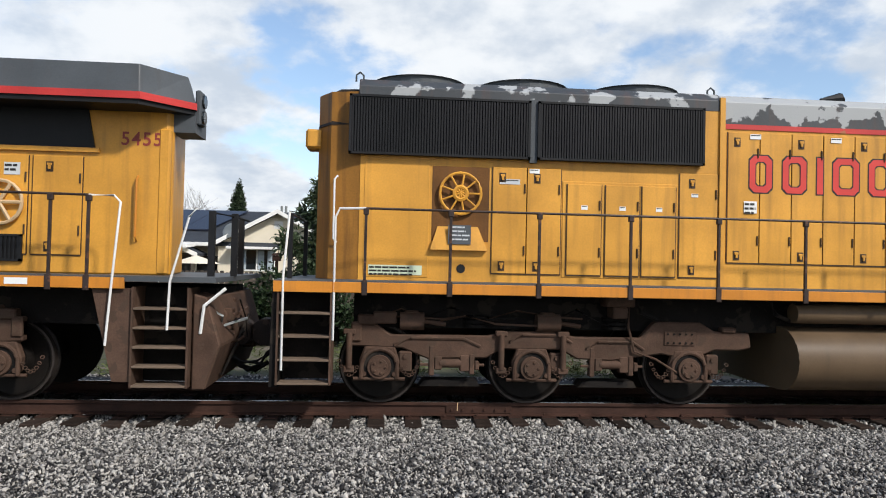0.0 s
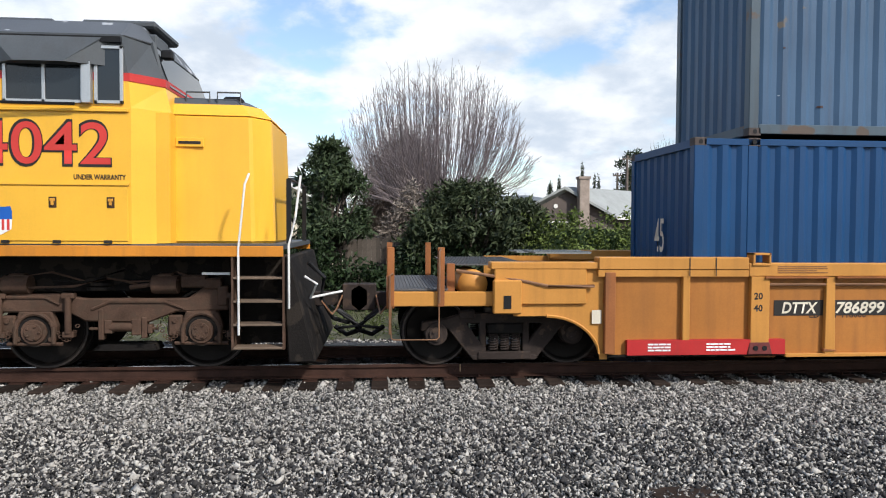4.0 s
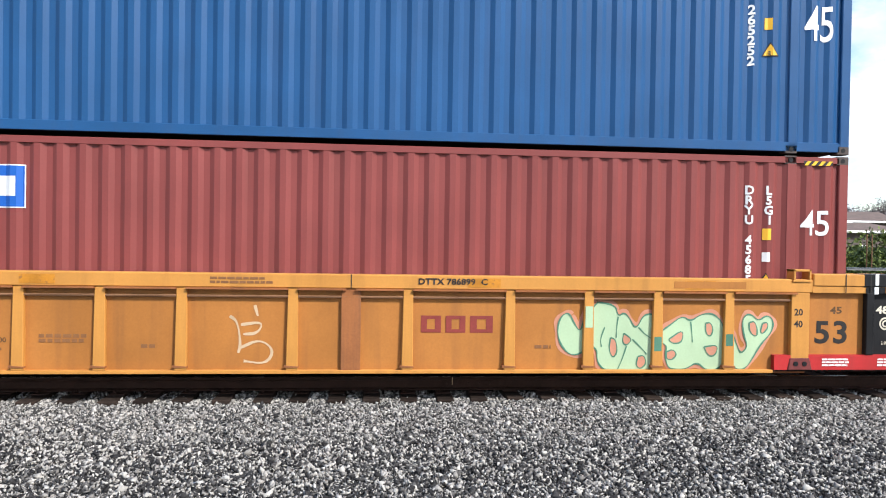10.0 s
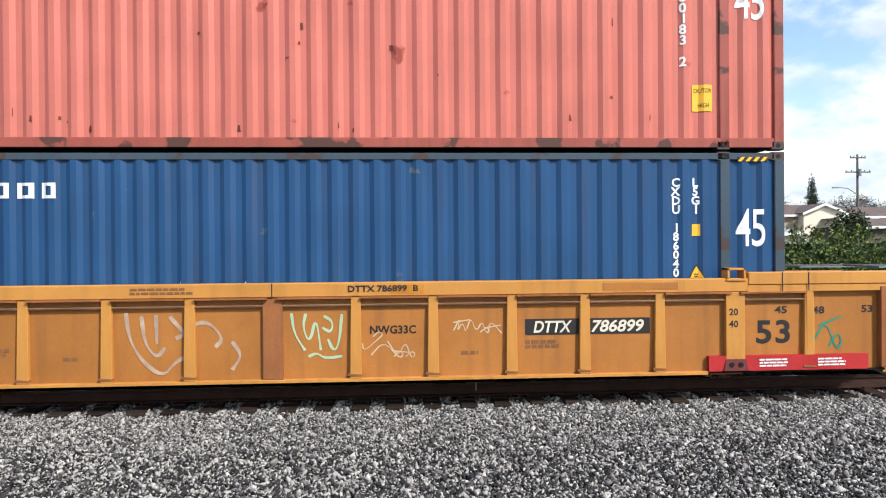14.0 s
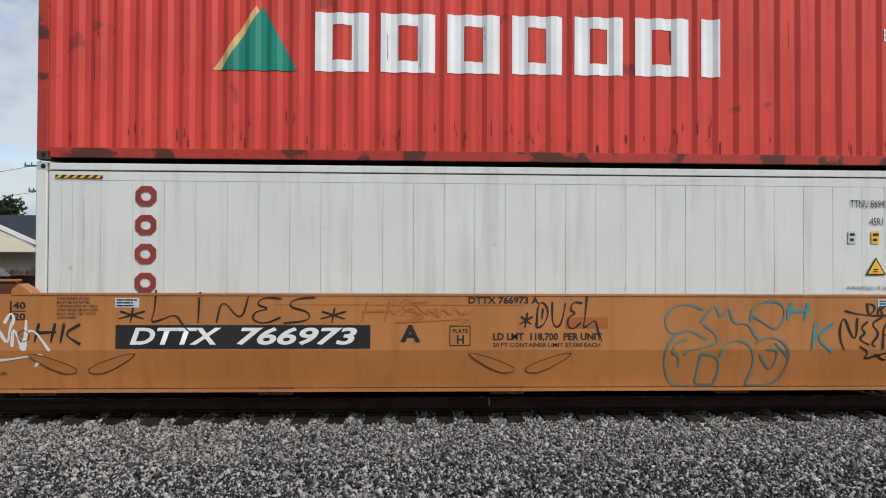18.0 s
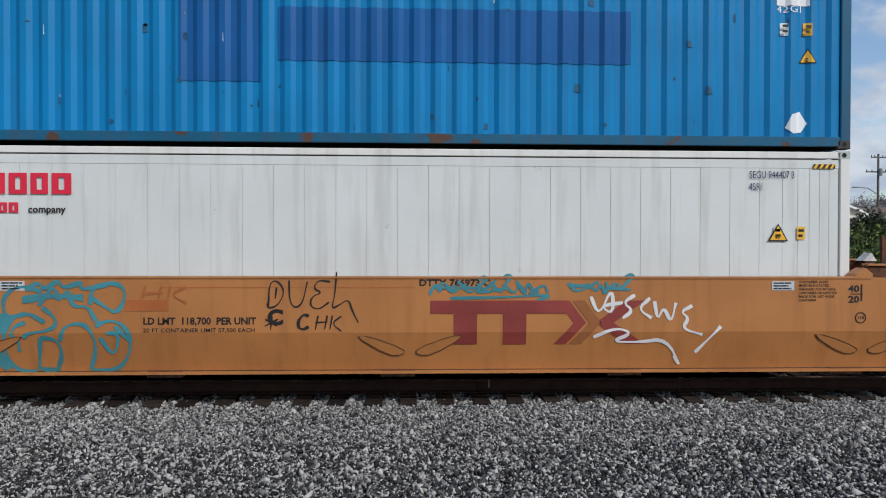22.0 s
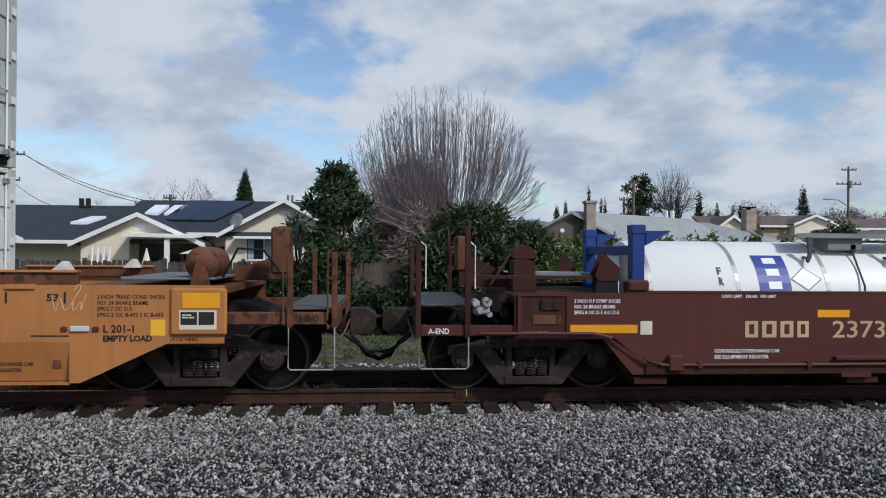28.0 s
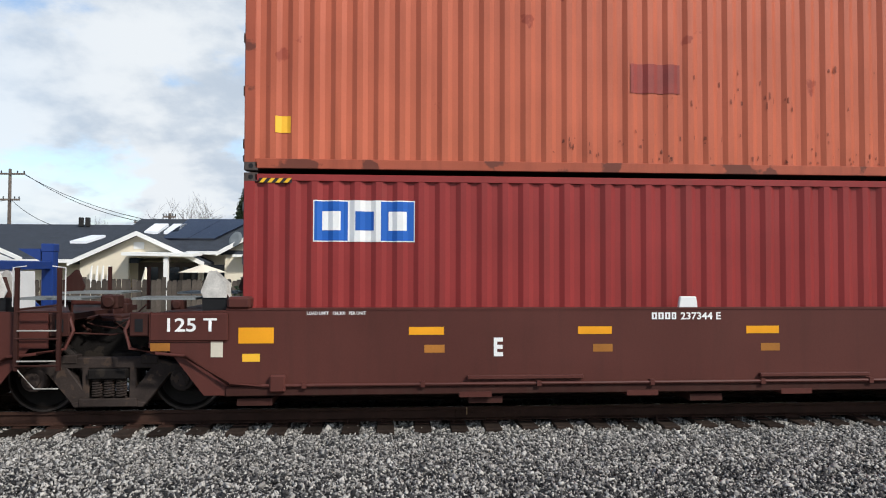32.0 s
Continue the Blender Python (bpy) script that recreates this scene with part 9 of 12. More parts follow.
    for s, x, z, h, w in (("EXFU 146204 5", 3.85, 1.45, .10, .80), ("40K2", 3.85, 1.26, .10, .25), ("F", -4.73, 1.42, .11, .07), ("R", -4.73, 1.26, .11, .075), ("R", 5.28, 1.38, .11, .075), ("E", 5.28, 1.22, .11, .07)):
        b = letters(s, h, .004, width=w)
        for v in b.verts:
            v.co.x += x; v.co.z += z
        on("lettering", b, "ink", .007)
    return c


M["tankwhite"] = mat("tank_white", (0.79, 0.78, 0.73), 0.42, var=0.03, bump=0.0, spec=0.4)
M["strap"] = mat("dull_steel_strap", (0.34, 0.34, 0.33), 0.45, metal=0.3, var=0.25, scale=5, bump=0.0)
M["bracket"] = mat("grimy_bracket", (0.085, 0.085, 0.085), 0.6, var=0.3, bump=0.002)
M["frameblue"] = mat("frame_blue", (0.012, 0.040, 0.19), 0.4, var=0.12, bump=0.001)
M["logonavy"] = mat("logo_navy", (0.03, 0.05, 0.26), 0.45, var=0.08, bump=0.0)
tank_container()


# ---- locomotives ----
def both(plan):
    """Closes a half outline (y < 0) to both sides."""
    return plan + [(x, -y) for x, y in reversed(plan)]


def screen(c, x0, x1, z0, z1, y, n, name="radiator_screen", m="black", d=.05):
    bm = box(bmesh.new(), x0, x1, y, y + .03, z0, z1)
    for a, b, e, f in ((x0, x1, z0, z0 + .03), (x0, x1, z1 - .03, z1), (x0, x0 + .035, z0, z1), (x1 - .035, x1, z0, z1)):
        box(bm, a, b, y - d - .01, y, e, f)
    for i in range(n):
        x = x0 + .05 + (x1 - x0 - .1) * i / (n - 1)
        box(bm, x - .012, x + .012, y - d, y, z0 + .03, z1 - .03)
    return part(name, bm, M[m], c, "black ribbed screen")


M["hoodend"] = mat("sooty_shaded_end", (0.34, 0.150, 0.026), 0.55, var=0.25, scale=1.2, streak=0.6, bump=0.002, dirt=(0.05, 0.028, 0.014), spec=0.25)
M["recess"] = mat("grimy_shaded_recess", (0.150, 0.066, 0.018), 0.65, var=0.3, streak=0.4, bump=0.002, spec=0.2)
M["latch"] = mat("dark_joint_latch_shade", (0.055, 0.028, 0.010), 0.6, var=0.3, bump=0.002)


def latch(c, x, z, y):
    # dark backing painted as the shade round the latch handle
    o = part("latch", box(bmesh.new(), x - .045, x + .045, y - .006, y, z - .066, z + .066), M["latch"], c, "dark backing for the shade round a latch")
    part("latch_handle", box(box(bmesh.new(), x - .030, x + .030, y - .022, y - .006, z + .012, z + .046), x - .016, x + .016, y - .026, y - .006, z - .036, z + .012), M["loco"], c, bevel=.004)
    return o


def hood_door(c, x0, x1, z0, z1, y=-.97, latches=True, label=""):
    d = part("hood_door", box(bmesh.new(), x0 + .006, x1 - .006, y - .018, y, z0, z1), M["loco"], c, label, bevel=.005)
    for a in (x0, x1):
        part("door_seam", box(bmesh.new(), a - .006, a + .006, y - .010, y, z0, z1), M["latch"], d)
    part("door_seam", box(bmesh.new(), x0, x1, y - .012, y, z0 - .016, z0), M["latch"], d)
    if latches:
        xm = (x0 + x1) / 2
        latch(d, xm - .1, z0 + .10, y - .018); latch(d, xm - .1, z1 - .14, y - .018)
    for z in (z0 + .25, z1 - .35):
        part("hinge", tube(bmesh.new(), [(x1 - .03, y - .024, z), (x1 - .03, y - .024, z + .13)], .012, 6), M["latch"], d)
    return d


def placard(c, x, z, w, h, y=-.99, m="white", rows=2):
    decal("placard", rect(x, x + w, z, z + h), M[m], c, 0, y - .003, 0)
    decal("placard_print", lines(bmesh.new(), x + .01, z + h * .85, w * .9, rows, h * .18, h * .36), M["ink"], c, 0, y - .007, 0)


def six_wheel_truck(c, axles, flip):
    """Three-axle truck: cast side frames, journals, dampers, brake cylinders and chains."""
    f = flip
    before = set(c.children)
    xm = axles[1]
    X = lambda v: xm + f * v
    for s in (-1, 1):
        y0, y1 = (-1.13, -1.0) if s < 0 else (1.0, 1.13)
        top = [(-2.42, .80), (-2.42, 1.08), (-2.10, 1.10), (-1.9, .96), (-.6, .96), (-.3, 1.02), (.3, 1.02), (.6, .96), (1.5, .96), (1.70, 1.18), (2.35, 1.18), (2.55, 1.06), (3.05, 1.04), (3.08, .84), (2.9, .80)]
        low = [(2.55, .80), (2.2, .66), (1.8, .74), (1.1, .64), (.62, .66), (.40, .78), (-.40, .78), (-.62, .66), (-1.4, .64), (-1.75, .78)]
        part("side_frame", prism(bmesh.new(), [(X(a), z) for a, z in top + low], y0, y1), M["truck"], c, "brown cast side frame", bevel=.02)
        if s > 0:
            continue
        for ax in axles:
            part("journal_box", prism(bmesh.new(), [(ax - .24, .40), (ax + .24, .40), (ax + .27, .60), (ax + .2, .80), (ax - .2, .80), (ax - .27, .60)], -1.14, -1.02), M["truck"], c, bevel=.02)
            # a flat dark disc stands in for the shade behind the cover
            part("journal_shadow_ring", disc(bmesh.new(), ax, .545, -1.147, -1.135, .205, 24), M["under"], c, "dark ring as painted shade round the axle cover")
            for dx in (-.20, .20):
                part("bolt", disc(bmesh.new(), ax + dx, .44, -1.165, -1.135, .032, 8), M["truck"], c)
            bm = disc(bmesh.new(), ax, .535, -1.18, -1.13, .16, 20)
            for k in range(5):
                disc(bm, ax + .08 * math.cos(1.257 * k), .535 + .08 * math.sin(1.257 * k), -1.215, -1.195, .02, 6)
            disc(bm, ax, .535, -1.20, -1.17, .115, 16)
            part("axle_cover", bm, M["truck"], c, bevel=.006)
            for side in (-1, 1):
                bm = bmesh.new()
                for k in range(8):
                    u = k / 7
                    lx, lz = ax + side * (.29 + .24 * u), .60 - .20 * math.sin(math.pi * (.12 + .80 * u)) + .06 * u
                    ring = [(lx + .026 * math.cos(q), -1.15 + (.012 if k % 2 else -.006) * math.sin(q), lz + .020 * math.sin(q)) for q in (math.pi * v / 3 for v in range(7))]
                    tube(bm, ring, .007, 4)
                part("safety_chain", bm, M["truck"], c)
            lug = part("journal_lug", box(bmesh.new(), ax + f * .34 - .09, ax + f * .34 + .09, -1.13, -1.03, .46, .74), M["truck"], c, bevel=.02)
            for dz in (.52, .67):
                part("bolt", disc(bmesh.new(), ax + f * .34, dz, -1.15, -1.13, .03, 8), M["truck"], lug)
            arch = [(ax + .235 * math.cos(q), -1.15, .535 + .235 * math.sin(q)) for q in (math.pi * v / 10 for v in range(11))]
            part("journal_arch", tube(bmesh.new(), [(ax + .235, -1.15, .38)] + arch + [(ax - .235, -1.15, .38)], .030, 8), M["truck"], c, "cast rim round the axle cover", smooth=True)
            part("tie_bar", tube(bmesh.new(), [(ax - .34, -1.13, .375), (ax + .34, -1.13, .375)], .024, 8), M["truck"], c)
        for ax, h in ((axles[0] - f * .40, 0), (axles[1] - f * .42, 0), (axles[1] + f * .42, 0)):
            d = part("damper", tube(bmesh.new(), [(ax, -1.17, .52), (ax, -1.17, .98)], .042, 10), M["truck"], c, smooth=True)
            part("damper_bracket", box(box(bmesh.new(), ax - .08, ax + .08, -1.19, -1.08, .96, 1.03), ax - .07, ax + .07, -1.19, -1.08, .46, .54), M["truck"], d, bevel=.01)
        for xb in (-1.62, .22):
            o = part("brake_cylinder", tube(bmesh.new(), [(X(xb) - .16, -1.1, 1.14), (X(xb) + .16, -1.1, 1.14)], .12, 16), M["truck"], c, smooth=True)
            part("cylinder_lug", box(bmesh.new(), X(xb) - .1, X(xb) + .1, -1.15, -1.0, 1.02, 1.28), M["truck"], o, bevel=.02)
            part("push_rod", tube(bmesh.new(), [(X(xb) + f * .16, -1.1, 1.14), (X(xb) + f * .45, -1.1, 1.10)], .03, 8), M["truck"], o)
        for xb in (-1.08, 1.10):
            o = part("brake_rigging", tube(bmesh.new(), [(X(xb) - .16, -1.09, .585), (X(xb) + .13, -1.09, .585)], .062, 12), M["truck"], c, "horizontal brake slack adjuster", smooth=True)
            for dx, w, lo, hi in ((-.27, .035, .42, .82), (-.18, .05, .50, .68), (.17, .06, .48, .70), (.27, .035, .44, .72), (.34, .03, .50, .62)):
                part("rigging_lever", box(bmesh.new(), X(xb) + dx - w, X(xb) + dx + w, -1.14, -1.02, lo, hi), M["truck"], o, bevel=.012)
            part("adjuster_rod", tube(bmesh.new(), [(X(xb) - .42, -1.10, .565), (X(xb) + .44, -1.10, .565)], .020, 6), M["truck"], o)
            part("sand_bracket", prism(bmesh.new(), [(X(xb) - .42, .26), (X(xb) + .40, .26), (X(xb) + .36, .34), (X(xb) - .36, .34)], -1.0, -.7), M["under"], c)
        part("air_pipe", tube(bmesh.new(), [(X(-2.3), -1.12, 1.16), (X(-1.9), -1.14, 1.20), (X(-1.2), -1.15, 1.18), (X(-.9), -1.15, 1.22), (X(-.5), -1.15, 1.12), (X(.1), -1.15, 1.10)], .016, 6), M["truck"], c, smooth=True)
        part("air_pipe", tube(bmesh.new(), [(X(1.35), -1.1, 1.45), (X(1.32), -1.16, 1.1), (X(1.4), -1.17, .78), (X(1.7), -1.17, .68), (X(2.0), -1.17, .5)], .016, 6), M["truck"], c, smooth=True)
        plate = part("bolted_plate", box(bmesh.new(), X(2.05) - .22, X(2.05) + .22, -1.145, -1.12, .86, 1.06), M["truck"], c, bevel=.008)
        for k in range(10):
            part("bolt", disc(bmesh.new(), X(2.05) - .17 + .085 * (k % 5), .90 + .12 * (k // 5), -1.16, -1.14, .014, 6), M["under"], plate)
        for a, w, lo, hi in ((-2.22, .12, 1.08, 1.22), (-1.98, .16, 1.10, 1.26), (-2.35, .07, .86, 1.12), (2.75, .10, 1.04, 1.12)):
            part("valve_box", box(bmesh.new(), X(a) - w, X(a) + w, -1.16, -1.0, lo, hi), M["truck"], c, bevel=.02)
        for a, b, z in ((-1.85, -.70, .92), (-.30, .55, .98), (.75, 1.55, .90)):
            part("frame_rib", tube(bmesh.new(), [(X(a), -1.13, z - .10), (X(a * .8 + b * .2), -1.135, z), (X(a * .2 + b * .8), -1.135, z), (X(b), -1.13, z - .10)], .022, 6), M["truck"], c, smooth=True)
        for k, (a, b) in enumerate(((-2.1, -1.0), (-1.5, -.2), (-.6, .7), (.3, 1.3))):
            part("brake_hose", tube(bmesh.new(), [(X(a), -1.08, 1.18), (X(a * .7 + b * .3), -1.12, 1.30 + .03 * (k % 2)), (X(a * .3 + b * .7), -1.10, 1.12 + .05 * (k % 3)), (X(b), -1.08, 1.20)], .014, 6), M["under"] if k % 2 else M["truck"], c, smooth=True)
        for xb in (-.75, 1.18):
            bm = bmesh.new()
            for k in range(3):
                disc_z = 1.06 + .06 * k
                upright(bm, [(X(xb) + .17 * math.cos(t), -.95 + .17 * math.sin(t)) for t in (math.pi * q / 8 for q in range(16))], disc_z, disc_z + .04)
            part("rubber_spring", bm, M["under"], c)
        part("bearing_block", box(box(bmesh.new(), X(1.18) - .2, X(1.18) + .2, -1.25, -.95, 1.38, 1.56), X(1.18) - .1, X(1.18) + .1, -1.25, -.95, 1.22, 1.38), M["truck"], c, bevel=.015)
    for ob in c.children:
        if ob not in before:
            ob.location.z += RISE
    for ax in axles:
        wheelset(c, ax, .535, RISE)


def stepwell(c, x0, x1, white=True, treads=4, z0=.45):
    """Stairs to the walkway, with side plates."""
    for x in (x0, x1):
        part("step_side", prism(bmesh.new(), [(x - .012, z0 - .02), (x + .012, z0 - .02), (x + .012, 1.62), (x - .012, 1.62)], -1.56, -1.05), M["truck"], c)
    part("step_back", box(bmesh.new(), x0, x1, -1.12, -1.10, z0, 1.6), M["under"], c)
    for i in range(treads):
        z = z0 + (1.45 - z0) * i / (treads - .6)
        part("step_tread", box(bmesh.new(), x0, x1, -1.56, -1.30, z - .015, z + .012), M["steptread"], c, "dusty perforated tread", bevel=.004)


M["steptread"] = mat("dusty_tread", (0.15, 0.105, 0.072), 0.8, var=0.25, bump=0.006)


M["sillbrown"] = mat("faded_red_brown_plate", (0.20, 0.075, 0.05), 0.6, var=0.25, bump=0.0)
M["railblack"] = mat("rusty_black_rail", (0.040, 0.026, 0.022), 0.5, var=0.4, scale=5, bump=0.001, patch=(0.11, 0.05, 0.03), patch_at=0.6, spec=0.3)


def handrail(c, pts, m="railblack", r=.016):
    return part("handrail", tube(bmesh.new(), pts, r, 8), M[m], c, smooth=True)


def stanchion(c, x, z0=1.62, z1=2.66, y=-1.56):
    p = part("stanchion", box(bmesh.new(), x - .018, x + .018, y - .018, y + .018, z0, z1), M["railblack"], c, bevel=.004)
    part("stanchion_foot", box(bmesh.new(), x - .035, x + .035, y - .03, y + .0, z0 - .05, z0 + .14), M["railblack"], p, bevel=.006)
    part("stanchion_cap", box(bmesh.new(), x - .035, x + .035, y - .028, y + .028, z1 - .07, z1 + .01), M["railblack"], p, bevel=.008)


def locomotive():
    c = rides(thing("locomotive", "yellow and grey diesel freight locomotive with peeling roof paint", "locomotive", "locomotives"), -78.63)
    # frame, walkway and sill
    part("underframe", box(bmesh.new(), -9.6, 9.7, -.95, .95, 1.12, 1.62), M["under"], c)
    part("walkway", box(bmesh.new(), -9.85, 10.05, -1.56, 1.56, 1.69, 1.755), M["lgrey"], c, "dark grey walkway plate")
    for s in (-1, 1):
        a, b = sorted((s * 1.545, s * 1.575))
        part("side_sill", box(bmesh.new(), -9.85, 10.05, a, b, 1.60, 1.735), M["sill"], c, "grimy orange side sill", bevel=.006)
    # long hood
    # besides soot, the end's shade is put into this darker yellow
    part("rear_wall", upright(bmesh.new(), [(-9.55, -.965)] + [(-9.97, -.86), (-10.16, -.55), (-10.16, .55), (-9.97, .86), (-9.55, .965)], 1.755, 4.30), M["hoodend"], c, "sooty hood end with its shade in the brown")
    part("rear_cap", upright(bmesh.new(), [(-9.5, -.972), (-9.98, -.87), (-10.17, -.56), (-10.17, .56), (-9.98, .87), (-9.5, .972)], 3.85, 4.36, [(-9.5, -.85), (-9.85, -.78), (-10.0, -.5), (-10.0, .5), (-9.85, .78), (-9.5, .85)]), M["soot"], c)
    part("radiator_hood", box(bmesh.new(), -9.56, -4.51, -.97, .97, 1.755, 4.25), M["loco"], c)
    part("engine_hood", box(bmesh.new(), -4.505, 1.38, -.96, .96, 1.755, 4.0), M["loco"], c)
    part("rear_cab_hood", box(bmesh.new(), 1.385, 5.85, -.965, .965, 1.755, 3.82), M["loco"], c)
    sec = lambda z0, z1, w=.97: [(-w, z0), (-w, z1 - .12), (-w + .14, z1), (w - .14, z1), (w, z1 - .12), (w, z0)]
    part("radiator_roof", extrude_x(bmesh.new(), sec(4.22, 4.50, .975), -9.6, -4.51), M["radpeel"], c, "peeling grey roof paint", bevel=.01)
    part("engine_roof", extrude_x(bmesh.new(), sec(4.0, 4.49, .965), -4.505, .1), M["peel"], c, "peeling grey roof paint", bevel=.01)
    part("blower_roof", prism(bmesh.new(), [(.1, 4.0), (1.38, 4.0), (1.38, 4.72), (.42, 4.72), (.1, 4.5)], -.965, .965), M["peel"], c, "peeling grey roof paint", bevel=.02)
    part("cab_hood_roof", extrude_x(bmesh.new(), sec(3.80, 4.60, .97), 1.385, 5.85), M["lgrey"], c, bevel=.01)
    part("red_band", box(bmesh.new(), -4.5, 1.1, -.975, -.96, 3.985, 4.055), M["redline"], c)
    part("red_band", box(bmesh.new(), 1.39, 5.85, -.978, -.965, 3.735, 3.81), M["redline"], c)
    decal("red_slash", poly_face(bmesh.new(), [(.75, 3.74), (.86, 3.74), (1.36, 4.05), (1.2, 4.05)]), M["redline"], c, 0, -.972, 0)
    part("hood_joint", box(bmesh.new(), -4.545, -4.47, -1.0, -.96, 1.76, 4.42), M["loco"], c)
    for x in (1.36, 3.62):
        part("hood_joint", box(bmesh.new(), x - .02, x + .02, -.985, -.96, 1.76, 4.4), M["loco"] if x < 2 else M["lgrey"], c)
    screen(c, -9.72, -7.26, 3.44, 4.24, -1.02, 64)
    screen(c, -7.16, -4.80, 3.44, 4.24, -1.02, 62)
    part("screen_divider", box(bmesh.new(), -7.26, -7.16, -1.04, -.97, 3.40, 4.26), M["lgrey"], c)
    for x in (-8.75, -7.2, -5.5):
        bm = upright(bmesh.new(), [(x + .66 * math.cos(t), .66 * math.sin(t)) for t in (math.pi * k / 14 for k in range(28))], 4.48, 4.64)
        upright(bm, [(x + .70 * math.cos(t), .70 * math.sin(t)) for t in (math.pi * k / 14 for k in range(28))], 4.64, 4.68, [(x + .45 * math.cos(t), .45 * math.sin(t)) for t in (math.pi * k / 14 for k in range(28))])
        part("cooling_fan", bm, M["lgrey"], c, "grey roof fan housing")
    for x in (-9.6, -4.6, -.3, 1.7, 3.3):
        part("lifting_eye", tube(bmesh.new(), [(x - .05, -.8, 4.47), (x - .05, -.8, 4.56), (x, -.8, 4.60), (x + .05, -.8, 4.56), (x + .05, -.8, 4.47)], .014, 6), M["lgrey"], c)
    # lower radiator panels and the hand brake recess
    for a, b in ((-7.76, -7.28), (-7.28, -6.80), (-5.12, -4.56)):
        hood_door(c, a, b, 1.88, 3.33)
    part("door_frame", box(bmesh.new(), -6.78, -5.14, -.98, -.96, 1.84, 3.17), M["loco"], c, bevel=.006)
    for a in (-6.72, -6.18, -5.66):
        d = hood_door(c, a, a + .49, 1.88, 3.13, -.982, False)
        placard(d, a + .20, 2.78, .09, .06, -1.0, "white", 1)
    # a flush panel: the depth's shade is painted in as dark ochre
    r = part("brake_recess", box(bmesh.new(), -8.58, -7.80, -.975, -.95, 2.30, 3.32), M["recess"], c, "grimy recess with its shade in the ochre")
    bm = bmesh.new()
    n = 24
    tube(bm, [(-8.20 + .28 * math.cos(2 * math.pi * k / n), -1.03, 2.95 + .28 * math.sin(2 * math.pi * k / n)) for k in range(n + 1)], .020, 6)
    tube(bm, [(-8.20 + .085 * math.cos(2 * math.pi * k / n), -1.04, 2.95 + .085 * math.sin(2 * math.pi * k / n)) for k in range(n + 1)], .030, 6)
    for k in range(9):
        t = 2 * math.pi * k / 9
        tube(bm, [(-8.20, -1.05, 2.95), (-8.20 + .28 * math.cos(t), -1.03, 2.95 + .28 * math.sin(t))], .014, 6)
    part("hand_brake_wheel", bm, M["loco"], r, "yellow spoked wheel", smooth=True)
    part("brake_box", upright(bmesh.new(), [(-8.6, -1.05), (-7.82, -1.05), (-7.82, -.95), (-8.6, -.95)], 2.18, 2.50, [(-8.5, -1.0), (-7.95, -1.0), (-7.95, -.95), (-8.5, -.95)]), M["loco"], r)
    decal("instruction_plate", rect(-8.36, -8.05, 2.26, 2.52), M["lgrey"], r, 0, -1.054, 0); decal("plate_lines", lines(bmesh.new(), -8.34, 2.5, .28, 4, .02, .055), M["tinplate"], r, 0, -1.058, 0)
    decal("drain_hole", disc(bmesh.new(), -8.17, 1.93, -.001, .001, .06, 16), M["black"], c, 0, -.976, 0)
    part("side_panel", box(bmesh.new(), -9.50, -8.62, -.978, -.965, 1.80, 3.38), M["loco"], c, bevel=.005)
    placard(c, -9.42, 1.83, .72, .13, -.98, "mintplate", 3)
    placard(c, -7.66, 3.10, .28, .07, -.99, "tinplate", 1); placard(c, -7.25, 3.26, .14, .06, -.99, "white", 1); placard(c, -4.95, 3.0, .1, .05, -.99, "white", 1)
    # engine doors
    w = (1.25 + 4.42) / 12
    for i in range(12):
        hood_door(c, -4.42 + i * w, -4.42 + (i + 1) * w, 2.10, 3.94, -.96, i % 2 == 0)
    placard(c, -4.18, 2.80, .19, .17, -.985, "white", 3); placard(c, -4.10, 3.85, .16, .07, -.985, "white", 1); placard(c, -1.1, 2.90, .4, .03, -.985, "tinplate", 1)
    for x in (-2.9, -.65, .95):
        placard(c, x, 3.84 if x < .5 else 2.16, .16, .07, -.985, "white", 1)
    # railway name as plain red bars, edged in black
    for x, w in zip((-4.12, -3.63, -3.12, -2.88, -2.34, -1.62, -1.28, -.77, -.32, -.08, .32, .55), (.37, .39, .11, .43, .39, .34, .42, .38, .11, .31, .11, .36)):
        name_block(c, x + .02, 3.10, w - .04 if w > .2 else w - .02, .52)
    # dynamic brake, grilles and panels behind the cab
    part("grid_housing", box(bmesh.new(), 1.42, 3.58, -1.12, 1.12, 3.80, 4.58), M["lgrey"], c, "grey brake-grid housing", bevel=.02)
    screen(c, 1.50, 3.50, 3.86, 4.50, -1.13, 30, "brake_grid", d=.02)
    part("grid_sill", box(bmesh.new(), 1.40, 3.60, -1.15, -1.0, 3.76, 3.83), M["black"], c)
    screen(c, 3.74, 5.42, 3.43, 4.10, -1.0, 26, "intake_grille", d=.05)
    for x in (3.95, 4.6, 5.2):
        decal("roof_tag", rect(x, x + .12, 4.30, 4.40), M["tinplate"], c, 0, -.975, 0)
    hood_door(c, 2.86, 3.46, 1.95, 3.50, -.965, False, "raised plain panel")
    placard(c, 3.08, 3.24, .12, .07, -.99, "white", 1)
    hood_door(c, 4.55, 5.15, 1.85, 3.38, -.965)
    part("inspection_plate", box(bmesh.new(), 1.48, 2.05, -.985, -.965, 2.0, 2.60), M["loco"], c, bevel=.004); placard(c, 1.68, 2.33, .11, .07, -.985, "white", 1)
    placard(c, 4.85, 3.20, .14, .07, -.99, "white", 1)
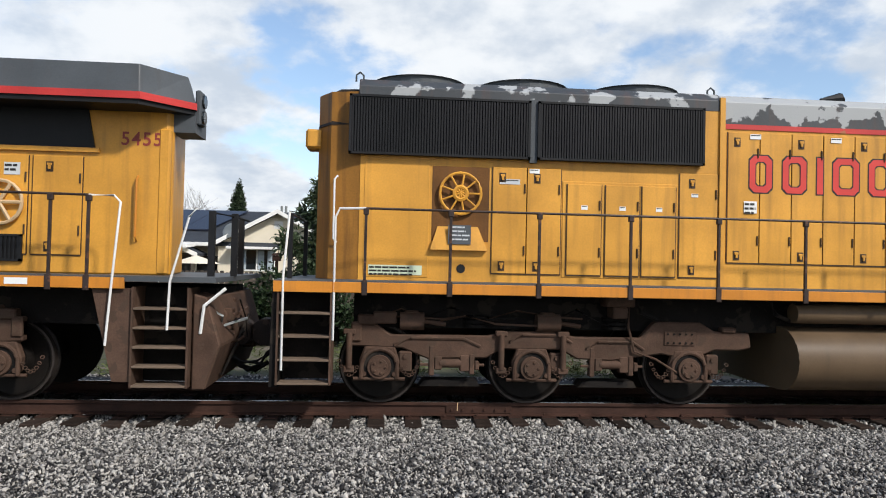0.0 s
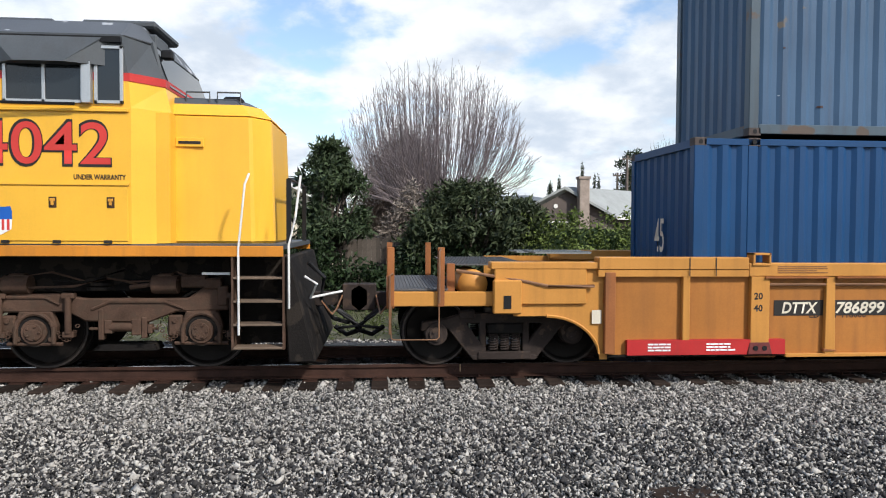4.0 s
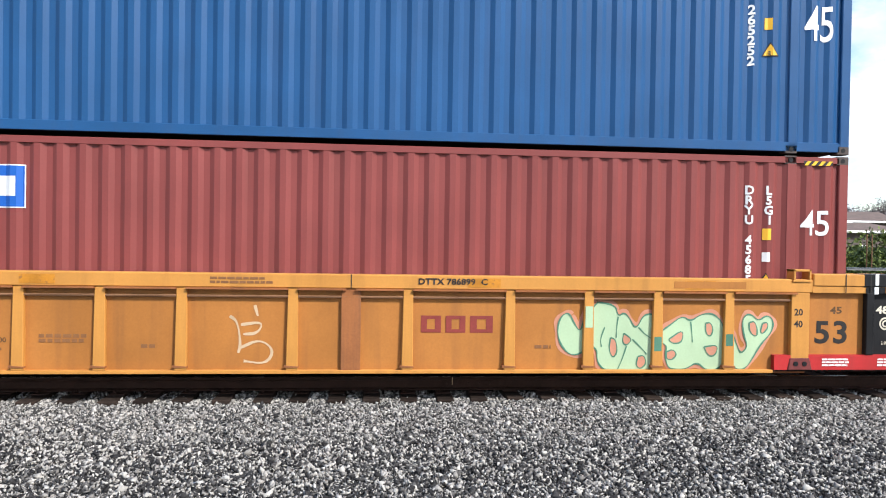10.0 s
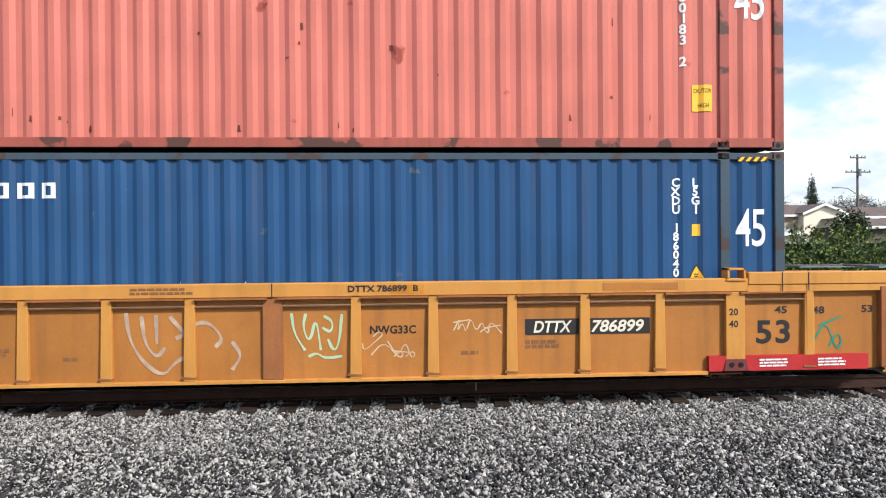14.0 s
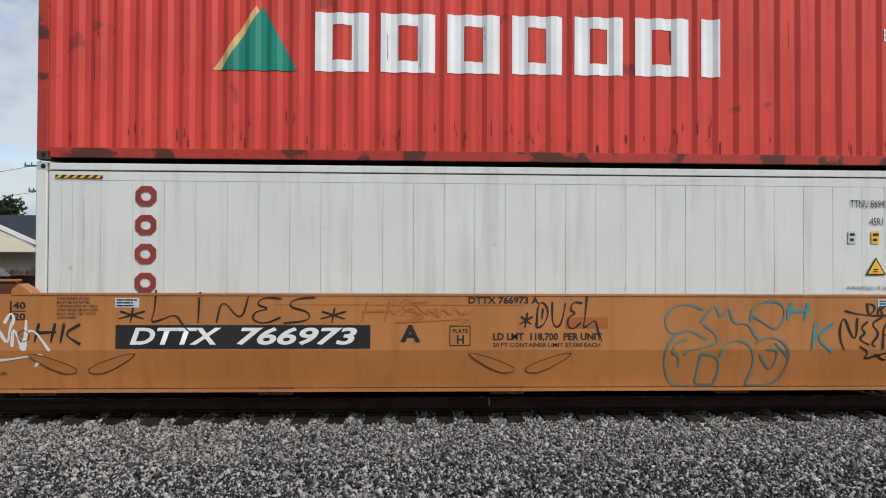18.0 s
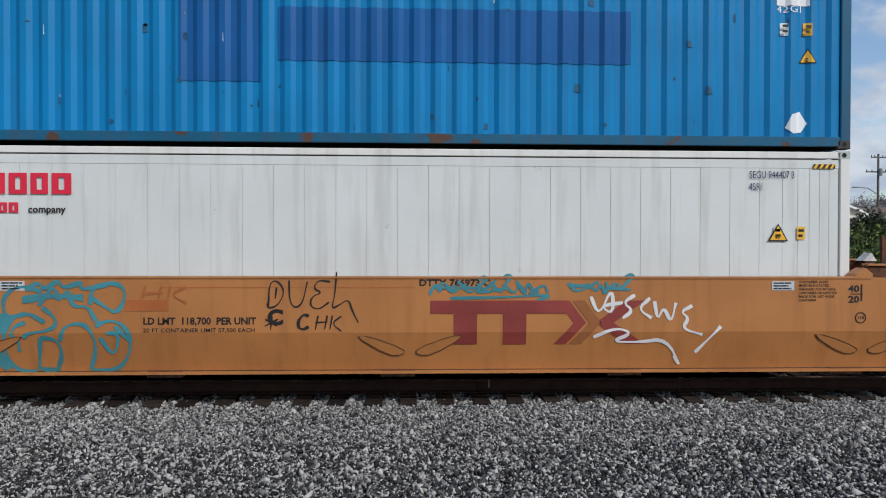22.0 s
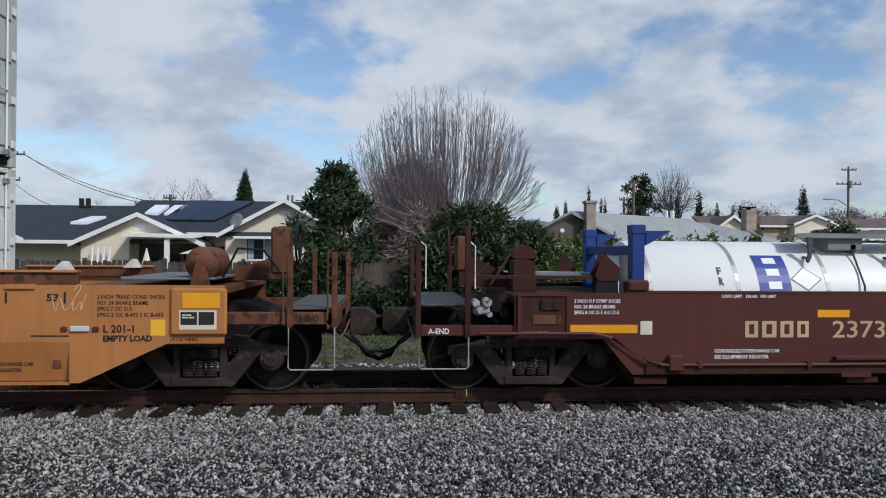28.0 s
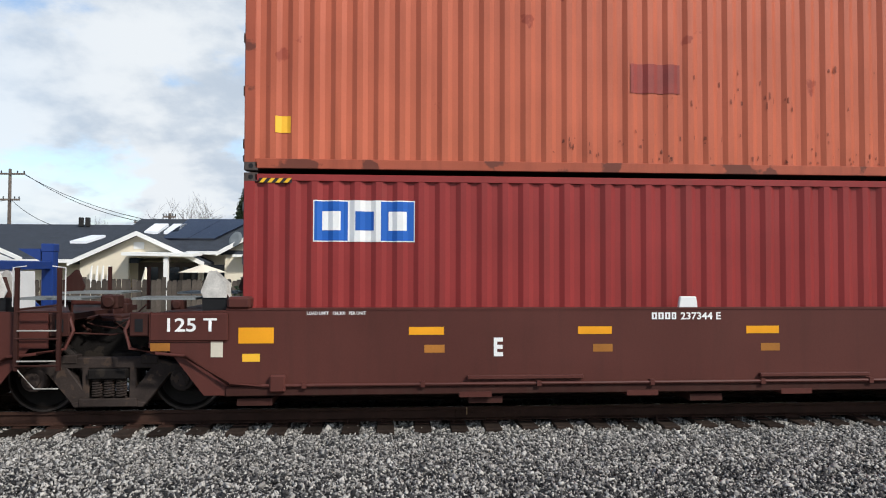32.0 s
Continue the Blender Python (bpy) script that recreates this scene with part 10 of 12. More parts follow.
    part("horn_cluster", tube(tube(tube(bmesh.new(), [(-2.62, -.3, 4.62), (-2.30, -.3, 4.66)], .03, 8, .09), [(-2.40, -.1, 4.62), (-2.15, -.1, 4.70)], .03, 8, .09), [(-2.6, .1, 4.55), (-2.85, .1, 4.62)], .03, 8, .08), M["black"], c, "black air horns")
    part("horn_base", box(bmesh.new(), -2.6, -2.2, -.35, .15, 4.47, 4.58), M["lgrey"], c)
    # cab
    plan = both([(5.85, -1.57), (8.22, -1.57), (8.60, -1.22)])
    part("cab_lower", upright(bmesh.new(), plan, 1.755, 3.42), M["loco_clean"], c, "bright yellow cab side")
    part("cab_upper", upright(bmesh.new(), plan, 3.42, 3.74, both([(5.85, -1.57), (8.20, -1.57), (8.52, -1.20)])), M["loco_clean"], c)
    part("cab_red_band", upright(bmesh.new(), both([(5.84, -1.573), (8.21, -1.573), (8.53, -1.205)]), 3.74, 3.84), M["redline"], c)
    part("cab_grey_band", upright(bmesh.new(), both([(5.85, -1.57), (8.19, -1.57), (8.50, -1.18)]), 3.84, 4.30, both([(5.85, -1.55), (8.10, -1.55), (8.32, -1.12)])), M["lgrey"], c)
    part("cab_roof", upright(bmesh.new(), both([(5.82, -1.56), (8.12, -1.56), (8.36, -1.13)]), 4.30, 4.60, both([(5.86, -1.02), (8.05, -1.02), (8.15, -.85)])), M["peel2"], c, "grey cab roof with worn paint", bevel=.02)
    for a, b in ((6.25, 7.0), (7.35, 8.3)):
        part("roof_unit", box(bmesh.new(), a, b, -.85, .2, 4.58, 4.68), M["lgrey"], c, bevel=.03)
    part("belt_rail", box(bmesh.new(), 5.85, 8.2, -1.60, -1.57, 3.36, 3.41), M["loco_clean"], c, bevel=.008)
    for a, b, k in ((6.26, 6.64, 0), (6.74, 7.68, 1), (7.80, 8.14, 0)):
        fr = bmesh.new()
        for q in ((a, b, 3.46, 3.50), (a, b, 4.12, 4.16), (a, a + .04, 3.46, 4.16), (b - .04, b, 3.46, 4.16)):
            box(fr, q[0], q[1], -1.60, -1.565, q[2], q[3])
        if k:
            box(fr, (a + b) / 2 - .02, (a + b) / 2 + .02, -1.60, -1.565, 3.46, 4.16)
        w = part("cab_window", box(bmesh.new(), a + .02, b - .02, -1.582, -1.56, 3.48, 4.14), M["glass"], c, "dark cab window")
        part("window_frame", fr, M["alu"], w, "aluminium frame", bevel=.004)
    part("sun_shade", upright(bmesh.new(), [(6.95, -1.78), (7.52, -1.78), (7.95, -1.57), (6.60, -1.57)], 3.92, 4.27, [(6.60, -1.60), (7.92, -1.60), (7.95, -1.57), (6.60, -1.57)]), M["lgrey"], c, "grey awning over the window")
    part("shade_rail", box(bmesh.new(), 6.42, 8.12, -1.61, -1.56, 4.20, 4.27), M["black"], c)
    part("wind_deflector", box(bmesh.new(), 7.68, 7.78, -1.66, -1.57, 3.46, 3.95), M["alu"], c)
    part("mirror_arm", tube(bmesh.new(), [(6.6, -1.62, 3.40), (6.75, -1.70, 3.44), (7.6, -1.66, 3.44)], .018, 6), M["black"], c)
    part("side_lower_panel", box(bmesh.new(), 5.87, 6.50, -1.585, -1.56, 1.79, 2.46), M["palepanel"], c, "pale yellow replacement panel", bevel=.004)
    part("side_lower_door", box(bmesh.new(), 6.52, 8.18, -1.585, -1.56, 1.79, 2.46), M["loco_clean"], c, bevel=.004)
    part("drip_rail", box(bmesh.new(), 5.86, 8.2, -1.60, -1.57, 2.47, 2.50), M["loco_clean"], c)
    for x in (5.98, 6.44, 7.30, 6.62, 7.98):
        latch(c, x, 2.26, -1.586)
    for x in (6.0, 6.4, 6.7, 7.3, 7.9):
        part("door_foot", box(bmesh.new(), x, x + .09, -1.60, -1.575, 1.765, 1.80), M["ink"], c)
    for t, s in ((0, "ink"), (1, "red")):
        write(c, "4042", 6.40 if t else 6.385, 2.73 if t else 2.715, .50 if t else .53, s, -1.572 - .002 * t, .004 if t else .022, width=1.58 if t else 1.61, label="large red road number")
    write(c, "SD70M", 5.90, 2.54, .06, "ink", -1.57, .003, width=.27); write(c, "UNDER WARRANTY", 7.54, 2.54, .06, "ink", -1.57, .003, width=.62)
    sh = [(6.56, 2.14), (6.59, 2.21), (6.66, 2.20), (6.74, 2.20), (6.81, 2.21), (6.83, 2.14)]
    decal("shield_top", poly_face(bmesh.new(), sh + [(6.83, 2.05), (6.56, 2.05)]), M["logoblue"], c, 0, -1.590, 0)
    decal("shield", poly_face(bmesh.new(), [(6.56, 2.05), (6.83, 2.05), (6.82, 1.93), (6.695, 1.86), (6.57, 1.93)]), M["white"], c, 0, -1.590, 0, label="red white and blue shield")
    bm = bmesh.new()
    for k in range(4):
        box(bm, 6.59 + k * .06, 6.62 + k * .06, -.001, .001, 1.92, 2.05)
    decal("shield_stripes", bm, M["red"], c, 0, -1.593, 0)
    # windshield and nose
    part("windshield", prism(bmesh.new(), [(8.50, 3.78), (8.54, 3.78), (8.36, 4.28), (8.32, 4.28)], -1.05, 1.05), M["glass"], c)
    part("corner_post", tube(bmesh.new(), [(8.55, -1.18, 3.45), (8.34, -1.10, 4.32)], .04, 6), M["lgrey"], c)
    part("number_box", box(bmesh.new(), 8.05, 8.34, -.95, -.45, 4.30, 4.48), M["lgrey"], c, bevel=.02)
    part("wiper_motor", box(bmesh.new(), 8.40, 8.55, -1.0, -.88, 4.15, 4.27), M["black"], c, bevel=.02)
    nose = both([(8.50, -1.12), (9.60, -1.10), (9.84, -.80)])
    part("nose", upright(bmesh.new(), nose, 1.755, 3.42, both([(8.50, -1.12), (9.56, -1.06), (9.78, -.74)])), M["loco_clean"], c, "yellow nose", bevel=.03)
    part("nose_shoulder", upright(bmesh.new(), both([(8.50, -1.12), (9.56, -1.06), (9.78, -.74)]), 3.42, 3.58, both([(8.50, -.98), (9.43, -.95), (9.63, -.68)])), M["loco_clean"], c)
    part("nose_top", upright(bmesh.new(), both([(8.52, -.97), (9.42, -.94), (9.62, -.67)]), 3.575, 3.68, both([(8.52, -.85), (9.33, -.80), (9.43, -.5)])), M["lgrey"], c, "grey nose top")
    part("nose_fairing", prism(bmesh.new(), [(8.22, 1.76), (8.62, 1.76), (8.62, 3.4), (8.45, 3.4)], -1.36, -1.0), M["loco_clean"], c)
    part("nose_vent", box(bmesh.new(), 8.62, 8.98, -1.135, -1.11, 3.0, 3.12), M["loco_clean"], c, bevel=.008)
    part("vent_slot", box(bmesh.new(), 8.66, 8.94, -1.142, -1.12, 3.04, 3.075), M["ink"], c)
    for x in (8.7, 9.1):
        handrail(c, [(x, -.9, 3.6), (x, -.9, 3.75), (x + .3, -.9, 3.75), (x + .3, -.9, 3.6)], "lgrey", .012)
    part("bell", box(bmesh.new(), 9.15, 9.4, -.8, -.6, 3.6, 3.72), M["black"], c, bevel=.03)
    # front corner and steps
    stepwell(c, 9.42, 10.05); stepwell(c, -10.52, -9.86)
    for s in (-1, 1):
        a, b = sorted((s * 9.40, s * 9.36)); 
    part("front_pilot", prism(bmesh.new(), [(10.02, 1.6), (10.12, 1.6), (10.45, .25), (10.1, .25)], -1.5, 1.5), M["under"], c, "dark pilot plate", bevel=.02)
    part("rear_pilot", prism(bmesh.new(), [(-10.5, 1.6), (-10.6, 1.6), (-10.62, .4), (-10.5, .4)], -1.5, 1.5), M["under"], c)
    part("rear_platform", box(bmesh.new(), -10.58, -9.8, -1.56, 1.56, 1.69, 1.75), M["lgrey"], c); part("rear_sill_band", box(bmesh.new(), -10.58, -9.85, -1.575, -1.545, 1.60, 1.735), M["sill"], c)
    coupler(c, 10.75, 1); coupler(c, -10.75, -1)
    handrail(c, [(9.50, -1.57, .62), (9.50, -1.57, 1.7), (9.58, -1.57, 2.5), (9.62, -1.50, 2.64)], "whitebar", .0155)
    handrail(c, [(10.12, -1.57, .95), (10.12, -1.57, 1.75), (10.20, -1.57, 2.1), (10.26, -1.52, 2.62)], "whitebar", .0155)
    for s in (-1, 1):
        part("end_stanchion", box(bmesh.new(), 10.0, 10.06, s * .9 - .03, s * .9 + .03, 1.75, 2.62), M["black"], c)
        part("end_stanchion", box(bmesh.new(), -10.5, -10.44, s * .9 - .03, s * .9 + .03, 1.75, 2.62), M["black"], c)
    handrail(c, [(10.03, -.9, 2.62), (10.03, .9, 2.62)]); handrail(c, [(-10.47, -.9, 2.62), (-10.47, .9, 2.62)])
    part("front_hose", tube(bmesh.new(), [(10.3, -1.0, 1.5), (10.5, -.9, 1.3), (10.45, -.8, 1.0), (10.6, -.6, .7), (10.8, -.3, .6)], .03, 8), M["black"], c, smooth=True)
    part("cut_lever", tube(bmesh.new(), [(10.3, -1.45, 1.35), (10.45, -1.4, 1.25), (10.35, -1.2, 1.05), (10.7, -.3, 1.05)], .018, 6), M["whitebar"], c)
    # side railing
    for x in (-9.45, -8.37, -7.22, -6.01, -4.82, -3.62, -2.46, -1.25, -.06, 1.14, 2.18, 4.0):
        stanchion(c, x)
    handrail(c, [(-9.83, -1.56, 1.0), (-9.83, -1.56, 2.55), (-9.78, -1.56, 2.66), (-9.45, -1.56, 2.67)], "whitebar", .0155)
    handrail(c, [(-9.45, -1.56, 2.67), (4.0, -1.56, 2.66), (5.2, -1.56, 2.66), (5.35, -1.56, 2.75), (5.62, -1.55, 3.30), (5.75, -1.54, 3.37)])
    part("cab_stanchion", box(bmesh.new(), 5.72, 5.78, -1.56, -1.5, 1.62, 3.37), M["black"], c)
    handrail(c, [(-10.46, -1.57, .62), (-10.46, -1.57, 1.8), (-10.40, -1.57, 2.6)], "whitebar", .0155)
    handrail(c, [(-9.86, -.93, 2.25), (-9.90, -.95, 2.3), (-9.90, -.95, 3.1), (-9.86, -.93, 3.15)], "whitebar", .014)
    part("rear_headlight", box(bmesh.new(), -10.34, -10.1, -.62, -.25, 3.56, 3.83), M["loco"], c, bevel=.03)
    part("cab_riser", prism(bmesh.new(), [(5.25, 1.76), (5.85, 1.76), (5.85, 2.45), (5.45, 2.45), (5.25, 2.2)], -1.2, -.96), M["loco"], c, bevel=.02)
    # tank, reservoirs and underfloor gear
    arc = [(-1.02 - .50 * math.cos(q), .78 + .44 * math.sin(q)) for q in (math.radians(-90 + 15 * k) for k in range(13))]
    sec2 = arc + [(-y, z) for y, z in reversed(arc)]
    part("fuel_tank", extrude_x(bmesh.new(), sec2, -3.66, 3.28), M["tank"], c, "taupe dust-coated fuel tank", smooth=True)
    part("tank_end_plate", extrude_x(bmesh.new(), [(y * 1.01, z) for y, z in sec2], 3.27, 3.42), M["tank"], c, bevel=.02)
    part("filler_panel", box(bmesh.new(), 2.99, 3.07, -1.525, -1.47, .98, 1.20), M["black"], c, bevel=.02)
    bm = tube(bmesh.new(), [(-3.62, -1.28, 1.42), (-3.56, -1.28, 1.42), (.08, -1.28, 1.42), (.16, -1.28, 1.42)], .135, 20)
    part("air_reservoir", bm, M["tank"], c, "long air reservoir", smooth=True)
    for x in (-3.9, .5, 1.8, 2.6, 4.2, -5.8):
        part("underfloor_pipe", tube(bmesh.new(), [(x, -1.2, 1.6), (x + .05, -1.25, 1.4), (x + .3, -1.2, 1.3)], .03, 6), M["under"], c)
    part("filler_cap", upright(bmesh.new(), [(2.60 + .09 * math.cos(t), -1.3 + .09 * math.sin(t)) for t in (math.pi * k / 6 for k in range(12))], 1.21, 1.42), M["truck"], c)
    part("filler_neck", upright(bmesh.new(), [(2.95 + .07 * math.cos(t), -1.3 + .07 * math.sin(t)) for t in (math.pi * k / 6 for k in range(12))], 1.21, 1.40), M["black"], c)
    part("fuel_hose", tube(bmesh.new(), [(2.95, -1.32, 1.42), (3.1, -1.4, 1.34), (3.3, -1.42, 1.36), (3.2, -1.4, 1.26)], .018, 6), M["whitebar"], c)
    part("sill_plate", box(bmesh.new(), 2.36, 2.72, -1.585, -1.57, 1.59, 1.71), M["sillbrown"], c); part("sill_sight_glass", disc(bmesh.new(), 2.55, 1.66, -1.60, -1.58, .05, 14), M["black"], c)
    part("sill_light", box(bmesh.new(), 9.0, 9.35, -1.35, -1.3, 1.36, 1.39), M["whitebar"], c)
    six_wheel_truck(c, (-9.24, -7.20, -5.02), 1)
    six_wheel_truck(c, (8.94, 6.86, 4.73), -1)
    return c


M["mintplate"] = mat("pale_green_placard", (0.55, 0.62, 0.45), 0.5, var=0.05, bump=0.0)
M["palepanel"] = mat("pale_yellow_panel", (0.88, 0.60, 0.16), 0.4, var=0.05, streak=0.08, bump=0.001)
M["peel2"] = mat("worn_roof_grey", (0.085, 0.092, 0.10), 0.5, var=0.15, scale=1.1, patch=(0.38, 0.39, 0.40), patch_at=0.60, bump=0.002)


def leading_locomotive():
    """The end of the locomotive ahead, from its coupler back."""
    c = rides(thing("locomotive", "yellow locomotive end with a dark grey overhanging roof and red band", "locomotive", "locomotives"), -90.66)
    part("hood", upright(bmesh.new(), [(-18, -.97), (-.06, -.97), (0, -.88), (-.08, -.5), (-.36, .9), (-18, .9)], 1.755, 4.0), M["loco"], c, bevel=.02)
    part("corner_post", box(bmesh.new(), -.18, -.02, -.985, -.80, 1.76, 3.7), M["loco"], c, bevel=.03)
    plan = [(-18, -1.5), (-.26, -1.5), (.28, -.92), (.16, -.3), (-.12, .9), (-.5, 1.5), (-18, 1.5)]
    part("roof_overhang", upright(bmesh.new(), plan, 3.96, 4.42, [(-18, -1.42), (-.30, -1.42), (.14, -.85), (.04, -.3), (-.2, .85), (-.55, 1.42), (-18, 1.42)]), M["lgrey"], c, "dark grey overhanging radiator roof", bevel=.01)
    part("roof_red_band", upright(bmesh.new(), [(-18, -1.505), (-.255, -1.505), (.285, -.925), (.165, -.3), (-.115, .9), (-.5, 1.505), (-18, 1.505)], 3.96, 4.05), M["redline"], c)
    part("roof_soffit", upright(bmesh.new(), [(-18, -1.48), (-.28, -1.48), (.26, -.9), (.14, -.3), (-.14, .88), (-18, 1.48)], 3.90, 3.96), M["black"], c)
    part("overhang_skirt", prism(bmesh.new(), [(-.05, 3.66), (.27, 3.66), (.27, 4.0), (-.2, 4.0)], -.90, -.35), M["lgrey"], c)
    part("end_light", box(bmesh.new(), .24, .32, -.85, -.6, 3.78, 4.25), M["lgrey"], c, bevel=.02)
    for z in (3.9, 4.12):
        part("lamp", tube(bmesh.new(), [(.32, -.72, z), (.35, -.72, z)], .09, 14), M["glass"], c)
    bm = bmesh.new()
    for k in range(40):
        box(bm, -8 + .18 * k, -7.9 + .18 * k, -1.2, -.2, 4.42, 4.47)
    part("roof_grille", bm, M["steelgrey"], c)
    part("intake", prism(bmesh.new(), [(-6, 3.40), (-.98, 3.40), (-1.08, 3.94), (-6, 3.94)], -1.0, -.96), M["black"], c, "black intake under the overhang")
    part("intake_frame", box(bmesh.new(), -6, -.92, -1.01, -.965, 3.34, 3.40), M["loco"], c)
    write(c, "5455", -.66, 3.46, .17, "darkred", -.972, .004, width=.52, track=1.15)
    hood_door(c, -1.75, -1.12, 2.0, 3.28); hood_door(c, -2.8, -1.8, 2.0, 3.28)
    bm = bmesh.new()
    n = 20
    tube(bm, [(-2.12 + .28 * math.cos(2 * math.pi * k / n), -1.04, 2.66 + .28 * math.sin(2 * math.pi * k / n)) for k in range(n + 1)], .025, 6)
    for k in range(6):
        t = math.pi * k / 3
        tube(bm, [(-2.12, -1.05, 2.66), (-2.12 + .28 * math.cos(t), -1.04, 2.66 + .28 * math.sin(t))], .025, 6)
    part("hand_brake_wheel", bm, M["tan"], c, smooth=True)
    screen(c, -2.6, -1.84, 1.90, 2.25, -.99, 14, "vent_screen", d=.02)
    placard(c, -2.1, 3.02, .2, .16, -.99, "tinplate", 2)
    handrail(c, [(-.42, -.99, 2.2), (-.42, -1.05, 2.25), (-.42, -1.05, 3.0), (-.42, -.99, 3.05)], "sill", .016)
    part("walkway", box(bmesh.new(), -18, .75, -1.56, 1.56, 1.69, 1.755), M["lgrey"], c)
    part("side_sill", box(bmesh.new(), -18, -.35, -1.575, -1.545, 1.60, 1.735), M["sill"], c); decal("white_patch", rect(-1.75, -1.48, 1.63, 1.71), M["white"], c, 0, -1.579, 0)
    part("underframe", box(bmesh.new(), -18, .6, -.9, .9, 1.1, 1.6), M["under"], c)
    stepwell(c, -.25, .42, True, 5, .40)
    part("step_cheek", prism(bmesh.new(), [(-.75, 1.6), (-.25, 1.6), (-.25, .45), (-.48, .45)], -1.52, -1.40), M["truck"], c)
    part("pilot", prism(bmesh.new(), [(.45, 1.55), (.62, 1.5), (.8, .9), (.62, .34), (.45, .34)], -1.45, 1.45), M["truck"], c, bevel=.02)
    for x in (-1.25, -.80):
        stanchion(c, x, 1.62, 2.73)
    handrail(c, [(-6, -1.56, 2.76), (-.8, -1.56, 2.74)])
    handrail(c, [(-.8, -1.56, 2.74), (-.50, -1.56, 2.74), (-.42, -1.57, 2.66), (-.50, -1.58, 1.6), (-.55, -1.58, .9)], "whitebar", .016)
    handrail(c, [(.48, -1.5, 2.62), (.40, -1.55, 2.5), (.20, -1.58, 1.7), (.18, -1.58, 1.1)], "whitebar", .016)
    for x, y in ((.50, -.95), (.70, -.5), (.5, .95)):
        part("end_stanchion", box(bmesh.new(), x, x + .08, y - .04, y + .04, 1.75, 2.62), M["black"], c)
    part("end_rail", tube(bmesh.new(), [(.54, -.95, 2.6), (.74, -.5, 2.58), (.74, .5, 2.58)], .018, 6), M["black"], c)
    part("brake_line", tube(bmesh.new(), [(.6, -1.2, 1.35), (.75, -1.15, 1.25), (.7, -1.0, 1.1), (1.0, -.8, 1.2)], .02, 6), M["steelgrey"], c)
    part("grab", tube(bmesh.new(), [(.55, -1.45, 1.05), (.6, -1.5, 1.4), (.85, -1.45, 1.62)], .022, 6), M["whitebar"], c)
    clutter(c, .5, 1.0, .6, 1.5, 101, "truck", "under", 7, -.9)
    coupler(c, .62, 1)
    six_wheel_truck(c, (-6.2, -4.15, -2.0), -1)
    return c


loco = locomotive()
leading_locomotive()


# ---- plants ----
def leaf_material(name, col, island=0.45):
    return mat(name, col, 0.62, var=0.25, scale=2.0, grain=12, bump=0.0, island=island, spec=0.25)


G = dict(hedge=leaf_material("hedge_leaves", (0.110, 0.150, 0.034)), dark=leaf_material("glossy_dark_leaves", (0.046, 0.068, 0.030)), bush=leaf_material("evergreen_leaves", (0.050, 0.066, 0.030)),
         cypress=leaf_material("cypress_leaves", (0.034, 0.052, 0.024)), ivy=leaf_material("ivy_leaves", (0.022, 0.040, 0.014)), grass=leaf_material("grass_blades", (0.085, 0.105, 0.035)))
BARK = mat("grey_bark", (0.11, 0.085, 0.07), 0.9, var=0.3, scale=6, bump=0.01)
TWIG = mat("pinkish_twigs", (0.26, 0.21, 0.205), 0.85, var=0.2, bump=0.0)
TWIGD = mat("dark_twigs", (0.10, 0.075, 0.065), 0.9, var=0.2, bump=0.0)


def leaves(name, lumps, n, size, m, parent, seed, slim=0.5, skin=0.55):
    """n leaf blades in the outer parts of the lumps (x, y, z, rx, ry, rz), all in one mesh."""
    rng = np.random.default_rng(seed)
    L = np.array(lumps, float)
    vol = L[:, 3] * L[:, 4] * L[:, 5]
    k = rng.choice(len(L), n, p=vol ** 0.67 / (vol ** 0.67).sum())
    d = rng.normal(size=(n, 3)); d /= np.linalg.norm(d, axis=1, keepdims=True)
    r = rng.uniform(skin, 1.08, n)[:, None]
    p = L[k, :3] + d * r * L[k, 3:] * (1 + 0.12 * np.sin(5 * d[:, :1] + 3 * d[:, 2:]))
    a = rng.normal(size=(n, 3)) + d * 0.5; a /= np.linalg.norm(a, axis=1, keepdims=True)
    b = np.cross(a, rng.normal(size=(n, 3))); b /= np.linalg.norm(b, axis=1, keepdims=True)
    s = size * rng.uniform(0.6, 1.35, n)[:, None]
    bend = np.cross(a, b) * s * 0.18
    v = np.stack([p, p + a * s * 0.5 + b * s * slim * 0.5 + bend, p + a * s, p + a * s * 0.5 - b * s * slim * 0.5 + bend], 1).reshape(-1, 3)
    me = bpy.data.meshes.new(name)
    me.vertices.add(len(v)); me.vertices.foreach_set("co", v.reshape(-1).astype(np.float32))
    me.loops.add(n * 4); me.loops.foreach_set("vertex_index", np.arange(n * 4, dtype=np.int32))
    me.polygons.add(n); me.polygons.foreach_set("loop_start", np.arange(0, n * 4, 4, dtype=np.int32))
    me.update(calc_edges=True)
    me.materials.append(m)
    o = new(name, me)
    o.parent = parent
    return o


def limb(bm, a, b, r0, r1, n=5, bend=0.06, rnd=random):
    a, b = Vector(a), Vector(b)
    d = (b - a).length
    m1 = a.lerp(b, .35) + Vector((rnd.uniform(-1, 1), rnd.uniform(-1, 1), rnd.uniform(-.5, .5))) * d * bend
    m2 = a.lerp(b, .7) + Vector((rnd.uniform(-1, 1), rnd.uniform(-1, 1), rnd.uniform(-.5, .5))) * d * bend
    tube(bm, [a, m1, m2, b], r0, n, r1)


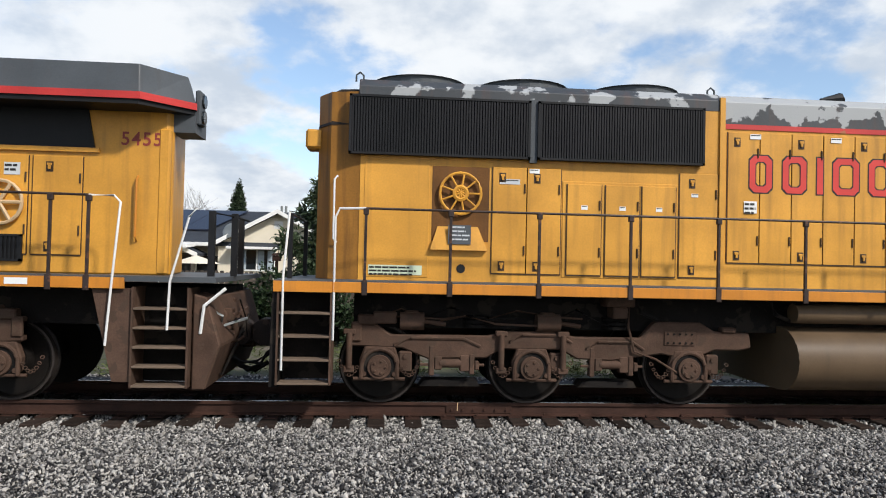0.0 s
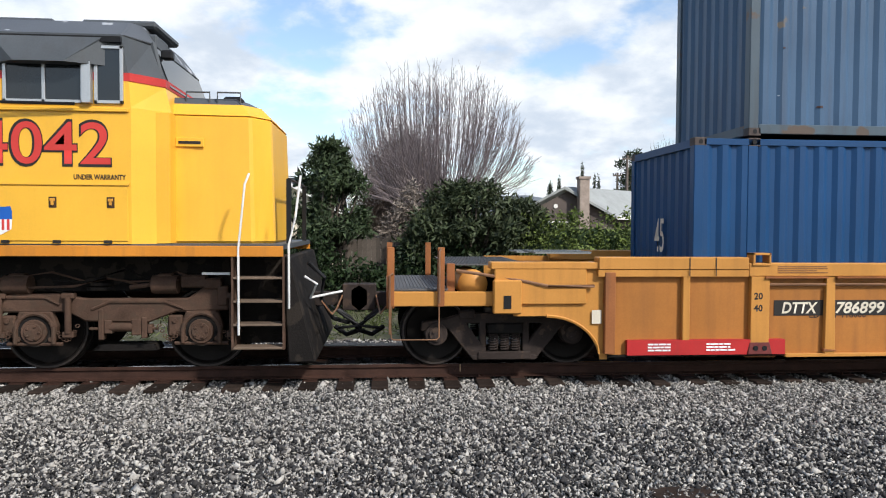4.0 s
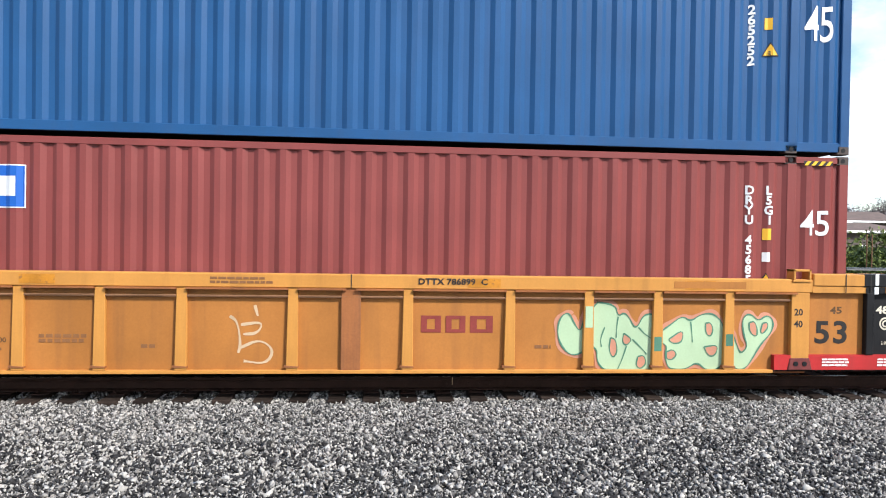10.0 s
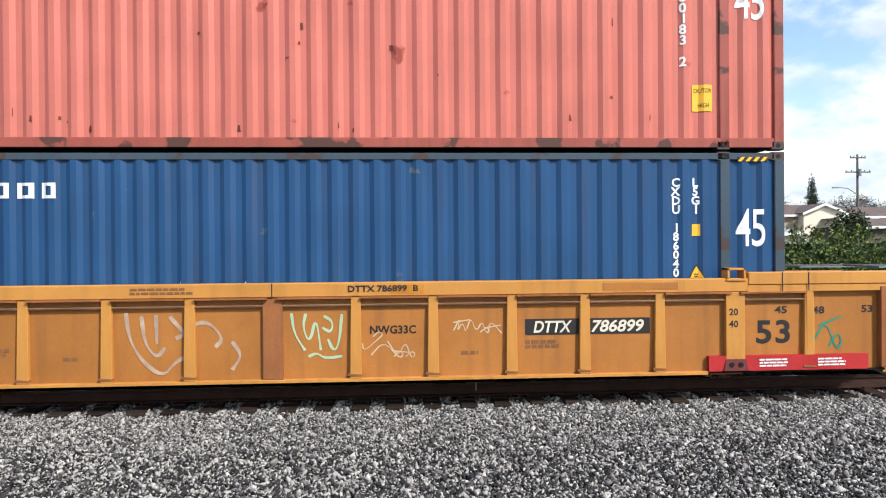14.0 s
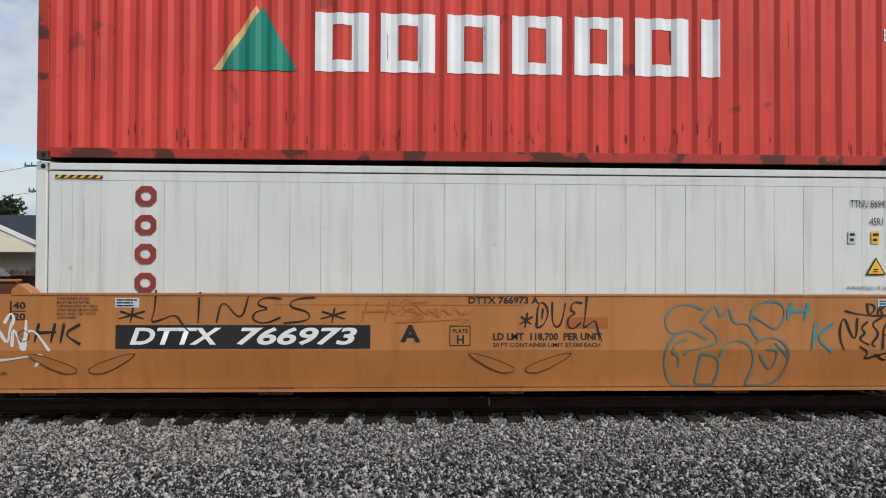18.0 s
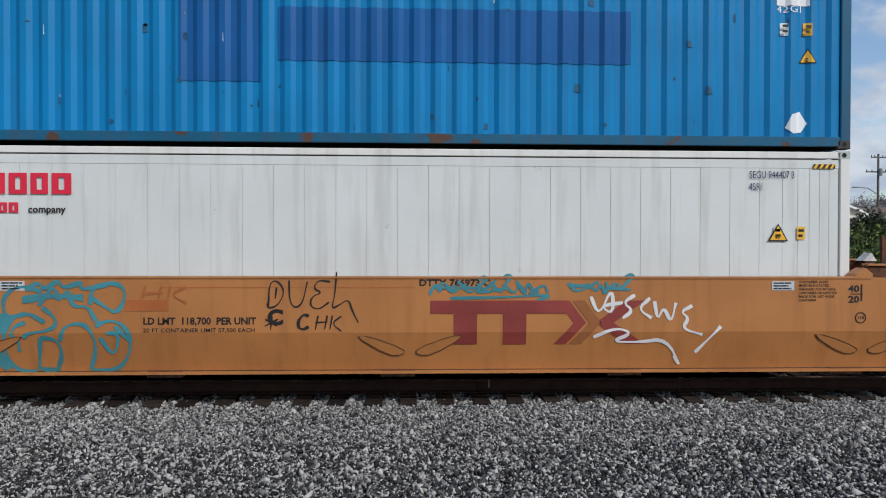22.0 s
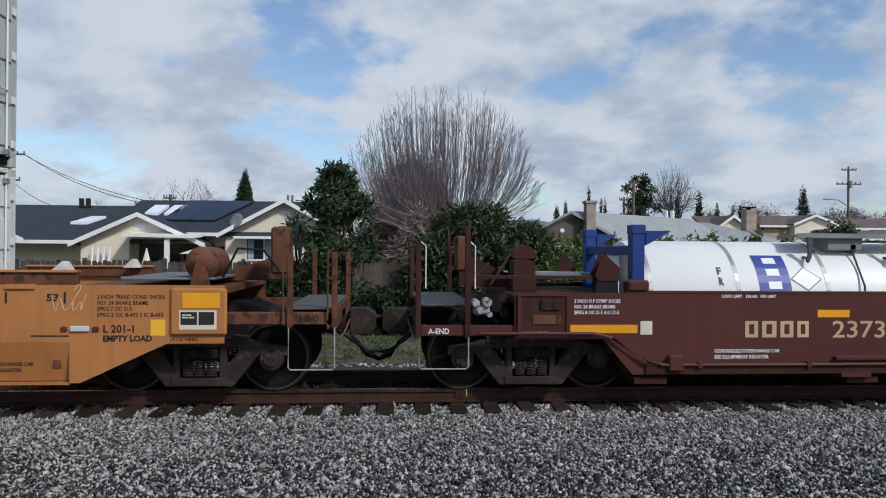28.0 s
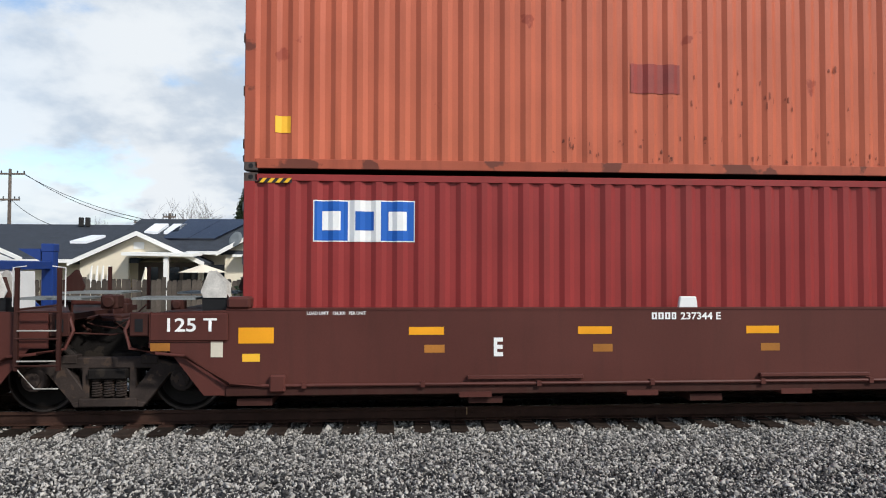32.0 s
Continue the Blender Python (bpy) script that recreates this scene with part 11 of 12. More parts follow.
def bare_tree(label, x, y, base, height, spread, stems, twigs, seed, m=None, fan=1.0, trunk=.22, low=.22):
    """A leafless tree: trunk, limbs and many thin upward shoots that make a rounded head."""
    rnd = random.Random(seed)
    t = thing("bare_tree", label, "tree", x=x, y=y, z=base)
    bm = bmesh.new()
    fork = Vector((0, 0, height * low))
    limb(bm, (0, 0, -.2), fork, trunk, trunk * .75, 8, .03, rnd)
    part("trunk", bm, BARK, t, smooth=True)
    limbs, fine = bmesh.new(), bmesh.new()
    tips = []
    for i in range(stems):
        az, el = rnd.uniform(0, 2 * math.pi), rnd.uniform(.25, 1.15)
        d = Vector((math.cos(az) * math.sin(el), math.sin(az) * math.sin(el), math.cos(el)))
        p = fork + Vector((d.x * spread * .45, d.y * spread * .45, d.z * height * .28))
        limb(limbs, fork, p, trunk * .42, trunk * .13, 6, .08, rnd)
        tips.append((p, d))
    for i in range(twigs):
        p, d = rnd.choice(tips)
        start = fork.lerp(p, rnd.uniform(.45, 1.0))
        az = math.atan2(d.y, d.x) + rnd.gauss(0, .5)
        u = rnd.random() ** .6
        ang = u * 1.25 * fan
        # the head's outline: an upright oval
        rx, rz = spread * .5, height * (1 - low)
        end = Vector((math.cos(az) * rx * math.sin(ang), math.sin(az) * rx * math.sin(ang), fork.z + rz * math.cos(ang) * rnd.uniform(.72, 1.0) + 0.0))
        if end.z < start.z + .1:
            end.z = start.z + rnd.uniform(.1, .5)
        limb(fine, start, end, .018, .005, 3, .05, rnd)
        for k in range(2):
            q = start.lerp(end, rnd.uniform(.35, .8))
            e2 = q + (end - start) * rnd.uniform(.18, .38) + Vector((rnd.gauss(0, .25), rnd.gauss(0, .25), rnd.uniform(.0, .3)))
            tube(fine, [q, e2], .009, 3, .004)
    part("limb", limbs, BARK, t, smooth=True)
    o = part("twig_head", fine, m or TWIG, t)
    tagged(o, kind="stuff")
    return t


def pollard_tree():
    """A wide old tree cut back to knuckles, each with a fan of long straight shoots."""
    rnd = random.Random(31)
    t = thing("bare_tree", "large leafless pollarded tree with long upright pinkish-brown shoots", "tree", x=2.12, y=19.8, z=-.3)
    bm = bmesh.new()
    limb(bm, (0, 0, -.2), (0, 0, 1.9), .34, .27, 10, .03, rnd)
    part("trunk", bm, BARK, t, smooth=True)
    knots = []
    for k in range(18):
        az = 2.399 * k
        r = 1.7 * ((k + .5) / 18) ** .5
        p = Vector((r * math.cos(az) * 1.2, r * math.sin(az), 2.9 + 1.1 * (r / 1.7) * rnd.uniform(.5, 1.1)))
        bm = bmesh.new()
        limb(bm, (0, 0, 1.75), p, .15, .06, 6, .07, rnd)
        part("limb", bm, BARK, t, smooth=True)
        knots.append(p)
    fine = bmesh.new()
    for i in range(560):
        az, rho = rnd.uniform(0, 2 * math.pi), rnd.random() ** .55
        out = Vector((math.cos(az) * 1.0, math.sin(az) * .85, 0))
        base = min(knots, key=lambda q: (q - out * rho * 1.9 - Vector((0, 0, 3.5))).length) + Vector((rnd.gauss(0, .14), rnd.gauss(0, .14), rnd.gauss(0, .2)))
        crest = 4.2 + 5.0 * max(0.0, 1 - rho ** 2.3) ** .5
        end = out * rho * 4.35 + Vector((0, 0, max(base.z + .5, crest * rnd.uniform(.82, 1.02) + rnd.uniform(-.2, .2))))
        span = end - base
        flat_run = Vector((span.x, span.y, 0))
        m1 = base + flat_run * (.42 + .1 * rho) + Vector((0, 0, span.z * .24))
        m2 = base + flat_run * (.78 + .06 * rho) + Vector((0, 0, span.z * .60))
        m1 += Vector((rnd.gauss(0, .06), rnd.gauss(0, .06), 0))
        tube(fine, [base, m1, m2, end], .016, 3, .0055)
        for k in range(9):
            u = rnd.uniform(.25, 1.0)
            q = m1.lerp(m2, u * 2) if u < .5 else m2.lerp(end, u * 2 - 1)
            d = (end - m1).normalized() + Vector((rnd.gauss(0, .42), rnd.gauss(0, .42), rnd.gauss(0, .2)))
            tube(fine, [q, q + d.normalized() * rnd.uniform(.18, .55)], .0085, 3, .004)
    o = part("twig_head", fine, TWIG, t)
    tagged(o, kind="stuff")
    return t


def leafy(name, label, x, y, z, lumps, n, size, m, seed, trunk=None, slim=.5, skin=.55, limbs=0):
    t = thing(name, label, "bush" if "bush" in name else "tree", x=x, y=y, z=z)
    if trunk:
        rnd = random.Random(seed)
        bm = bmesh.new()
        limb(bm, (0, 0, -.2), (0, 0, trunk), .11, .08, 8, .04, rnd)
        part("trunk", bm, BARK, t, smooth=True)
        bm = bmesh.new()
        for lx, ly, lz, *_ in lumps:
            limb(bm, (0, 0, trunk * .8), (lx, ly, lz), .05, .02, 5, .08, rnd)
        part("limb", bm, BARK, t)
    o = leaves("crown", lumps, n, size, m, t, seed, slim, skin)
    tagged(o, kind="stuff")
    return t


def plants():
    rnd = random.Random(12)
    # dark broad-leaved tree, beside the round evergreen bush
    r2 = random.Random(5)
    clumps = []
    for k in range(64):
        zz = r2.uniform(1.75, 4.75)
        half = 1.45 * min(1.0, (4.95 - zz) / 1.9) * (1.0 if zz > 2.2 else .8)
        az, rr = r2.uniform(0, 6.283), half * r2.random() ** .5
        q = r2.uniform(.26, .44)
        clumps.append((rr * math.cos(az), rr * math.sin(az) * .8, zz, q, q, q * r2.uniform(.6, .85)))
    leafy("broadleaf_tree", "dark glossy broad-leaved evergreen tree behind the fence", -1.75, 11.2, -.35, clumps, 11500, .23, G["dark"], 21, 1.5, .27, .2)
    clumps = [(0, 0, 2.0, 1.4, 1.0, 1.2), (1.1, .1, 2.1, 1.0, .9, 1.0), (-.9, 0, 1.7, .9, .9, 1.0)]
    for k in range(90):
        az, el = r2.uniform(0, 6.283), r2.uniform(-.5, 1.45)
        q = r2.uniform(.25, .5)
        clumps.append((.25 + 2.15 * math.cos(az) * math.cos(el), -.1 + 1.2 * math.sin(az) * math.cos(el), max(.5, 1.55 + 1.95 * math.sin(el) * r2.uniform(.85, 1.08)), q, q, q * .7))
    leafy("evergreen_bush", "large round dark green bush", 2.55, 10.4, -.35, clumps, 26000, .20, G["bush"], 22, .8, .32, .25)
    leafy("ivy_thicket", "tangled dark shrub thicket along the track", .9, 9.6, -.35,
          [(0, 0, .7, 1.2, .7, .9), (-1.6, .1, .6, 1.0, .6, .8), (1.3, 0, .9, 1.0, .7, 1.0), (-3.0, .2, 1.0, 1.0, .6, 1.15), (-4.0, .1, .95, .9, .6, 1.15), (-4.9, .2, .8, .8, .6, .95)], 13500, .15, G["ivy"], 23, None, .5, .4)
    # clipped hedge to the right
    lumps = []
    x = 4.2
    while x < 26:
        lumps.append((x, rnd.uniform(-.2, .2), rnd.uniform(1.36, 1.54), .95, .8, rnd.uniform(1.12, 1.30)))
        lumps.append((x + .4, -.45, rnd.uniform(.5, .8), .8, .5, .9))
        x += .8
    t = leafy("hedge", "long leafy green hedge with loose shoots", 0, 9.7, -.35, lumps, 62000, .115, G["hedge"], 24, None, .5, .6)
    sprouts = [(rnd.uniform(4.5, 25), rnd.uniform(-.4, .3), rnd.uniform(2.45, 2.80), .14, .14, .26) for _ in range(60)]
    leaves("loose_shoot", sprouts, 2500, .13, G["hedge"], t, 25, .45, .1)
    back = part("hedge_core", box(bmesh.new(), 4.0, 26, .0, .5, 0, 2.3), G["ivy"], t)
    pollard_tree()
    dry = leaf_material("dry_twigs", (0.21, 0.158, 0.130), .35)
    leafy("twiggy_thicket", "dense rounded brown twiggy tree behind the pollard", .75, 23.5, -.3,
          [(0, 0, 3.6, 2.1, 1.6, 2.6), (-.9, 0, 3.2, 1.5, 1.4, 2.3), (.9, 0, 4.4, 1.3, 1.2, 2.3), (.2, 0, 5.2, 1.5, 1.2, 1.7), (1.6, 0, 3.0, 1.1, 1.1, 2.0)], 34000, .42, dry, 35, 1.5, .06, .3)
    pale = leaf_material("dead_vine", (0.24, 0.20, 0.165), .3)
    leafy("dead_vine_heap", "pale grey heap of dead vines", .55, 12.8, -.35, [(0, 0, 2.2, .62, .5, .9), (.25, 0, 3.0, .38, .4, .6), (-.35, 0, 1.5, .7, .5, .9), (.3, 0, 1.2, .6, .5, 1.0), (.33, 0, 3.5, .2, .2, .35)], 5000, .22, pale, 36, None, .16, .55)
    bare_tree("leafless rounded tree in a distant garden", 27.5, 56.5, 0, 10.9, 6.4, 16, 260, 32, TWIGD, 1.15, .2, .42)
    bare_tree("low leafless tree behind the house roofs", -16.6, 47.5, 0, 7.9, 9.0, 18, 150, 33, TWIGD, 1.2, .22, .45)
    bare_tree("small leafless tree behind the roofs", -27.0, 55.5, 0, 6.8, 4.0, 10, 140, 34, TWIGD, 1.1, .15, .4)
    # slim cypress and distant conifers
    lump = [(0, 0, 3 + k * .47, .86 * (1 - (k / 12) ** 2.6) + .08, .86 * (1 - (k / 12) ** 2.6) + .08, .6) for k in range(13)]
    leafy("cypress", "tall dark narrow cypress behind the house", -12.55, 50.5, -.3, lump, 14000, .22, G["cypress"], 26, 2.0, .4, .55)
    for x, y, h, w in ((29.7, 55.5, 7.2, .95), (22.77, 69.5, 8.8, .75), (26.08, 75.5, 8.1, .42), (26.6, 75.5, 7.9, .42), (22.6, 79.5, 7.9, .9), (21.4, 79.5, 7.3, 1.1), (33.5, 69.5, 7.1, .9), (35.8, 64.5, 6.9, .55), (37.6, 64.5, 6.7, .5), (38.5, 64.5, 6.7, .6), (68.3, 101.5, 12.0, 2.6)):
        lump = [(0, 0, 1 + (h - 1) * k / 8, w * (1.06 - k / 9) * rnd.uniform(.8, 1.15), w * (1.06 - k / 9), h / 10) for k in range(9)]
        leafy("conifer", "dark conifer among distant gardens", x, y, 0, lump, int(1600 + 2400 * w), .20 + .05 * w, G["cypress"], int(x * 10), 1.2, .5, .2)
    r3 = random.Random(61)
    lump = [(r3.gauss(0, .55), r3.gauss(0, .4), z, r3.uniform(.35, .75) * (1.15 if z < 7 else .75), .6, .34) for z in [3.6 + .19 * k for k in range(28)]] + [(-.9, 0, 6.2, .6, .5, .5), (-.8, 0, 5.3, .7, .5, .5), (.8, 0, 6.6, .5, .5, .5)]
    leafy("pine_tree", "dark uneven pine among distant gardens", 22.35, 51.5, 0, lump, 5200, .30, G["cypress"], 62, 3.0, .35, .2)
    leafy("pine_tree", "dark spreading tree beyond the neighbouring roof", -29.6, 41.0, 0, [(0, 0, 4.2, 1.5, 1.5, 1.0), (-.8, 0, 5.2, 1.2, 1.2, .9), (.7, 0, 5.6, .9, .9, .7), (-1.8, 0, 4.0, 1.3, 1.2, 1.0)], 2600, .35, G["cypress"], 27, 2.5, .4, .3)
    leafy("garden_tree", "round dark tree in a neighbour's garden", 31.5, 36.6, 0, [(0, 0, 3.3, 1.15, 1.1, 1.05), (.5, 0, 3.0, .9, .9, .9), (-.5, 0, 2.8, .9, .9, .9)], 2600, .22, G["bush"], 63, 1.8, .5, .3)
    # grass beyond the ballast
    rng = np.random.default_rng(41)
    tufts = [(rng.uniform(-6, 14), rng.uniform(4.2, 9.2), -.38, .22, .22, .14) for _ in range(420)]
    o = leaves("grass_tufts", tufts, 15000, .16, G["grass"], None, 42, .14, 0.0)
    tagged(o, "sparse green and dry grass tufts behind the track", "grass", kind="stuff")


# ---- houses ----
STUCCO = mat("cream_stucco", (0.76, 0.68, 0.53), 0.9, var=0.06, scale=1.2, bump=0.01, streak=0.06, dirt=(0.4, 0.33, 0.22))
SHINGLE = mat("charcoal_shingles", (0.034, 0.040, 0.050), 0.9, var=0.25, scale=3, grain=25, bump=0.02)
SHINGLE2 = mat("grey_shingles", (0.30, 0.315, 0.305), 0.9, var=0.12, scale=2, grain=20, bump=0.02)
SHINGLE3 = mat("brown_shingles", (0.145, 0.105, 0.088), 0.9, var=0.2, scale=2, grain=20, bump=0.02)
TRIM = mat("white_trim", (0.80, 0.79, 0.75), 0.6, var=0.05, bump=0.0)
BRICKISH = mat("tan_chimney", (0.36, 0.29, 0.24), 0.9, var=0.2, scale=4, grain=14, bump=0.02)
BEIGE = mat("tan_render", (0.42, 0.33, 0.25), 0.9, var=0.1, bump=0.01)
TAUPE = mat("taupe_siding", (0.115, 0.092, 0.080), 0.85, var=0.12, bump=0.01)
FENCEW = mat("weathered_fence_wood", (0.090, 0.073, 0.058), 0.9, var=0.3, scale=4, per_object=0.35, bump=0.01)
PANEL = mat("solar_glass", (0.012, 0.016, 0.030), 0.15, var=0.1, bump=0.0, spec=0.6)
SKYL = mat("skylight_white", (0.78, 0.80, 0.82), 0.35, var=0.05, bump=0.0)
POLEW = mat("utility_pole_wood", (0.155, 0.125, 0.105), 0.9, var=0.25, scale=3, bump=0.01)
WIRE = mat("black_wire", (0.03, 0.03, 0.032), 0.6, var=0.1, bump=0.0)


def slab(bm, a, b, c, d, t):
    """A sloping plate with corners a b c d and thickness t downwards."""
    top = [bm.verts.new(p) for p in (a, b, c, d)]
    low = [bm.verts.new((p[0], p[1], p[2] - t)) for p in (a, b, c, d)]
    bm.faces.new(top); bm.faces.new(low[::-1])
    for i in range(4):
        j = (i + 1) % 4
        bm.faces.new((top[i], low[i], low[j], top[j]))
    return bm


def house_window(h, x, y, z0, z1, w, label="white-framed window"):
    win = part("window", box(bmesh.new(), x, x + w, y - .02, y + .02, z0, z1), M["glass"], h, label)
    bm = bmesh.new()
    for q in ((x - .06, x, z0 - .06, z1 + .06), (x + w, x + w + .06, z0 - .06, z1 + .06), (x + w / 2 - .03, x + w / 2 + .03, z0, z1), (x, x + w, z0 - .06, z0), (x, x + w, z1, z1 + .06)):
        box(bm, q[0], q[1], y - .05, y - .02, q[2], q[3])
    part("window_frame", bm, TRIM, win)


def cream_house():
    h = thing("house", "cream stucco bungalow with charcoal shingle roofs and solar panels", "house", y=0)
    D = lambda v: v - 10.456                            # depth from the eye to y
    y1, y2, yr = D(29.5), D(38), D(33.5)
    # right block with a cross gable
    part("wall", box(bmesh.new(), -11.6, -1.9, y1 + .6, y2, -.4, 2.68), STUCCO, h, "cream stucco wall")
    bm = bmesh.new()
    slab(bm, (-12.0, y1 - .1, 2.66), (-2.0, y1 - .1, 2.66), (-2.0, yr, 4.26), (-11.6, yr, 4.24), .14)
    slab(bm, (-11.6, yr, 4.24), (-2.0, yr, 4.26), (-2.0, y2 + .4, 2.6), (-12, y2 + .4, 2.6), .14)
    part("roof", bm, SHINGLE, h, "charcoal shingle roof")
    g = prism(bmesh.new(), [(-6.85, -.4), (-2.0, -.4), (-2.0, 2.62), (-4.43, 3.92), (-6.85, 2.62)], y1, y1 + .2)
    part("gable_wall", g, STUCCO, h)
    bm = bmesh.new()
    slab(bm, (-7.10, y1 - .35, 2.60), (-4.43, y1 - .35, 4.06), (-4.43, yr + .4, 4.06), (-7.10, yr - 1.5, 2.60), .1)
    slab(bm, (-4.43, y1 - .35, 4.06), (-1.75, y1 - .35, 2.60), (-1.75, yr - 1.5, 2.60), (-4.43, yr + .4, 4.06), .1)
    part("gable_roof", bm, SHINGLE, h)
    bm = bmesh.new()
    for s in (-1, 1):
        prism(bm, [(-4.43, 4.09), (-4.43 + s * 2.70, 2.62), (-4.43 + s * 2.70, 2.44), (-4.43, 3.91)], y1 - .39, y1 - .34)
    part("barge_board", bm, TRIM, h, "white barge board")
    part("gutter", box(bmesh.new(), -12.0, -7.0, y1 - .2, y1 - .1, 2.52, 2.66), TRIM, h)
    house_window(h, -5.98, y1, 1.58, 2.40, 1.42, "white-framed window with pale curtains")
    for x in (-5.94, -5.22, -4.84):
        part("curtain", box(bmesh.new(), x, x + .24, y1 - .027, y1 - .021, 1.60, 2.38), M["curtain"], h, "pale blue curtain")
    part("awning", upright(bmesh.new(), [(-6.4, y1 - .55), (-4.4, y1 - .55), (-4.4, y1), (-6.4, y1)], 2.50, 2.66, [(-6.3, y1 - .05), (-4.5, y1 - .05), (-4.5, y1), (-6.3, y1)]), SHINGLE, h, "small shingled window awning")
    part("awning_fascia", box(bmesh.new(), -6.42, -4.38, y1 - .58, y1 - .552, 2.42, 2.52), TRIM, h)
    part("wall_lamp", box(bmesh.new(), -4.22, -4.08, y1 - .15, y1, 2.36, 2.58), M["ink"], h)
    part("gable_vent", box(bmesh.new(), -4.6, -4.25, y1 - .02, y1, 3.3, 3.6), TRIM, h)
    # patio behind the porch
    part("patio_door", box(bmesh.new(), -9.1, -7.0, y1 + .56, y1 + .6, -.3, 2.1), M["glass"], h, "dark patio doors")
    part("patio_frame", box(box(bmesh.new(), -8.1, -8.0, y1 + .5, y1 + .56, -.3, 2.1), -9.2, -9.1, y1 + .5, y1 + .56, -.3, 2.1), TRIM, h)
    # solar panels and skylights on the front slope
    slope = lambda x, f: (x, y1 + f * (yr - y1), 2.66 + f * 1.58)
    for x0, x1, lean in ((-9.75, -8.68, .0), (-8.64, -7.56, .0)):
        bm = bmesh.new()
        a, b = slope(x0, .28), slope(x1, .28)
        c, d = slope(x1 + (1.16 if x0 > -9 else .86), .91), slope(x0 + (.84 if x0 > -9 else .42), .91)
        up = lambda p: (p[0], p[1], p[2] + .14)
        slab(bm, up(a), up(b), up(c), up(d), .06)
        part("solar_panel", bm, PANEL, h, "dark blue solar panel")
    for x0 in (-10.76, -9.93):
        bm = bmesh.new()
        up = lambda p: (p[0], p[1], p[2] + .14)
        slab(bm, up(slope(x0, .48)), up(slope(x0 + .57, .48)), up(slope(x0 + .72, .74)), up(slope(x0 + .11, .74)), .14)
        part("skylight", bm, SKYL, h, "white domed skylight")
    part("dish_aerial", lathe(bmesh.new(), [(-.03, .02), (-.05, .22), (-.02, .33), (.0, .30), (-.03, .15)], 20), M["steelgrey"], h).matrix_basis = pose(-6.35, y1 - .3, 3.15, -20, 0, -30)
    # left block with its lower gable
    y3 = D(28.5)
    part("wall", box(bmesh.new(), -24, -7.9, y3 + 1.0, y2, -.4, 2.25), STUCCO, h)
    bm = bmesh.new()
    slab(bm, (-24, y3 + .1, 2.30), (-10.0, y3 + .1, 2.30), (-10.0, D(34.5), 4.02), (-24, D(34.5), 4.02), .14)
    slab(bm, (-24, D(34.5), 4.02), (-11.4, D(34.5), 4.02), (-11.4, y2 + .5, 2.6), (-24, y2 + .5, 2.6), .14)
    part("roof", bm, SHINGLE, h)
    part("gable_wall", prism(bmesh.new(), [(-12.2, -.4), (-10.35, -.4), (-10.35, 2.36), (-7.96, 2.36), (-9.95, 3.26), (-12.2, 2.24)], y3, y3 + .2), STUCCO, h)
    # added dark panel: the porch roof's shade is painted as taupe
    part("porch_wall", box(bmesh.new(), -10.3, -7.92, y3 + .96, y3 + .99, -.3, 2.2), TAUPE, h, "taupe porch wall with porch shade put in its colour")
    for x in (-10.05, -9.2, -8.5):
        part("porch_window", box(bmesh.new(), x, x + .55, y3 + .93, y3 + .955, .6, 2.0), M["glass"], h, "dark porch window")
    bm = bmesh.new()
    slab(bm, (-12.5, y3 - .3, 2.20), (-9.95, y3 - .3, 3.38), (-9.95, D(32.5), 3.38), (-12.5, D(30), 2.20), .1)
    slab(bm, (-9.95, y3 - .3, 3.38), (-7.4, y3 - .3, 2.20), (-7.4, D(30), 2.20), (-9.95, D(32.5), 3.38), .1)
    part("gable_roof", bm, SHINGLE, h)
    bm = bmesh.new()
    for s in (-1, 1):
        prism(bm, [(-9.95, 3.41), (-9.95 + s * 2.6, 2.21), (-9.95 + s * 2.6, 2.03), (-9.95, 3.23)], y3 - .34, y3 - .29)
    part("barge_board", bm, TRIM, h)
    part("gutter", box(bmesh.new(), -24, -12.4, y3 - .02, y3 + .1, 2.16, 2.30), TRIM, h)
    part("gable_vent", box(bmesh.new(), -10.15, -9.75, y3 - .03, y3, 2.72, 2.98), TRIM, h)
    bm = bmesh.new()
    up = lambda p: (p[0], p[1], p[2] + .12)
    s2 = lambda x, f: (x, y3 + .1 + f * 6.0, 2.30 + f * 1.72)
    slab(bm, up(s2(-13.7, .40)), up(s2(-13.0, .40)), up(s2(-12.65, .58)), up(s2(-13.25, .58)), .12)
    part("skylight", bm, SKYL, h)
    part("porch_roof", slab(bmesh.new(), (-10.3, y3 - .9, 2.56), (-7.6, y3 - .9, 2.52), (-7.6, y3 + .4, 2.60), (-10.3, y3 + .4, 2.62), .12), TRIM, h, "white porch roof")
    part("porch_post", box(bmesh.new(), -8.75, -8.58, y3 - .8, y3 - .65, -.4, 2.45), TRIM, h)
    for x in (-14.6, -14.3):
        part("roof_vent", box(bmesh.new(), x, x + .16, D(34) - .1, D(34) + .1, 3.9, 4.32), M["ink"], h)
    for x in (-4.9, -4.7):
        part("flue", tube(bmesh.new(), [(x, yr, 4.2), (x, yr, 4.55)], .06, 8), M["steelgrey"], h)
    part("far_gable", prism(bmesh.new(), [(-19.5, 2.2), (-14.6, 2.2), (-16.6, 3.3)], y3 - .35, y3 - .1), STUCCO, h)
    bm = prism(bmesh.new(), [(-16.6, 3.44), (-14.2, 2.36), (-14.2, 2.2), (-16.6, 3.26)], y3 - .4, y3 - .34)
    part("barge_board", bm, TRIM, h)
    u = thing("post_lantern", "brown box lantern on a wooden post in the garden", "lantern", x=-3.70, y=14.0, z=-.4)
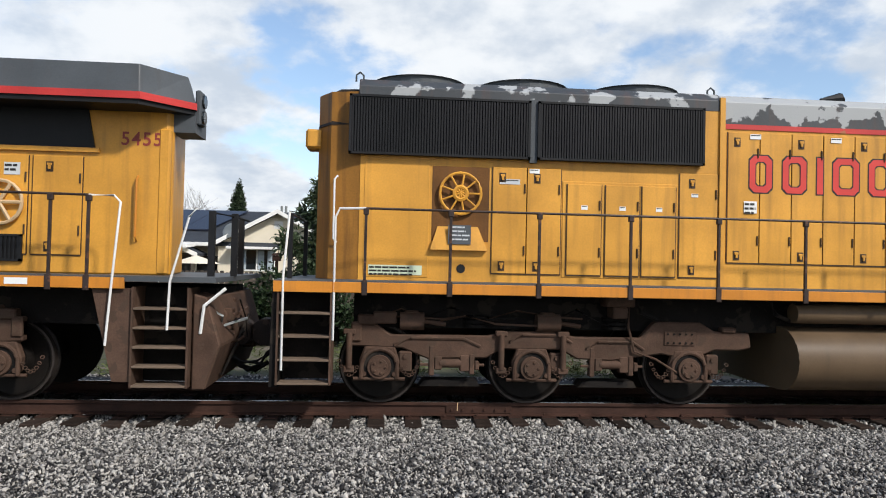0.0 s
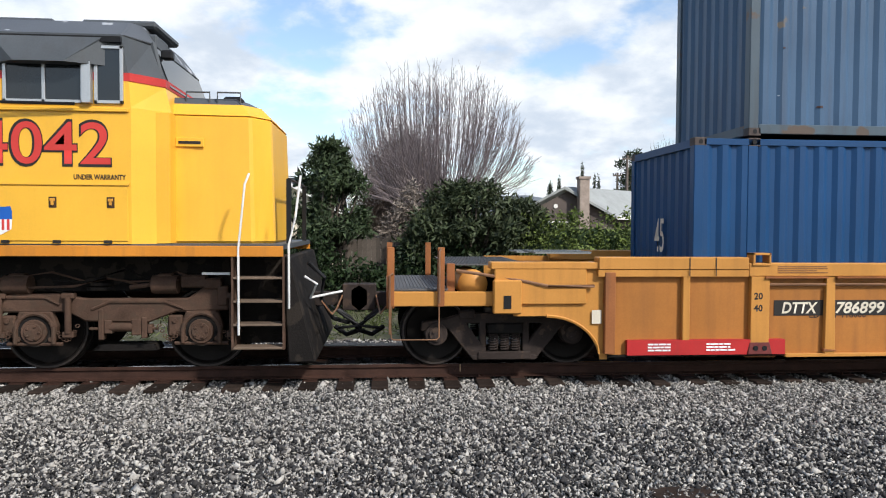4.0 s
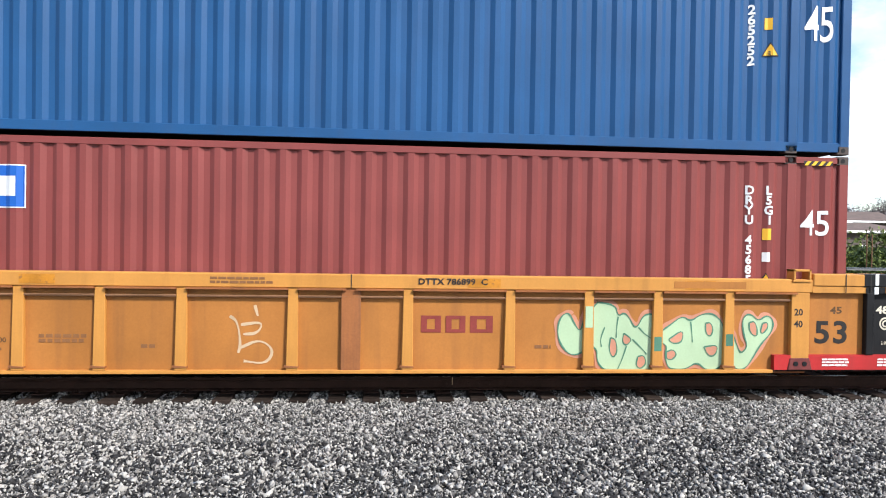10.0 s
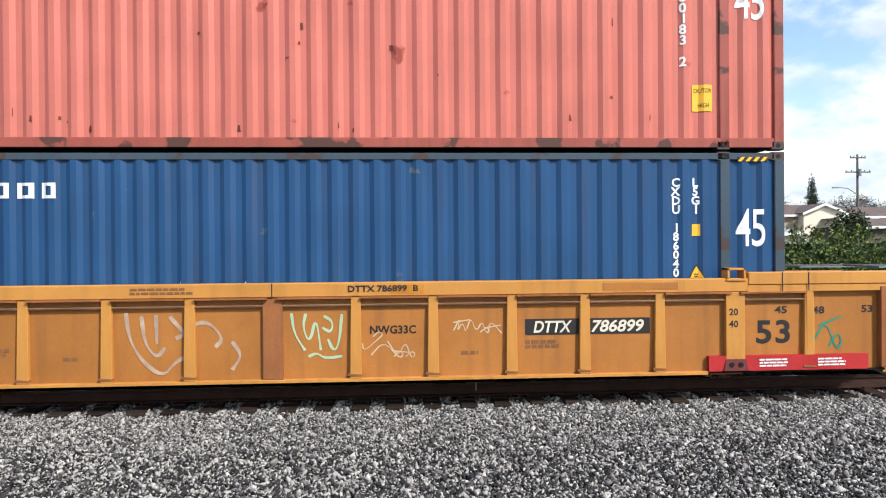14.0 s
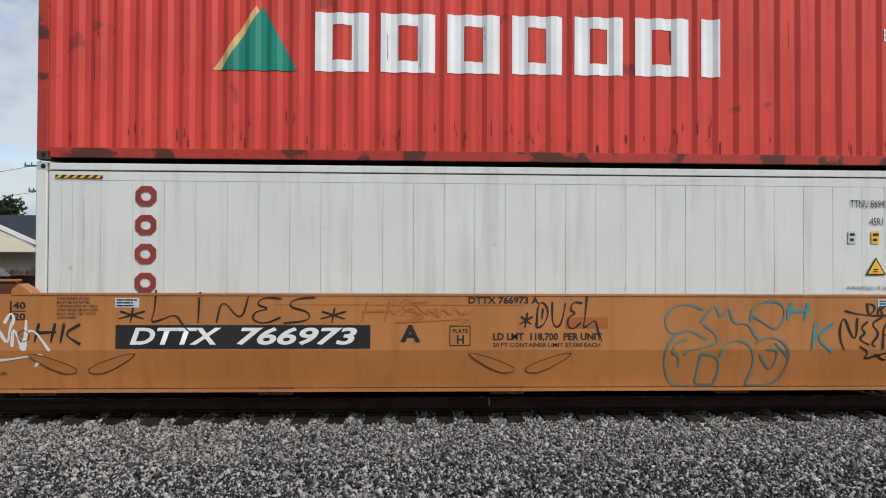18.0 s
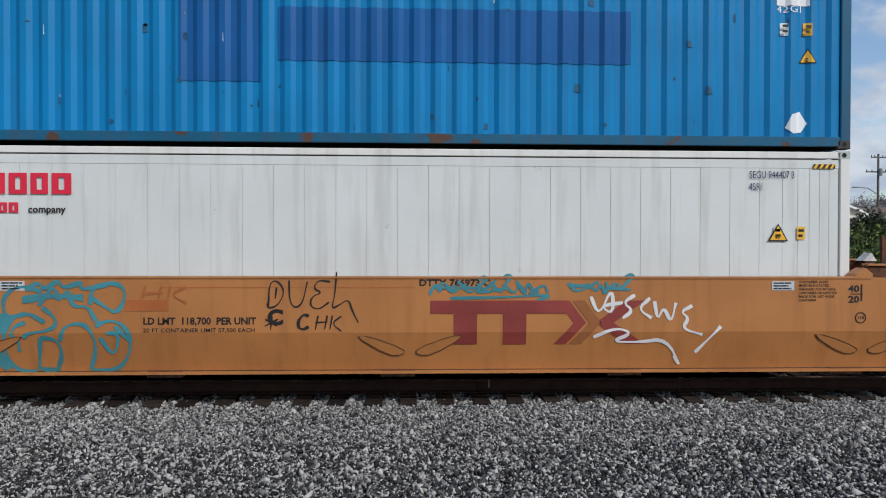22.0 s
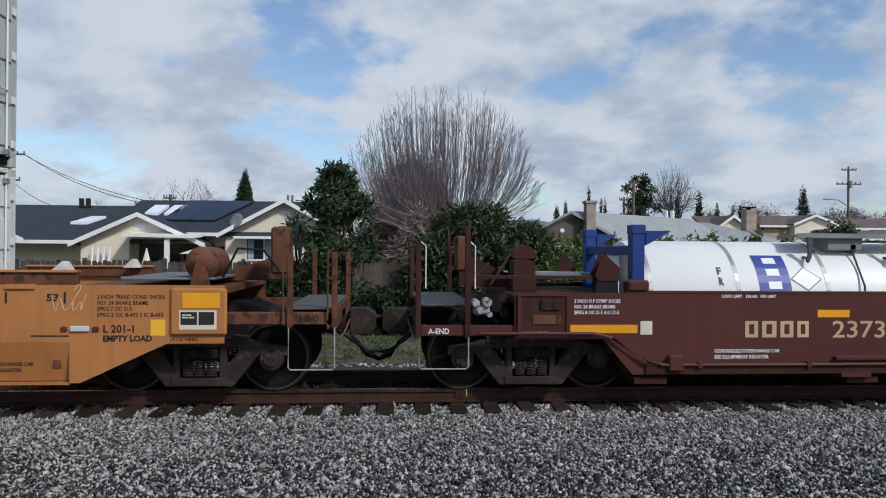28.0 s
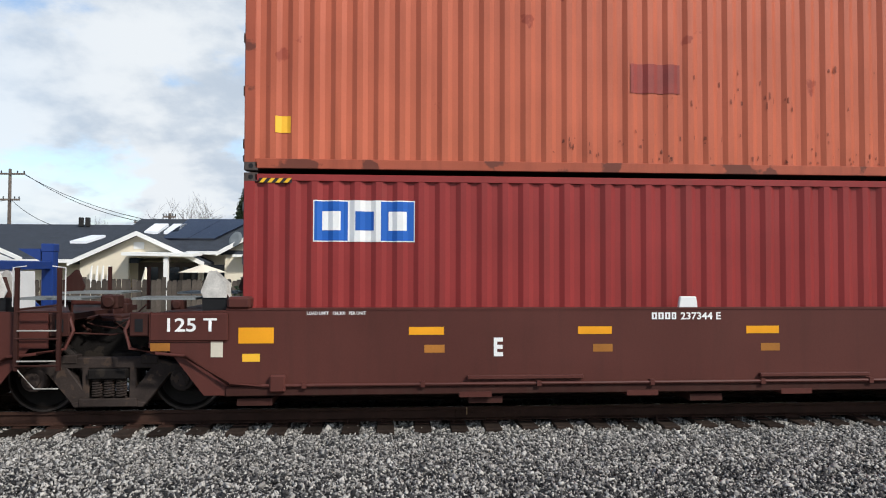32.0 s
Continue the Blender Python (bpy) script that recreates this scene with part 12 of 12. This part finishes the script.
    part("post", box(bmesh.new(), -.05, .05, -.05, .05, 0, 2.36), M["rail"], u, bevel=.01)
    part("lantern_box", box(bmesh.new(), -.14, .14, -.12, .12, 2.36, 2.55), M["rail"], u, bevel=.01)
    part("lantern_roof", upright(bmesh.new(), [(-.18, -.16), (.18, -.16), (.18, .16), (-.18, .16)], 2.552, 2.64, [(-.10, -.08), (.10, -.08), (.10, .08), (-.10, .08)]), M["rail"], u)
    u = thing("patio_umbrella", "closed cream patio umbrellas on a terrace", "umbrella", x=-9.0, y=y3 - 2.0, z=-.4)
    part("canopy", tube(bmesh.new(), [(0, 0, 1.5), (0, 0, 2.35)], .25, 10, .03), STUCCO, u); part("pole", tube(bmesh.new(), [(0, 0, 0), (0, 0, 2.4)], .03, 6), TRIM, u)
    u = thing("patio_umbrella", "open cream patio umbrella on a terrace", "umbrella", x=-7.2, y=y3 - 1.0, z=-.4)
    part("canopy", tube(bmesh.new(), [(0, 0, 2.2), (0, 0, 2.5)], .9, 10, .05), STUCCO, u); part("pole", tube(bmesh.new(), [(0, 0, 0), (0, 0, 2.5)], .03, 6), TRIM, u)
    chairs = [(-11.7 + .22 * k) for k in range(4)]
    for x in chairs:
        part("furled_awning", tube(bmesh.new(), [(x, y3 - .3, 1.0), (x + .08, y3 - .3, 2.05)], .07, 6, .03), TRIM, h)


def plain_house(label, x0, x1, y0, y1, eave, ridge_z, wallm, roofm, gable=False, hip=1.5):
    h = thing("house", label, "house", "distant houses")
    part("wall", box(bmesh.new(), x0, x1, y0, y1, -.4, eave), wallm, h)
    ym = (y0 + y1) / 2
    o = .4
    bm = bmesh.new()
    r0, r1 = (x0 - o, x1 + o) if gable else (x0 + hip, x1 - hip)
    a, b, c, d = (x0 - o, y0 - o, eave), (x1 + o, y0 - o, eave), (x1 + o, y1 + o, eave), (x0 - o, y1 + o, eave)
    e, f = (r0, ym, ridge_z), (r1, ym, ridge_z)
    v = [bm.verts.new(p) for p in (a, b, c, d, e, f)]
    for q in ((0, 1, 5, 4), (1, 2, 5), (2, 3, 4, 5), (3, 0, 4), (3, 2, 1, 0)):
        bm.faces.new([v[i] for i in q])
    part("roof", bm, roofm, h)
    part("fascia", box(bmesh.new(), x0 - o, x1 + o, y0 - o - .03, y0 - o, eave - .16, eave + .02), TRIM, h)
    n = max(1, int((x1 - x0) / 3.5))
    for i in range(n):
        house_window(h, x0 + (x1 - x0) * (i + .35) / n, y0, 1.0, 2.0, .9)
    return h


def gable_front(h, x0, xp, x1, y, eave, peak, deep, wallm, roofm, skew=0.0, board=True):
    """A gable that faces the track, with its two roof slopes running back, aside by skew for each metre."""
    bm = prism(bmesh.new(), [(x0, -.4), (x1, -.4), (x1, eave), (xp, peak), (x0, eave)], y, y + deep)
    for v in bm.verts:
        v.co.x += (v.co.y - y) * skew
    part("gable_wall", bm, wallm, h)
    k, y1, o = deep * skew, y + deep, .14
    for a in (x0, x1):
        edge = a + (.25 if a == x1 else -.25)
        drop = eave - (peak - eave) * .25 / abs(a - xp)
        bm = slab(bmesh.new(), (xp, y - .3, peak + o), (xp + k, y1, peak + o), (edge + k, y1, drop + o), (edge, y - .3, drop + o), .12)
        part("roof", bm, roofm, h)
        if board:
            part("barge_board", prism(bmesh.new(), [(xp, peak + o + .01), (edge, drop + o + .01), (edge, drop - .06), (xp, peak - .06)], y - .33, y - .305), TRIM, h)


def stack(h, x, y, w, z, cap=False):
    ch = part("chimney", box(bmesh.new(), x - w / 2, x + w / 2, y - w / 2, y + w / 2, 0, z), BRICKISH, h, "tan chimney", bevel=.03)
    part("chimney_cap", box(bmesh.new(), x - w / 2 - .04, x + w / 2 + .04, y - w / 2 - .04, y + w / 2 + .04, z - .08, z + .03), BRICKISH, ch)
    if cap:
        part("chimney_cowl", box(box(bmesh.new(), x - w * .55, x + w * .55, y - w * .4, y + w * .4, z + .16, z + .22), x - .1, x + .1, y - .1, y + .1, z + .03, z + .16), M["under"], ch, "dark metal cowl")


def houses():
    cream_house()
    # neighbour set askew to the track, its dark gable in front of a long pale roof
    h = thing("house", "taupe bungalow with a dark gable under a long pale grey roof", "house", "distant houses")
    gable_front(h, 5.85, 8.08, 10.25, 21.04, 2.52, 3.70, 6.5, TAUPE, SHINGLE2, 1.33, False)
    house_window(h, 7.25, 21.04, 1.2, 2.2, 1.1)
    stack(h, 8.94, 20.72, .47, 4.26)
    part("gable_plaque", disc(bmesh.new(), 7.75, 2.95, 21.0, 21.04, .10, 12), TRIM, h)
    for x in (14.8, 15.14):
        part("roof_vent", tube(bmesh.new(), [(x, 26.5, 3.7), (x, 26.5, 4.25)], .11, 8), TRIM, h)
    part("eave_fascia", slab(bmesh.new(), (10.55, 20.72, 2.52), (19.2, 27.2, 2.52), (19.2, 27.24, 2.52), (10.55, 20.76, 2.52), .16), TRIM, h)
    h = plain_house("pale low wing with a grey hipped roof", 15.6, 22.6, 28.2, 35, 2.55, 3.85, STUCCO, SHINGLE2, hip=3.2)
    stack(h, 21.54, 30.5, .66, 4.55, True)
    h = thing("house", "small house with a brown roof and a white gable", "house", "distant houses")
    part("wall", box(bmesh.new(), 22.2, 25.6, 38, 44, -.4, 3.85), BEIGE, h)
    part("roof", slab(bmesh.new(), (22.0, 37.6, 3.85), (25.8, 37.6, 3.85), (25.4, 41, 4.75), (22.6, 41, 4.75), .14), SHINGLE3, h)
    gable_front(h, 22.85, 23.75, 24.65, 37.0, 3.85, 4.50, 3.0, STUCCO, SHINGLE3)
    h = plain_house("brown-roofed house on rising ground with a pale gable", 31.6, 38.2, 47.4, 53.4, 4.35, 5.35, BEIGE, SHINGLE3, hip=1.6)
    gable_front(h, 34.0, 35.7, 37.5, 46.5, 4.45, 5.15, 3.0, STUCCO, SHINGLE3)
    plain_house("distant brown-roofed house on the slope", 40.2, 48.5, 51.5, 57, 4.35, 5.35, TAUPE, SHINGLE3, gable=True)
    plain_house("low tan outbuilding with a flat pale roof", 35.9, 38.6, 44.6, 46.2, 3.95, 4.12, BEIGE, SHINGLE2, hip=.4)
    plain_house("low house with a dark brown roof", 32.6, 38.5, 37.6, 42, 3.1, 3.75, TAUPE, SHINGLE3, hip=1.2)
    plain_house("distant house with a low dark roof", 52, 66, 56, 64, 3.4, 5.0, TAUPE, SHINGLE3, hip=3)


def fence():
    t = thing("board_fence", "weathered grey-brown board fence along the gardens", "fence")
    brd = mesh_of("board", prism(bmesh.new(), [(-.068, -.35), (.068, -.35), (.068, 1.56), (.045, 1.62), (-.045, 1.62), (-.068, 1.56)], -.01, .01), FENCEW)
    rnd = random.Random(8)
    x = -16.0
    while x < 5:
        again("board", brd, t, x, 10.9 + rnd.uniform(-.008, .008), rnd.uniform(-.03, .03), 0, rnd.uniform(-.8, .8), 0)
        x += .145
    for k in range(10):
        part("fence_post", box(bmesh.new(), -16 + k * 2.3, -15.9 + k * 2.3, 10.93, 11.03, -.4, 1.7), FENCEW, t)
    for z in (.2, 1.3):
        part("fence_rail", box(bmesh.new(), -16, 5, 10.92, 10.96, z, z + .09), FENCEW, t)


def utility_pole(x, y, h, arms, label, lamp=False):
    t = thing("utility_pole", label, "utility pole", "utility poles", x=x, y=y)
    part("pole", tube(bmesh.new(), [(0, 0, -.5), (0, 0, h * .5), (0, 0, h)], .17, 10, .11), POLEW, t, smooth=True)
    for z, w in arms:
        a = part("crossarm", box(bmesh.new(), -w, w, -.16, -.04, z - .07, z + .07), POLEW, t)
        for k in (-1, -.55, .55, 1):
            part("insulator", tube(bmesh.new(), [(k * w * .95, -.1, z + .07), (k * w * .95, -.1, z + .25)], .05, 6), M["lgrey"], a)
    if lamp:
        part("transformer", tube(bmesh.new(), [(.0, -.35, h - 2.5), (0, -.35, h - 1.7)], .22, 12), M["steelgrey"], t)
        o = part("lamp_arm", tube(bmesh.new(), [(0, 0, h - 4.6), (-1.2, 0, h - 3.9), (-2.4, 0, h - 3.8)], .05, 6), M["steelgrey"], t)
        part("lamp_head", box(bmesh.new(), -3.0, -2.4, -.12, .12, h - 3.9, h - 3.75), M["steelgrey"], o)
    return t


def wires():
    def sag(name, a, b, drop, label="black overhead service wire"):
        pts = [(a[0] + (b[0] - a[0]) * k / 10, a[1] + (b[1] - a[1]) * k / 10, a[2] + (b[2] - a[2]) * k / 10 - drop * 4 * (k / 10) * (1 - k / 10)) for k in range(11)]
        o = new(name, mesh_of(name, tube(bmesh.new(), pts, .022, 5), WIRE))
        tagged(o, label, "wire", "overhead wires")
    P = (-29.5, 46.0)
    utility_pole(P[0], P[1], 9.6, ((9.2, 1.15), (7.2, .8)), "grey wooden utility pole with two crossarms")
    utility_pole(52.8, 67.2, 12.1, ((11.7, .9), (10.05, 1.5)), "wooden utility pole with crossarms, transformer and street lamp", True)
    utility_pole(21.08, 49.5, 8.3, ((8.0, .45),), "thin distant utility pole")
    utility_pole(23.6, 59.5, 7.6, ((7.3, .5),), "thin distant utility pole")
    utility_pole(-23.5, 58.5, 6.6, ((6.3, 1.0),), "thin distant utility pole")
    utility_pole(-18.0, 48.0, 6.4, ((6.1, .5), (5.7, .5)), "thin distant utility pole")
    sag("overhead_wire", (P[0] + 1, P[1], 9.3), (-11.0, 30, 4.2), .9)
    sag("overhead_wire", (P[0] + 1, P[1], 9.2), (-9.0, 34, 4.4), 1.1)
    sag("overhead_wire", (P[0], P[1], 7.3), (-16.5, 30, 4.0), .7)
    sag("overhead_wire", (P[0], P[1], 9.3), (-70, 60, 9.0), 1.2)
    sag("overhead_wire", (P[0], P[1], 7.2), (-70, 58, 7.0), 1.2)
    sag("overhead_wire", (-4.6, 23.4, 4.35), (-1.6, 26.0, 4.5), .1)


def distance():
    hill = mat("hazy_wooded_hill", (0.10, 0.105, 0.085), 0.95, var=0.25, scale=.05, grain=.5, bump=0.0)
    far = mat("hazy_far_hill", (0.19, 0.22, 0.26), 0.95, var=0.1, scale=.02, grain=.2, bump=0.0)
    rnd = random.Random(77)

    def range_of(name, label, x0, x1, y, h, step, m, rough):
        xs = [x0 + step * k for k in range(int((x1 - x0) / step) + 1)]
        top = [(x, h(x) + rnd.uniform(-rough, rough)) for x in xs]
        bm = prism(bmesh.new(), top + [(x1, -3), (x0, -3)], y, y + 4)
        tagged(new(name, mesh_of(name, bm, m)), label, "hill", kind="structure")
    range_of("far_hills", "pale blue hills on the far horizon", -900, 900, 700, lambda x: 20 + 12 * math.sin(x / 170.) + 7 * math.sin(x / 61.), 18, far, 1.0)
    range_of("near_hill", "wooded hill with winter trees behind the houses", 48, 260, 120, lambda x: 2 + 8.0 * max(0, math.sin((x - 48) / 212 * math.pi)) ** .5, 3, hill, .5)
    t = thing("far_trees", "hazy winter trees along the hill", "trees", kind="stuff")
    lumps = [(rnd.uniform(58, 120), rnd.uniform(100, 118), rnd.uniform(6.0, 9.4), rnd.uniform(1.2, 3.0), 2, rnd.uniform(1.2, 2.2)) for _ in range(70)]
    leaves("far_crowns", lumps, 26000, .8, mat("hazy_winter_crowns", (0.165, 0.14, 0.135), .9, var=.2, bump=0, island=.35), t, 55, .10, .1)
    lumps = [(rnd.uniform(-60, 60), rnd.uniform(75, 110), rnd.uniform(.8, 3.2), rnd.uniform(1.5, 4), 2, rnd.uniform(1.0, 2.0)) for _ in range(60)]
    leaves("far_greens", lumps, 5200, .7, mat("hazy_greens", (0.06, 0.075, 0.05), .9, var=.2, bump=0, island=.35), t, 56, .5, .2)


fence()
houses()
wires()
plants()
distance()


# ---- what moves ----
def run_at(t):
    for (t0, s0), (t1, s1) in zip(RUN, RUN[1:]):
        if t <= t1:
            return s0 + (s1 - s0) * (t - t0) / (t1 - t0)
    return RUN[-1][1]


def motions():
    for ob, x, z in RIDERS:
        walk(ob, [(t, pose(x - s, 0, z)) for t, s in RUN])
    for ob, x, z, r in ROLLERS:
        walk(ob, [(k / 10, pose(x, 0, z, 0, -math.degrees(run_at(k / 10) / r), 0)) for k in range(321)])


motions()
